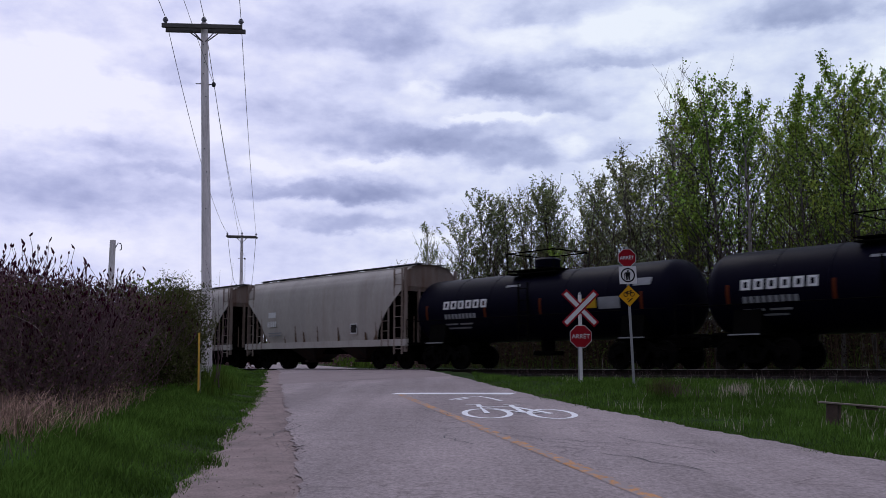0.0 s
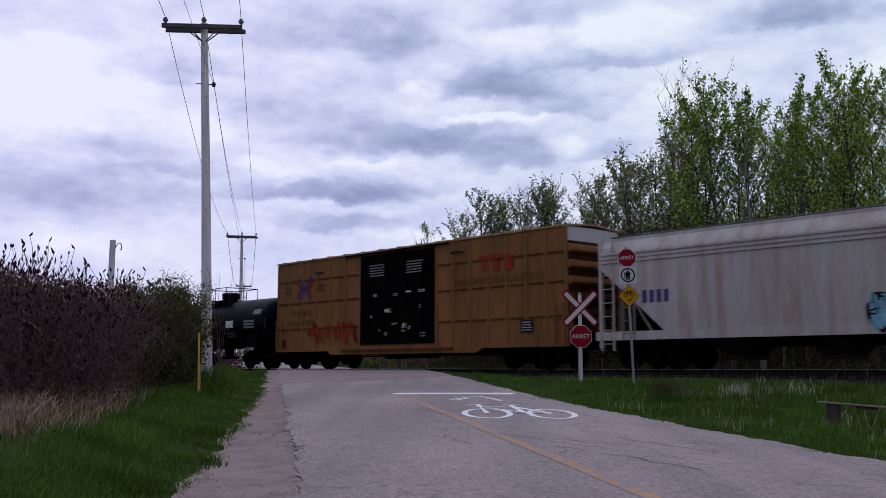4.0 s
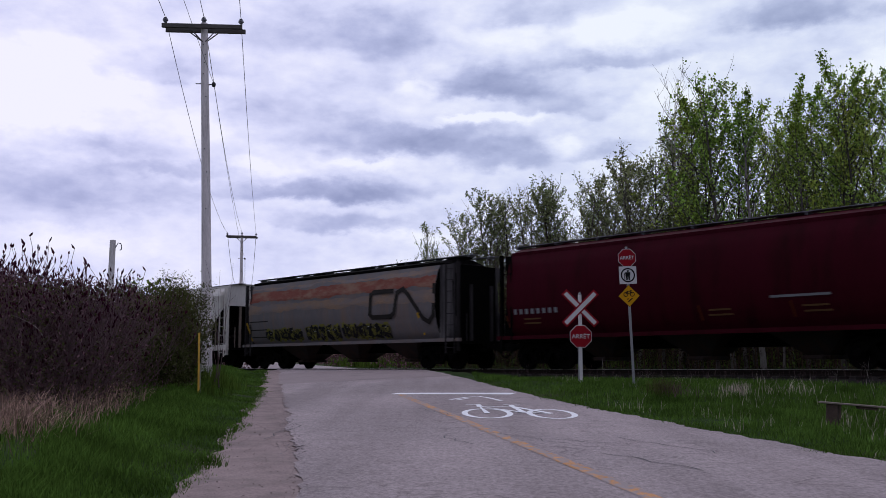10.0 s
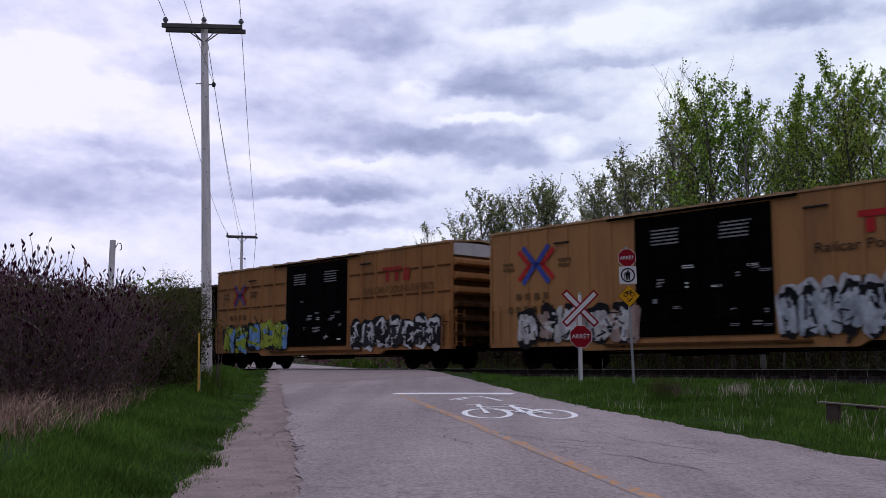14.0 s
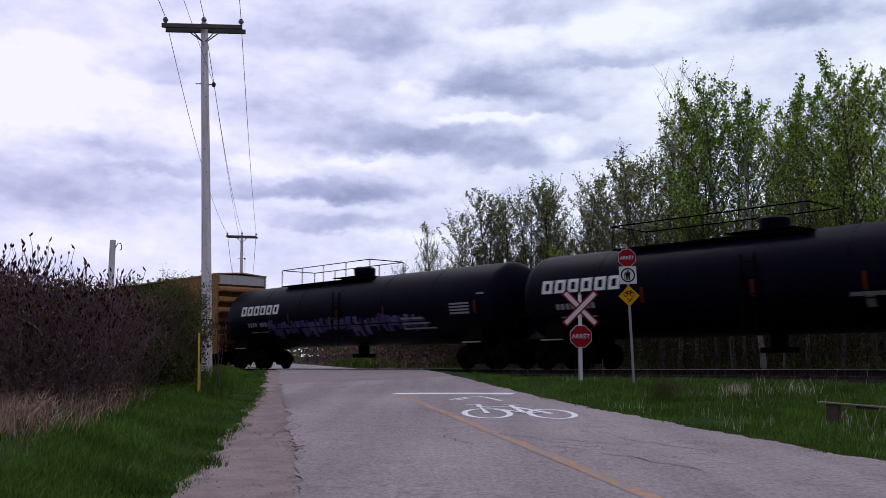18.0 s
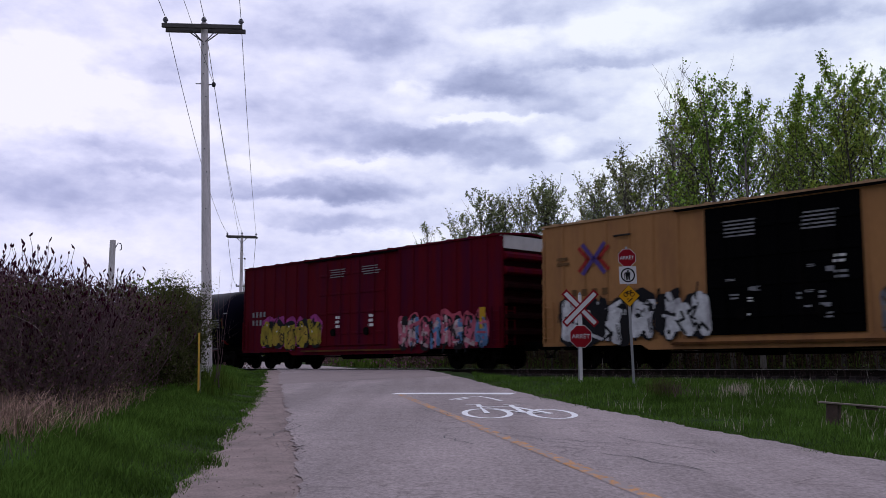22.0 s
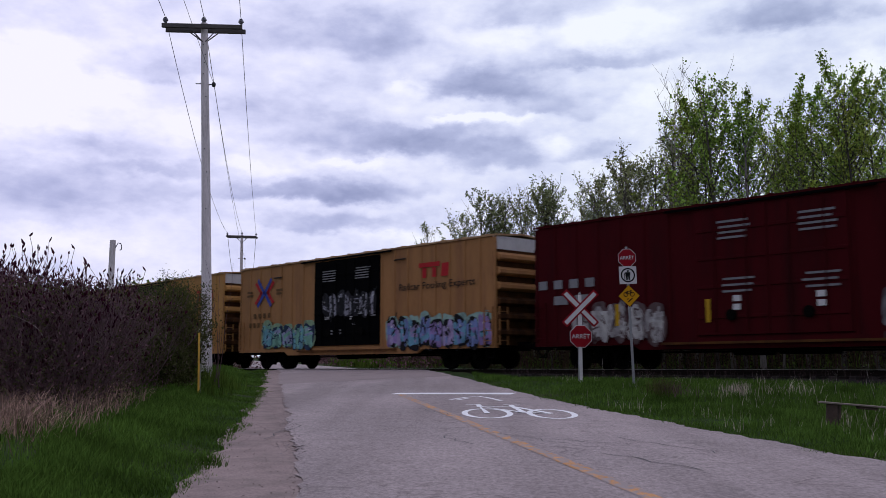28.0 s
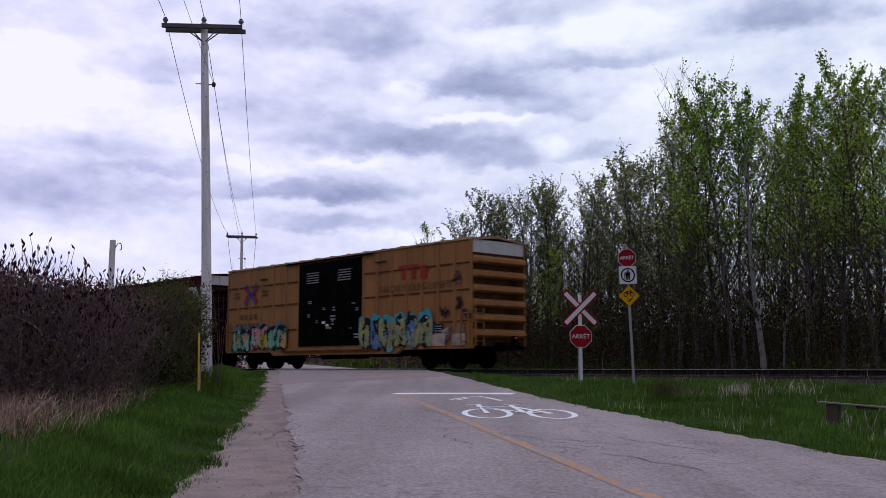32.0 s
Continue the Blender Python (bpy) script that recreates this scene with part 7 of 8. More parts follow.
def poplar(H, seed, leaves=5200, leaf=0.13, spread=0.20, bark="bark", leaf_mat="leaf", bare=0.30, label="", limbs=34, shoots=5, tight=0.06):
    rng = random.Random(seed)
    th = new("poplar_tree")
    tagged(th, label, "tree", "trees beyond the track")
    s = Shape()
    trunk = limb_path(rng, Vector((0, 0, -0.3)), Vector((rng.uniform(-0.05, 0.05), rng.uniform(-0.05, 0.05), 1)), H * 0.97, 10, 0.035, 0.03)
    sweep(s, trunk, 0.0072 * H + 0.02, 0.012, 8)
    tips = []
    for i in range(limbs):
        t = bare * 0.6 + (0.97 - bare * 0.6) * (i + rng.random()) / limbs
        k = t * (len(trunk) - 1)
        j = min(int(k), len(trunk) - 2)
        a = trunk[j].lerp(trunk[j + 1], k - j)
        ang = i * 2.4 + rng.uniform(-0.5, 0.5)
        ln = H * spread * (1.15 - 0.8 * t) * rng.uniform(0.7, 1.3)
        d = Vector((math.cos(ang), math.sin(ang), rng.uniform(0.55, 1.3)))
        pts = limb_path(rng, a, d, ln, 5, 0.14, 0.10)
        sweep(s, pts, 0.004 * H * (1.1 - t) + 0.008, 0.005, 4)
        dens = (0.12 if t < bare else 1.0) * rng.choice((0.15, 0.6, 1.2, 2.2))
        for m in range(shoots):
            q = pts[1 + m % 4].lerp(pts[min(5, 2 + m % 4)], rng.random())
            tw = limb_path(rng, q, Vector((rng.uniform(-0.9, 0.9), rng.uniform(-0.9, 0.9), rng.uniform(0.6, 1.3))), ln * rng.uniform(0.2, 0.45) + 0.15, 3, 0.15, 0.10)
            sweep(s, tw, 0.010, 0.004, 3)
            tips.append((tw, dens * rng.choice((0.3, 1.0, 1.0, 1.9))))
        tips.append((pts[2:], dens * 0.7))
    top = trunk[-2:]
    tips += [(top, 1.5)]
    s.ob("trunk", bark, th, "slender grey trunk with rising limbs")
    g = np.random.RandomState(seed)
    if leaves:
        w = np.array([d * (len(t) - 1) for t, d in tips])
        pick = g.choice(len(tips), size=leaves, p=w / w.sum())
        c = np.empty((leaves, 3))
        for i, k in enumerate(pick):
            t = tips[k][0]
            f = g.random() ** 0.7 * (len(t) - 1)
            j = min(int(f), len(t) - 2)
            c[i] = t[j].lerp(t[j + 1], f - j)
        c += np.clip(g.normal(scale=tight, size=c.shape), -2 * tight, 2 * tight)
        o = new("crown", leaf_cloud("crown", c, leaf, seed, leaf_mat))
        o.parent = th
        o["label"] = "loose crown of small spring leaves"
    return th


def top_z(py, y):
    return 0.08 + y * math.tan(radians(6.85) + math.atan((441 - py) / 1738))


def at_column(px, y):
    return (px - 784) / 1738 * y


def place_tree(proto, H0, px, y, py, seed, fat=1.0):
    rng = random.Random(seed)
    x = at_column(px, y)
    z = ground_z(x, y)
    tall = max((v.co.z for part in proto.children for v in part.data.vertices), default=H0) - 0.25
    k = (top_z(py, y) - z) / tall
    m = pose(x, y, z, 0, 0, rng.uniform(0, 360)) @ Matrix.Diagonal((k * fat, k * fat, k, 1))
    return m


def forked_birch():
    """A pale crooked trunk with a broken dark fork at the wood's edge."""
    y = 36.5
    x = at_column(1347, y)
    z = ground_z(x, y)
    th = new("birch_tree")
    th.matrix_basis = pose(x, y, z)
    tagged(th, "pale crooked birch with a broken fork at the wood's edge", "tree", "trees beyond the track")
    rng = random.Random(108)
    s = Shape()
    trunk = [Vector(p) for p in ((0.03, 0, -0.3), (0.0, 0, 0.6), (-0.09, 0, 1.5), (-0.16, 0.02, 2.1), (-0.22, 0.05, 3.0), (-0.30, 0.1, 4.4), (-0.26, 0.1, 5.8), (-0.34, 0.15, 7.2), (-0.30, 0.2, 8.6))]
    sweep(s, trunk, 0.125, 0.03, 9)
    sweep(s, [trunk[3], Vector((0.02, 0, 2.4)), Vector((0.10, 0, 2.75))], 0.06, 0.02, 6)
    for i in range(12):
        k = 4 + i % 5
        a = trunk[min(k, 7)].lerp(trunk[min(k + 1, 8)], rng.random())
        sweep(s, limb_path(rng, a, Vector((rng.uniform(-0.8, 0.8), rng.uniform(-0.5, 0.5), rng.uniform(0.7, 1.3))), rng.uniform(0.8, 1.8), 5, 0.14, 0.1), 0.025, 0.006, 4)
    s.ob("trunk", "birch", th, "pale peeling trunk")
    s = Shape()
    sweep(s, [trunk[3] + Vector((0, -0.05, -0.05)), Vector((-0.42, -0.1, 2.42)), Vector((-0.72, -0.1, 2.85)), Vector((-0.86, -0.1, 3.0))], 0.085, 0.05, 7)
    s.ob("broken_limb", "bark", th, "dark broken limb")
    # a dead branch caught among the trunks
    s = Shape()
    x, y = at_column(1382, 37.5), 37.5
    sweep(s, [Vector((0, 0, -0.3)), Vector((0.12, 0, 1.75)), Vector((0.75, 0, 2.3)), Vector((1.5, 0, 2.75))], 0.05, 0.03, 6)
    o = s.ob("dead_branch", "bark", at=pose(x, y, ground_z(x, y)))
    tagged(o, "dark bent dead branch leaning among the trunks", "branch")


def build_trees():
    lab = "slender young poplar in fresh leaf beyond the track"
    H = 12.0
    dense = [poplar(H, s, 3700, 0.115, 0.33, limbs=36, bare=0.30, label=lab, shoots=6, tight=0.075) for s in (101, 102, 103)]
    airy = [poplar(H, s, 2300, 0.115, 0.28, limbs=34, leaf_mat="leaf_pale", label="thin budding poplar beyond the track", bare=0.25, shoots=6, tight=0.05) for s in (104, 105, 106)]
    bare = poplar(H, 107, 0, bark="pale_twig", label="bare pale tree with thin upright branches", spread=0.26)
    used = set()

    def put(proto, m):
        if proto.name in used:
            return copy_thing(proto, m @ Matrix.Diagonal([1 / v for v in proto.scale] + [1]))
        used.add(proto.name)
        proto.matrix_basis = m
        return proto

    front = ((1488, 37, 96, 0), (1548, 36, 132, 1), (1425, 39, 160, 2), (1296, 40, 112, 1), (1335, 42, 150, 2), (1268, 41, 140, 0), (1228, 43, 160, 2), (1400, 45, 205, 0), (1600, 34, 120, 2), (1455, 42, 140, 2), (1525, 41, 140, 0), (1562, 39, 130, 2), (1318, 40, 190, 2), (1500, 46, 200, 1), (1372, 47, 225, 1))
    for i, (px, y, py, k) in enumerate(front):
        put(dense[k], place_tree(dense[k], H, px, y, py, 200 + i, 1.0))
    # thinner budding trees that step down towards the crossing
    rng = random.Random(29)
    skyline = ([826, 850, 905, 940, 985, 1022, 1060, 1092, 1125, 1165, 1195, 1250, 1385], [385, 334, 345, 325, 316, 315, 330, 295, 262, 250, 225, 205, 215])
    for i in range(32):
        px = 822 + i * 12.6 + rng.uniform(-5, 5)
        if px > 1215:
            px += 40 * (i - 31)
        y = float(np.interp(px, [826, 1060, 1200], [57, 52, 46])) + rng.uniform(-2, 5)
        py = float(np.interp(px, *skyline)) + (0 if i % 2 else rng.uniform(6, 34))
        put(airy[i % 3], place_tree(airy[i % 3], H, px, y, py, 300 + i, 1.2))
    for i, (px, y, py, k) in enumerate(((756, 64, 392, 2), (742, 68, 428, 0), (700, 86, 462, 1), (790, 66, 440, 2), (1385, 50, 215, 0), (1250, 50, 210, 2))):
        put(airy[k], place_tree(airy[k], H, px, y, py, 350 + i, 0.9))
    put(bare, place_tree(bare, H, 1203, 45, 116, 400, 0.8))
    forked_birch()
    # lower trees that fill the wood
    rng = random.Random(77)
    for i in range(8):
        px = rng.uniform(830, 1590)
        y = np.interp(px, [830, 1100, 1590], [55, 46, 37]) + rng.uniform(-3, 14)
        edge = np.interp(px, [830, 1060, 1150, 1230, 1300, 1590], [350, 330, 270, 190, 140, 120])
        py = edge + rng.uniform(60, 230)
        pr = rng.choice(dense if px > 1180 else airy + dense[:1])
        put(pr, place_tree(pr, H, px, y, py, 500 + i, rng.uniform(1.0, 1.3)))


def stems(name, spots, h0, h1, lean, r, seed, mat, twigs=3):
    """Many thin upright stems as one mesh, three-sided and tapered."""
    g = np.random.RandomState(seed)
    base, tip, rad = [], [], []
    for x, y, z in spots:
        h = g.uniform(h0, h1)
        b = np.array((x, y, z - 0.05))
        t = b + np.array((g.normal() * lean * h, g.normal() * lean * h, h))
        base.append(b), tip.append(t), rad.append(r * h / h1)
        for _ in range(twigs):
            f = g.uniform(0.35, 0.95)
            q = b + (t - b) * f
            ln = h * g.uniform(0.12, 0.32)
            base.append(q), tip.append(q + np.array((g.normal() * 0.5, g.normal() * 0.5, g.uniform(0.3, 1.0))) * ln), rad.append(r * 0.45 * (1 - 0.5 * f))
    base, tip, rad = np.array(base), np.array(tip), np.array(rad)[:, None]
    n = len(base)
    ang = g.uniform(0, 6.28, size=n)
    v = np.empty((n, 6, 3))
    for k in range(3):
        o = np.stack((np.cos(ang + k * 2.094), np.sin(ang + k * 2.094), np.zeros(n)), 1)
        v[:, k] = base + o * rad
        v[:, 3 + k] = tip + o * rad * 0.3
    q = np.array((0, 1, 4, 3, 1, 2, 5, 4, 2, 0, 3, 5))
    f = (np.arange(n)[:, None] * 6 + q[None, :]).ravel()
    return arrays_mesh(name, v.reshape(-1, 3), f, 4, mat)


def build_thicket():
    rng = random.Random(31)
    spots = []
    while len(spots) < 3000:
        y = rng.uniform(33, 75)
        x = rng.uniform(-6, 30)
        q = q_of(x, y)
        if q < 33.0 or q > 60 or (x - road_x(y)) < 7:
            continue
        spots.append((x, y, ground_z(x, y)))
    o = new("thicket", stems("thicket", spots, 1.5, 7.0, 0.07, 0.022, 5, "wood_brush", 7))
    tagged(o, "tangle of bare brown stems under the trees", "thicket", kind="stuff")
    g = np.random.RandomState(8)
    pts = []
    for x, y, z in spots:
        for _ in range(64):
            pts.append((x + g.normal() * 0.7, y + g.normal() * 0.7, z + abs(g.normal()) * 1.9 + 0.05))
    # dark leaf colour imitates the shade on the wood's floor
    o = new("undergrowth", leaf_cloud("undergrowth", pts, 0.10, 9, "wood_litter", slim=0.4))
    tagged(o, "brown withered undergrowth coloured dark for the wood's shade", "undergrowth", kind="stuff")
    pts = []
    for i in range(480):
        x, y, z = spots[rng.randrange(len(spots))]
        hh = rng.uniform(0.6, 3.6)
        r = rng.uniform(0.4, 0.9)
        for _ in range(85):
            pts.append((x + g.normal() * r, y + g.normal() * r, z + max(0.05, hh + g.normal() * 0.9)))
    o = new("young_foliage", leaf_cloud("young_foliage", pts, 0.095, 10, "leaf_shrub"))
    tagged(o, "sparse green foliage of shrubs between the trunks", "foliage", kind="stuff")
    # hedge of scrub along the far field
    pts = []
    for i in range(420):
        y = rng.uniform(55, 95)
        x = road_x(y) - rng.uniform(3.6, 30)
        hh = rng.uniform(1.0, 2.8)
        for _ in range(130):
            pts.append((x + g.normal() * 0.8, y + g.normal() * 0.8, ground_z(x, y) + hh * g.random()))
    for i in range(160):
        y = rng.uniform(55, 95)
        x = road_x(y) + rng.uniform(4.0, 22)
        hh = rng.uniform(0.5, 1.5)
        for _ in range(130):
            pts.append((x + g.normal() * 0.8, y + g.normal() * 0.8, ground_z(x, y) + hh * g.random()))
    o = new("scrub_hedge", leaf_cloud("scrub_hedge", pts, 0.16, 13, "brushleaf"))
    tagged(o, "low brown leafless scrub beyond the crossing", "scrub", kind="stuff")
    # far woods that close the view behind
    pts, sp = [], []
    for i in range(900):
        a = rng.uniform(-0.62, 0.9)
        d = rng.uniform(95, 210)
        x, y = d * math.sin(a), d * math.cos(a)
        if abs(x - road_x(min(y, 200))) < 8:
            continue
        if q_of(x, y) < 40:
            continue
        z = ground_z(x, y)
        tall = 10.0 if -0.32 < x / y < -0.235 else 4.0 if x < -8 else 3.2
        hh = rng.uniform(0.5, 1.0) * tall
        sp.append((x, y, z))
        for _ in range(75):
            f = g.random()
            pts.append((x + g.normal() * 1.3, y + g.normal() * 1.3, z + hh * f ** 0.7))
    o = new("far_woods", leaf_cloud("far_woods", pts, 0.55, 11, "leaf_shrub"))
    tagged(o, "far low green woods beyond the fields", "woods", kind="stuff")
    o = new("far_trunks", stems("far_trunks", sp, 3.0, 7.0, 0.04, 0.09, 12, "brush", 2))
    tagged(o, "bare trunks of the far woods", "woods", kind="stuff")


def sumac(seed, n=16, H=3.0):
    """A clump of dark stems, each topped by an upright red-brown seed cluster."""
    rng = random.Random(seed)
    th = new("sumac_shrub")
    tagged(th, "dark leafless sumac with red-brown seed clusters", "shrub", "sumac shrubs")
    s = Shape()
    heads = Shape()
    for i in range(n):
        a = Vector((rng.uniform(-0.8, 0.8), rng.uniform(-0.8, 0.8), -0.1))
        h = H * rng.uniform(0.7, 1.0)
        pts = limb_path(rng, a, Vector((rng.uniform(-0.8, 0.8), rng.uniform(-0.8, 0.8), 1)), h, 6, 0.30, 0.07)
        sweep(s, pts, 0.012, 0.006, 5)
        tips = [pts[-1]]
        for _ in range(8):
            k = rng.randrange(1, 7)
            tw = limb_path(rng, pts[k], Vector((rng.uniform(-1, 1), rng.uniform(-1, 1), rng.uniform(0.1, 0.9))), h * rng.uniform(0.12, 0.3), 4, 0.3, 0.22)
            sweep(s, tw, 0.008, 0.005, 4)
            tips.append(tw[-1])
        for t in tips:
            if rng.random() < 0.85:
                ln, r = rng.uniform(0.07, 0.15), rng.uniform(0.015, 0.027)
                tilt = Vector((rng.uniform(-0.55, 0.55), rng.uniform(-0.55, 0.55), 1)).normalized()
                rings = []
                for f, w in ((0, 0.5), (0.25, 1.0), (0.55, 0.9), (0.85, 0.5), (1, 0.12)):
                    c = t + tilt * ln * f
                    rings.append([c + Vector((math.cos(u), math.sin(u), 0)) * r * w * rng.uniform(0.75, 1.25) for u in np.linspace(0, 2 * math.pi, 7)[:-1]])
                heads.loft(rings)
    tagged(s.ob("stem_growth", "twig", th, "thin dark brown stems"), kind="stuff")
    tagged(heads.ob("seed_growth", "seedhead", th, "dark red-brown upright seed clusters"), kind="stuff")
    return th


def build_shrubs():
    protos = [sumac(s, 20, 3.0) for s in (61, 62, 63)]
    rng = random.Random(66)
    used = set()
    rows = []
    tall = min(max(v.co.z for part in pr.children for v in part.data.vertices) for pr in protos)
    for i in range(72):
        px = -60 + i * 4.75 + rng.uniform(-6, 6)
        y = rng.uniform(14.0, 26)
        x = at_column(px, y)
        if x > road_x(y) - 6.4 or (px < 110 and i % 5 == 2):
            continue
        edge = np.interp(px, [-60, 0, 40, 100, 160, 230, 300], [425, 432, 452, 470, 490, 505, 560])
        z = ground_z(x, y)
        k = (top_z(edge + (rng.uniform(-4, 16) if i % 5 < 3 else rng.uniform(25, 95)), y) - z) / tall
        rows.append((x, y, z, max(0.35, k)))
    for i, (x, y, z, k) in enumerate(rows):
        m = pose(x, y, z, 0, 0, rng.uniform(0, 360)) @ Matrix.Scale(k, 4)
        pr = protos[i % 3]
        if pr.name in used:
            copy_thing(pr, m @ Matrix.Diagonal([1 / v for v in pr.scale] + [1]))
        else:
            used.add(pr.name)
            pr.matrix_basis = m
    # dead brush around their feet
    spots = []
    for x, y, z, k in rows:
        for _ in range(55):
            spots.append((x + rng.gauss(0, 0.9), y + rng.gauss(0, 0.9), z))
    spots = [(x, y, ground_z(x, y)) for x, y, z in spots if x < road_x(y) - 5.5 - 0.5 * rng.random()]
    o = new("dead_brush", stems("dead_brush", spots, 0.6, 1.9, 0.5, 0.008, 14, "brush", 6))
    tagged(o, "dense dead brown brush under the sumac", "brush", kind="stuff")
    g = np.random.RandomState(15)
    pts = []
    for x, y, z in spots:
        for _ in range(44):
            pts.append((x + g.normal() * 0.3, y + g.normal() * 0.3, z + min(1.9, abs(g.normal()) * 1.1)))
    o = new("withered_foliage", leaf_cloud("withered_foliage", pts, 0.052, 16, "brushleaf", slim=0.4))
    tagged(o, "withered brown foliage in the brush", "brush", kind="stuff")
    pts = []
    for x, y, z, k in rows:
        for _ in range(34):
            pts.append((x + g.normal() * 0.8, y + g.normal() * 0.8, z + k * 3.0 * g.uniform(0.25, 0.86)))
    o = new("seed_clusters", leaf_cloud("seed_clusters", pts, 0.085, 19, "seedhead", droop=-1.2, slim=0.5))
    tagged(o, "dark red seed clusters scattered through the sumac", "seed clusters", kind="stuff")
    pts = []
    for x, y, z in spots:
        if noise.noise(Vector((x * 0.45, y * 0.45, 4))) + 0.16 * (x - road_x(y) + 8.5) > 0.05:
            for _ in range(22):
                pts.append((x + g.normal() * 0.3, y + g.normal() * 0.3, z + min(1.8, abs(g.normal()) * 1.0)))
    o = new("budding_foliage", leaf_cloud("budding_foliage", pts, 0.052, 17, "willow_leaf", slim=0.45))
    tagged(o, "olive-green budding leaves in the brush", "brush", kind="stuff")
    # old pale canes that bow out of the brush
    s = Shape()
    for i in range(26):
        px, y = rng.uniform(0, 320), rng.uniform(13.5, 18)
        x = at_column(px, y)
        if x > road_x(y) - 6.0:
            continue
        a = Vector((x, y, ground_z(x, y) + rng.uniform(0.1, 1.2)))
        sweep(s, limb_path(rng, a, Vector((rng.uniform(-1, 1), rng.uniform(-0.6, 0.2), rng.uniform(0.3, 1.2))), rng.uniform(0.3, 0.75), 7, 0.12, -0.14), 0.0055, 0.002, 4)
    o = s.ob("old_canes", "pale_twig")
    tagged(o, "pale bowed dead canes in the brush", "brush", kind="stuff")
    # green shrub beside the pole
    for px, y, py, seed in ((262, 27, 478, 71), (296, 26, 474, 72), (316, 27, 488, 73), (285, 24, 510, 74), (312, 23.5, 548, 75), (235, 26, 512, 76), (205, 24, 545, 78), (250, 22, 575, 79), (178, 22, 590, 80), (298, 24.5, 490, 82), (316, 24, 532, 83), (276, 25.5, 480, 84), (300, 22.8, 605, 86)):
        x = at_column(px, y)
        z = ground_z(x, y)
        H = top_z(py, y) - z
        rng2 = random.Random(seed)
        th = new("willow_shrub")
        th.matrix_basis = pose(x, y, z)
        tagged(th, "dull green budding willow shrub at the verge", "shrub", "willow shrubs")
        s = Shape()
        c = []
        for i in range(20):
            pts = limb_path(rng2, Vector((rng2.uniform(-0.25, 0.25), rng2.uniform(-0.25, 0.25), -0.1)), Vector((rng2.uniform(-0.4, 0.4), rng2.uniform(-0.4, 0.4), 1)), H * rng2.uniform(0.7, 1.05), 6, 0.1, 0.04)
            sweep(s, pts, 0.016, 0.005, 4)
            for p, q in zip(pts[1:], pts[2:]):
                for _ in range(125):
                    c.append(p.lerp(q, rng2.random()) + Vector((rng2.gauss(0, 0.13), rng2.gauss(0, 0.13), rng2.gauss(0, 0.09))))
        tagged(s.ob("stem_growth", "twig", th, "thin brown stems"), kind="stuff")
        o = new("foliage", leaf_cloud("foliage", c, 0.056, seed, "willow_leaf", slim=0.5))
        o.parent = th
        o["label"] = "small dull green leaves"
    # bare sapling by the pole
    th = new("bare_sapling")
    x, y = at_column(385, 27.0), 27.0
    th.matrix_basis = pose(x, y, ground_z(x, y))
    tagged(th, "bare thin sapling beside the utility pole", "sapling")
    s = Shape()
    rng2 = random.Random(81)
    for i in range(5):
        sweep(s, limb_path(rng2, Vector((rng2.uniform(-0.15, 0.15), 0, -0.1)), Vector((rng2.uniform(-0.28, 0.3), rng2.uniform(-0.2, 0.2), 1)), rng2.uniform(2.6, 4.6), 7, 0.10, 0.02), 0.011, 0.003, 4)
    s.ob("stems", "twig", th)


def blades(name, spots, h0, h1, w, seed, mat, lean=0.35):
    g = np.random.RandomState(seed)
    b = np.asarray(spots, dtype=np.float64)
    n = len(b)
    h = g.uniform(h0, h1, size=(n, 1)) * (b[:, 3:4] if b.shape[1] > 3 else 1)
    b = b[:, :3]
    a = g.uniform(0, 6.283, size=n)
    d = np.stack((np.cos(a), np.sin(a), np.zeros(n)), 1)
    sidev = np.stack((-np.sin(a + 0.6), np.cos(a + 0.6), np.zeros(n)), 1) * w / 2 * g.uniform(0.7, 1.3, size=(n, 1))
    le = g.uniform(0.05, 1.0, size=(n, 1)) * lean
    v = np.empty((n, 5, 3))
    up = np.array((0, 0, 1.0))
    v[:, 0], v[:, 1] = b - sidev, b + sidev
    mid = b + up * h * 0.6 + d * h * le * 0.35
    v[:, 2], v[:, 3] = mid + sidev * 0.7, mid - sidev * 0.7
    v[:, 4] = b + up * h + d * h * le
    tri = np.array((0, 1, 2, 0, 2, 3, 3, 2, 4))
    f = (np.arange(n)[:, None] * 5 + tri[None, :]).ravel()
    return arrays_mesh(name, v.reshape(-1, 3), f, 3, mat)


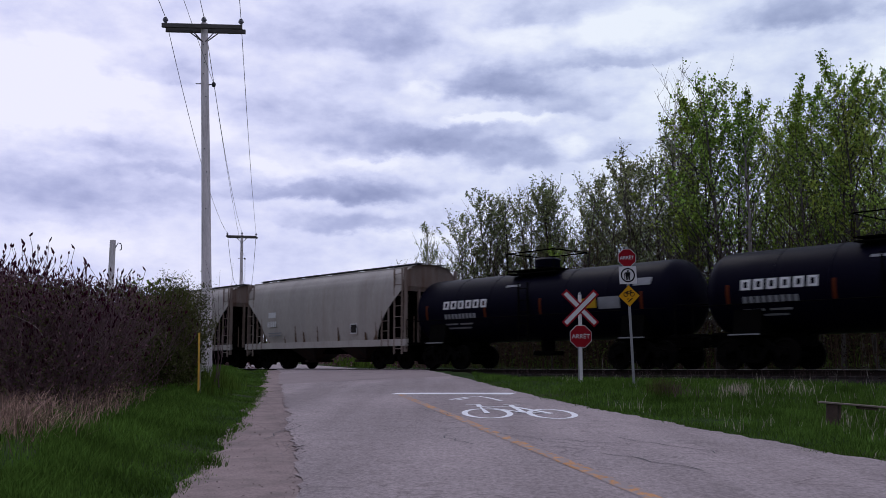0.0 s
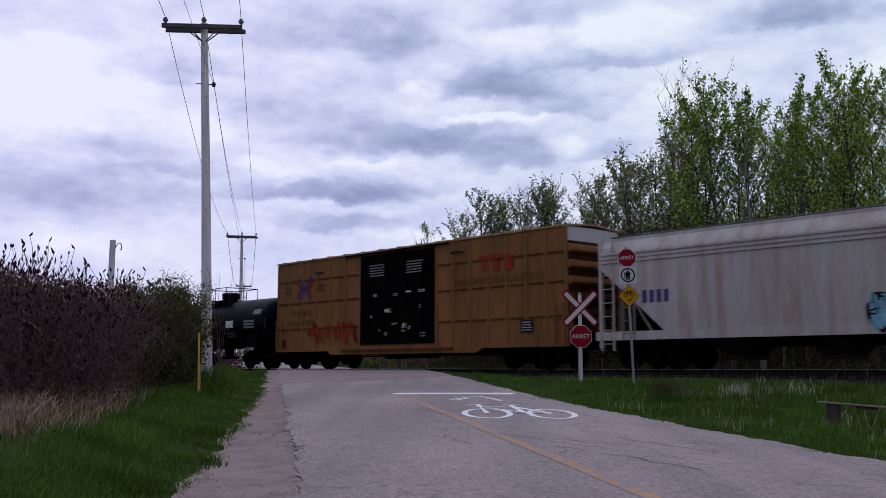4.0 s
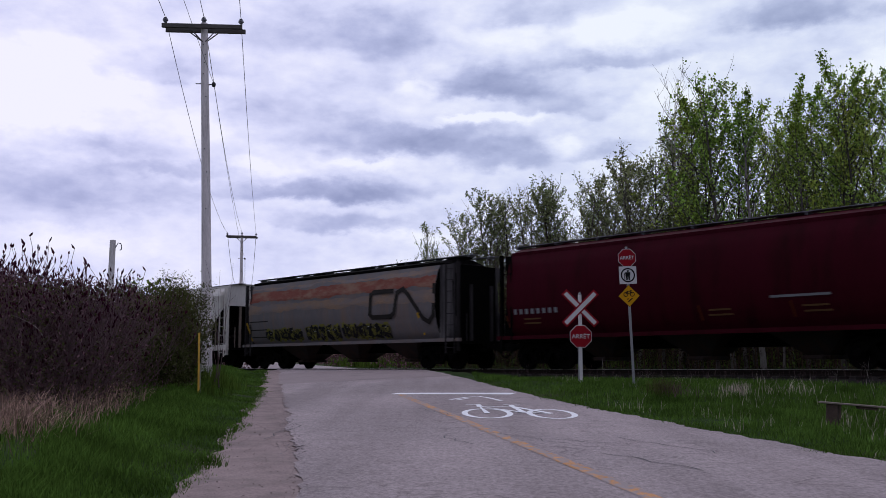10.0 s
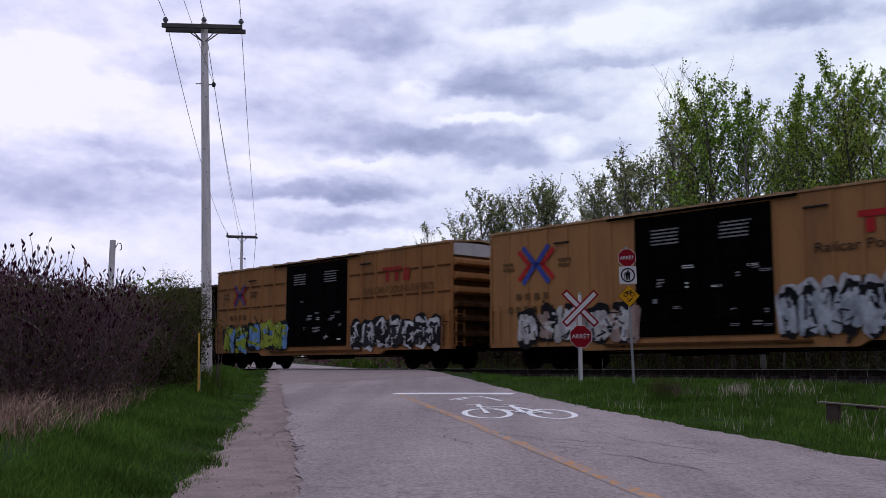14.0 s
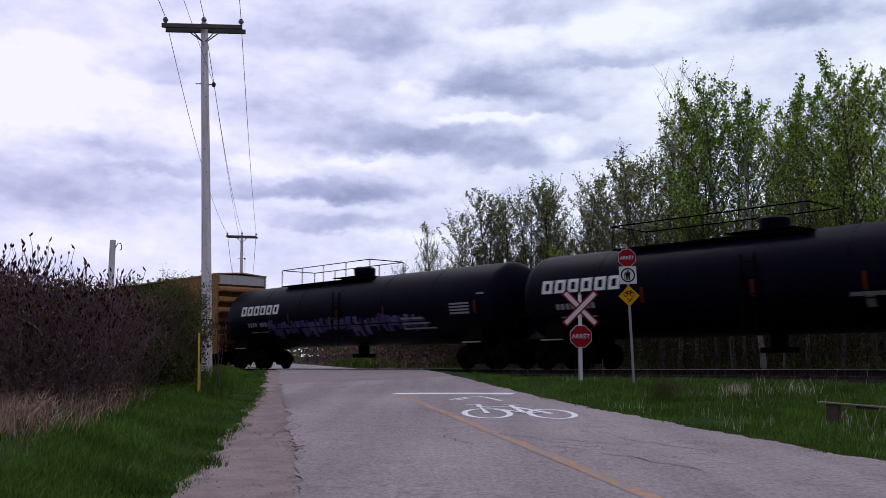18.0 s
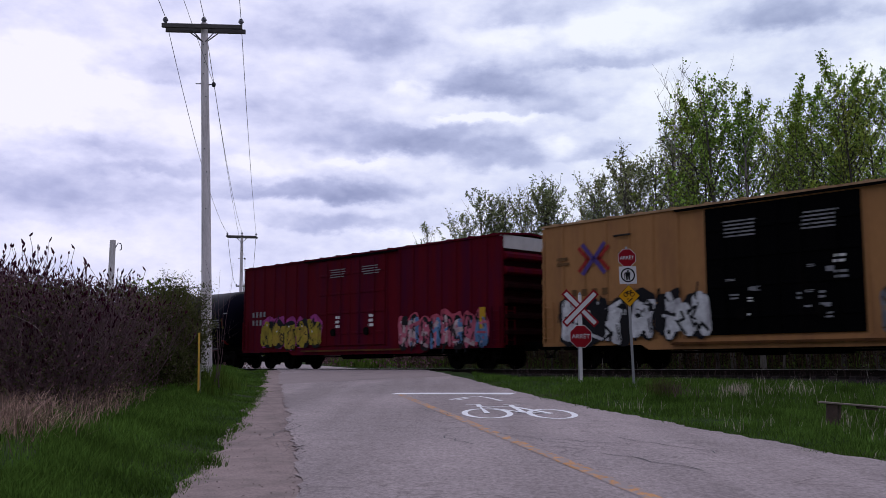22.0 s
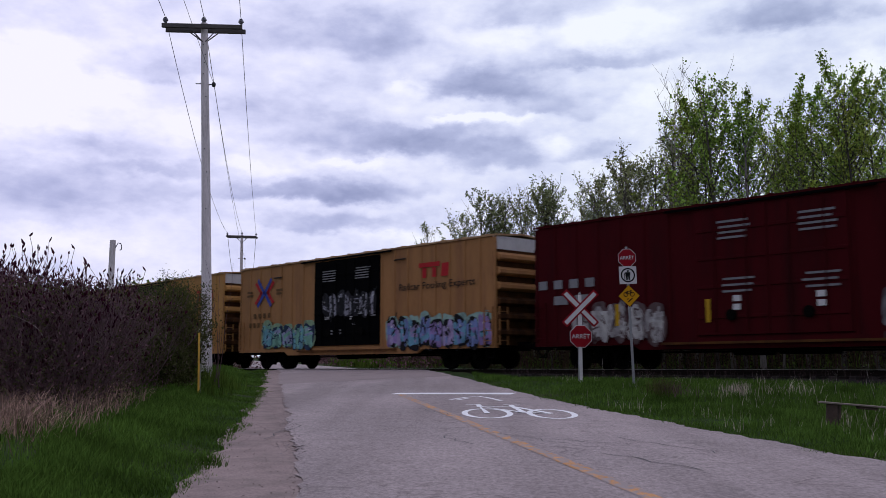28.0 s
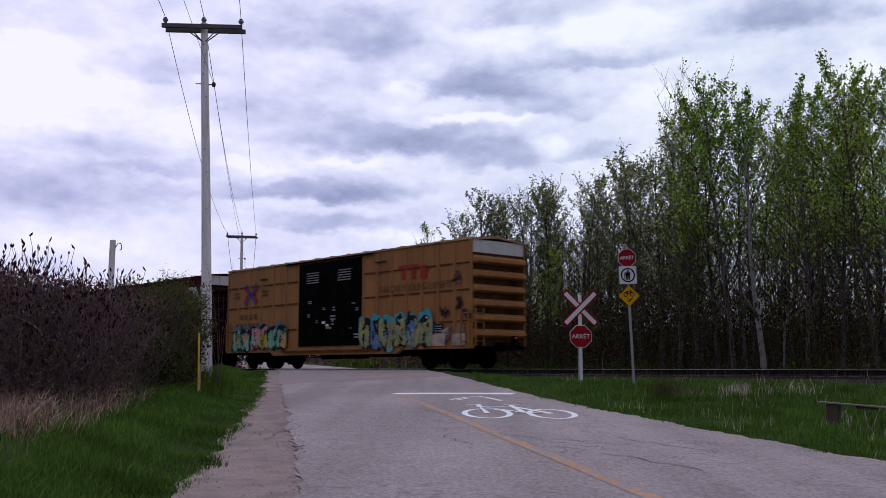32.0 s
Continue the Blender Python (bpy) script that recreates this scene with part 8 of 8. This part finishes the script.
def build_grass():
    rng = random.Random(21)

    def field(n, test, xr, yr, bias=1.0):
        out = []
        while len(out) < n:
            y = yr[0] + (yr[1] - yr[0]) * rng.random() ** bias
            x = xr[0] + (xr[1] - xr[0]) * rng.random()
            k = test(x, y)
            if k:
                out.append((x, y, ground_z(x, y) - 0.02, k))
        return out

    def left(x, y):
        o = x - road_x(y)
        if o > edge_left(y) + 0.06 + 0.20 * noise.noise(Vector((y * 0.8, 3, 0))) + 0.22 * noise.noise(Vector((x * 1.5, y * 2.6, 6))) or o < -11 or q_of(x, y) > 26.0:
            return 0
        if o < -5.3 + 0.5 * noise.noise(Vector((x * 1.1, y * 1.1, 2))) and y > 8.5 + 2.0 * noise.noise(Vector((x * 0.7, y * 0.7, 2))) and rng.random() < 0.85:
            return 0
        return 0.40 + 0.45 * smooth01(3.8, 5.2, -o) + 0.3 * noise.noise(Vector((x * 0.8, y * 0.8, 1)))

    def right(x, y):
        o = x - road_x(y)
        if o < edge_right(y) - 0.10 + 0.16 * noise.noise(Vector((y * 1.3, 9, 0))) + 0.22 * noise.noise(Vector((x * 2.0, y * 2.4, 8))) or q_of(x, y) > 24.1:
            return 0
        return 0.40 + 0.35 * smooth01(3.4, 5.5, o) + 0.3 * noise.noise(Vector((x * 0.8, y * 0.8, 1)))

    def beyond(x, y):
        o = x - road_x(y)
        q = q_of(x, y)
        if abs(o) < 3.9 or q < 31.5 or q > 60 or (o > 5 and rng.random() < 0.9) or q < 38:
            return 0
        return 1.0

    pts = field(150000, left, (-13, 0.5), (5, 46), 1.7) + field(190000, right, (1, 22), (7, 42), 1.3)
    o = new("verge_grass", blades("verge_grass", pts, 0.07, 0.26, 0.014, 22, "grass", 0.9))
    tagged(o, "lush green spring grass on the road verges", "grass", kind="stuff")
    pts = field(9000, beyond, (-40, 24), (36, 75), 1.0)
    o = new("far_grass", blades("far_grass", pts, 0.25, 0.75, 0.05, 23, "grass"))
    tagged(o, "rough green grass beyond the track", "grass", kind="stuff")

    def dry(x, y):
        o = x - road_x(y)
        if o < -5.2 - 0.8 * rng.random() and o > -13 and y > 8.5 + 3 * rng.random():
            return 0.5 + 0.6 * rng.random() if noise.noise(Vector((x * 1.5, y * 1.2, 5))) + 0.6 * noise.noise(Vector((x * 4, y * 3, 5))) > -0.12 else 0
        return 0

    def dry_right(x, y):
        o = x - road_x(y)
        if o > 3.6 and q_of(x, y) < 24.3:
            return 1.0 if noise.noise(Vector((x * 0.7, y * 0.7, 7))) > 0.05 + 0.25 * rng.random() else 0
        return 0

    pts = field(21000, dry, (-15, -2), (9.0, 18.0), 1.0)
    o = new("dry_grass", blades("dry_grass", pts, 0.12, 0.46, 0.011, 24, "drygrass", 1.7))
    tagged(o, "bleached dry grass among the green", "dry grass", kind="stuff")
    pts = field(900, dry_right, (3, 22), (11, 36), 1.0)
    o = new("dry_grass", blades("dry_grass", pts, 0.10, 0.34, 0.008, 28, "palegrass", 0.7))
    tagged(o, "thin bleached grass blades in the green verge", "dry grass", kind="stuff")
    # pale tufts and a brown bramble by the track
    for px, py, n, mt, hgt, lab in ((1300, 707, 117, "palegrass", 0.32, "pale bleached grass tuft"), (1405, 690, 54, "palegrass", 0.35, "pale bleached grass tuft"), (1350, 700, 31, "palegrass", 0.3, "pale bleached grass tuft"), (1500, 760, 40, "palegrass", 0.3, "pale bleached grass tuft"), (1165, 705, 260, "willow_leaf", 0.46, "dull brown-green bramble tuft"), (1185, 712, 160, "brushleaf", 0.36, "dark brown bramble tuft")):
        y = 22.5 if py < 715 else 16.0
        x = at_column(px, y)
        z0 = ground_z(x, y)
        tuft = [(x + rng.gauss(0, 0.16), y + rng.gauss(0, 0.3), z0 - 0.02, 1.0) for _ in range(n)]
        o = new("grass_tuft", blades("grass_tuft", tuft, hgt * 0.5, hgt * 1.2, 0.012, px, mt, 0.9))
        tagged(o, lab + " in the green verge", "grass tuft", "verge tufts", "stuff")
    for x, y, n, hgt in ((-6.75, 28.2, 420, 0.62), (-6.2, 27.6, 260, 0.5), (-7.3, 27.6, 260, 0.55), (-5.5, 22.4, 160, 0.32)):
        tuft = [(x + rng.gauss(0, 0.28), y + rng.gauss(0, 0.3), ground_z(x, y) - 0.02, 1.0) for _ in range(n)]
        o = new("grass_tuft", blades("grass_tuft", tuft, hgt * 0.5, hgt * 1.15, 0.022, n, "grass", 0.5))
        tagged(o, "tall green weeds at the foot of the utility pole", "grass tuft", "verge tufts", "stuff")
    # tall single stalks by the track
    pts = []
    for i in range(60):
        y = rng.uniform(17, 30)
        x = rng.uniform(4, 17)
        if 20.0 < q_of(x, y) < 24.5 and x - road_x(y) > 5:
            pts.append((x, y, ground_z(x, y)))
    o = new("weed_stalks", stems("weed_stalks", pts, 0.3, 1.0, 0.14, 0.005, 25, "pale_twig", 3))
    tagged(o, "tall dry weed stalks beside the track", "weeds", kind="stuff")
    pts = []
    while len(pts) < 420:
        y = rng.uniform(14, 36)
        x = rng.uniform(2, 20)
        if 23.0 < q_of(x, y) < 24.9 and x - road_x(y) > 4.2:
            pts.append((x, y, ground_z(x, y)))
    o = new("dead_stalks", stems("dead_stalks", pts, 0.15, 0.6, 0.2, 0.005, 26, "brush", 4))
    tagged(o, "short dead brown stalks along the ballast", "weeds", kind="stuff")


# ---------- the cloud cover ----------
def build_clouds():
    """A far curved sheet of cloud; its map runs in degrees of azimuth and elevation."""
    R = 2400.0
    s = Shape()
    az, el = list(range(-50, 51, 5)), list(range(-2, 47, 4))
    vs = [(R * math.cos(radians(e)) * math.sin(radians(a)), R * math.cos(radians(e)) * math.cos(radians(a)), R * math.sin(radians(e))) for e in el for a in az]
    w = len(az)
    fs = [(j * w + i, (j + 1) * w + i, (j + 1) * w + i + 1, j * w + i + 1) for j in range(len(el) - 1) for i in range(w - 1)]
    m = bpy.data.materials.new("cloud_cover")
    m.use_nodes = True
    t = m.node_tree
    t.nodes.clear()
    MAT["cloud_cover"] = m
    s.faces(vs, fs)
    o = s.ob("cloud_backdrop", "cloud_cover", smooth=True)
    tagged(o, "overcast sky of white and lavender-grey clouds", "sky", kind="structure")
    uv = o.data.uv_layers.new(name="UVMap")
    idx = np.empty(len(o.data.loops), dtype=np.int32)
    o.data.loops.foreach_get("vertex_index", idx)
    uvs = np.array([(a, e) for e in el for a in az], dtype=np.float32)[idx]
    uv.data.foreach_set("uv", uvs.ravel())
    tc = t.nodes.new("ShaderNodeUVMap")
    tc.uv_map = "UVMap"

    def noise_node(scale, detail, stretch, rough=0.55):
        mp = t.nodes.new("ShaderNodeMapping")
        mp.inputs["Scale"].default_value = stretch
        n = t.nodes.new("ShaderNodeTexNoise")
        n.inputs["Scale"].default_value = scale
        n.inputs["Detail"].default_value = detail
        n.inputs["Roughness"].default_value = rough
        link(t, tc.outputs["UV"], mp.inputs["Vector"])
        link(t, mp.outputs["Vector"], n.inputs["Vector"])
        return n

    # ragged rims: the map is pushed about at two sizes
    here = tc.outputs["UV"]
    for warp, reach in ((noise_node(0.34, 2, (0.8, 1.2, 1)), (3.4, 1.7, 0)), (noise_node(1.0, 4, (0.7, 1.25, 1), 0.6), (1.9, 1.1, 0))):
        sub = t.nodes.new("ShaderNodeVectorMath")
        sub.operation = "SUBTRACT"
        sub.inputs[1].default_value = (0.5, 0.5, 0.5)
        link(t, warp.outputs["Color"], sub.inputs[0])
        pos = t.nodes.new("ShaderNodeVectorMath")
        pos.operation = "MULTIPLY_ADD"
        pos.inputs[1].default_value = reach
        link(t, sub.outputs[0], pos.inputs[0])
        link(t, here, pos.inputs[2])
        here = pos.outputs[0]
    total = None
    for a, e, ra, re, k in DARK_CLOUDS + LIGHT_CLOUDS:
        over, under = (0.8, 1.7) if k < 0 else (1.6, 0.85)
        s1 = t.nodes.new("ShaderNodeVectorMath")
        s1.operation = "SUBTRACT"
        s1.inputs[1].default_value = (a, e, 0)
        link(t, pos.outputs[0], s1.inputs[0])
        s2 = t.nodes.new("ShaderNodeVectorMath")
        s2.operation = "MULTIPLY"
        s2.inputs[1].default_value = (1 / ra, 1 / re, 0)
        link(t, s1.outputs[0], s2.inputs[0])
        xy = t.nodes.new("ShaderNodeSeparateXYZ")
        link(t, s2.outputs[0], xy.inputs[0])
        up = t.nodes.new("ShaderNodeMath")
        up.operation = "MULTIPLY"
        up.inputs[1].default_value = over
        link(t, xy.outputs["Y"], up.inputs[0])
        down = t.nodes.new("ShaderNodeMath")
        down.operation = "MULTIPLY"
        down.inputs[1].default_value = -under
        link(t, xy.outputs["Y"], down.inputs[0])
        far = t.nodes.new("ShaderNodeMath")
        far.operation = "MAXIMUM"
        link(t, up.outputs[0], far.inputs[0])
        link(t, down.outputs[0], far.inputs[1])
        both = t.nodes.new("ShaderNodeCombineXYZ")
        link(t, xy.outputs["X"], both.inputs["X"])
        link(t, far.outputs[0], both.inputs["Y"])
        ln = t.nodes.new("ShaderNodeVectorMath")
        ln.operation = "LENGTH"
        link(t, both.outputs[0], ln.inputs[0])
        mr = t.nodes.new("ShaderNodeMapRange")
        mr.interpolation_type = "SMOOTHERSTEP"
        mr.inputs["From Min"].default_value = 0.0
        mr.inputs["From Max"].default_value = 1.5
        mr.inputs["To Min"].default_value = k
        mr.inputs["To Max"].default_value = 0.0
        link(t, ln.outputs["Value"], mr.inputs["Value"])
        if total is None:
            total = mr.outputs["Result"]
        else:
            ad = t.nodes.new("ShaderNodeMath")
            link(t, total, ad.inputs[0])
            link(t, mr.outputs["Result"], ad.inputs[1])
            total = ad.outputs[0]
    for n, amp in ((noise_node(0.16, 4, (0.7, 1.4, 1), 0.5), 0.44), (noise_node(0.42, 5, (0.7, 1.5, 1), 0.55), 0.46), (noise_node(1.1, 4, (0.8, 1.3, 1), 0.55), 0.18)):
        ma = t.nodes.new("ShaderNodeMath")
        ma.operation = "MULTIPLY_ADD"
        ma.inputs[1].default_value = amp
        link(t, n.outputs["Fac"], ma.inputs[0])
        link(t, total, ma.inputs[2])
        total = ma.outputs[0]
    ramp = t.nodes.new("ShaderNodeValToRGB")
    els = ramp.color_ramp.elements
    els[0].position, els[0].color = 0.06, (0.31, 0.345, 0.54, 1)
    els[1].position, els[1].color = 0.70, (0.91, 0.915, 1.0, 1)
    for p, c in ((0.27, (0.47, 0.505, 0.72, 1)), (0.47, (0.69, 0.715, 0.91, 1))):
        q = els.new(p)
        q.color = c
    link(t, total, ramp.inputs["Fac"])
    # lavender to one side, clearer and cooler to the other
    part_uv = t.nodes.new("ShaderNodeSeparateXYZ")
    link(t, tc.outputs["UV"], part_uv.inputs[0])
    across = t.nodes.new("ShaderNodeMapRange")
    across.interpolation_type = "SMOOTHSTEP"
    across.inputs["From Min"].default_value, across.inputs["From Max"].default_value = -20.0, 18.0
    link(t, part_uv.outputs["X"], across.inputs["Value"])
    hue = t.nodes.new("ShaderNodeMix")
    hue.data_type = "RGBA"
    hue.inputs[6].default_value = (1.0, 0.984, 1.02, 1)
    hue.inputs[7].default_value = (0.955, 1.01, 0.975, 1)
    link(t, across.outputs["Result"], hue.inputs[0])
    tinted = t.nodes.new("ShaderNodeMix")
    tinted.data_type, tinted.blend_type = "RGBA", "MULTIPLY"
    tinted.inputs[0].default_value = 1.0
    link(t, ramp.outputs["Color"], tinted.inputs[6])
    link(t, hue.outputs[2], tinted.inputs[7])
    em = t.nodes.new("ShaderNodeEmission")
    link(t, tinted.outputs[2], em.inputs["Color"])
    em.inputs["Strength"].default_value = 1.0
    out = t.nodes.new("ShaderNodeOutputMaterial")
    link(t, em.outputs[0], out.inputs["Surface"])
    return o


build_ground()
build_road()
build_loose_gravel()
build_track()
build_signs()
build_poles()
build_bench()
build_boxcars()
build_hoppers()
build_tanks()
build_trees()
build_thicket()
build_shrubs()
build_grass()
clouds = build_clouds()

# ---------- what moves ----------
SPEED_T, SPEED_V = [0, 2, 8, 13.5, 20, 24, 28, 32], [8.98, 9.08, 9.40, 9.60, 9.86, 10.06, 10.32, 10.62]


def travelled(t):
    """Metres that the train has gone since 20 s."""
    n = 400
    g = np.linspace(20.0, t, n)
    v = np.interp(g, SPEED_T, SPEED_V)
    return float(np.sum((v[1:] + v[:-1]) / 2 * np.diff(g)))


def motions():
    times = [float(t) for t in range(0, 33)]
    gone = [travelled(t) for t in times]
    for car, center in CARS:
        walk(car, [(t, pose(*track_place(center + a, TRACK_Q), 0, 0, TRACK_TURN)) for t, a in zip(times, gone)])
    walk(clouds, [(0.0, pose(0, 0, 0, 0, 0, -0.55)), (16.0, pose(0, 0, 0, 0, 0, 0.0)), (32.0, pose(0, 0, 0, 0, 0, 0.55))])
    ticks = [k / 15 for k in range(481)]
    turn = [math.degrees(travelled(t) / 0.457) for t in ticks]
    for w, x in WHEELSETS:
        walk(w, [(t, pose(x, 0, 0.457, 0, a % 360.0, 0)) for t, a in zip(ticks, turn)])


motions()
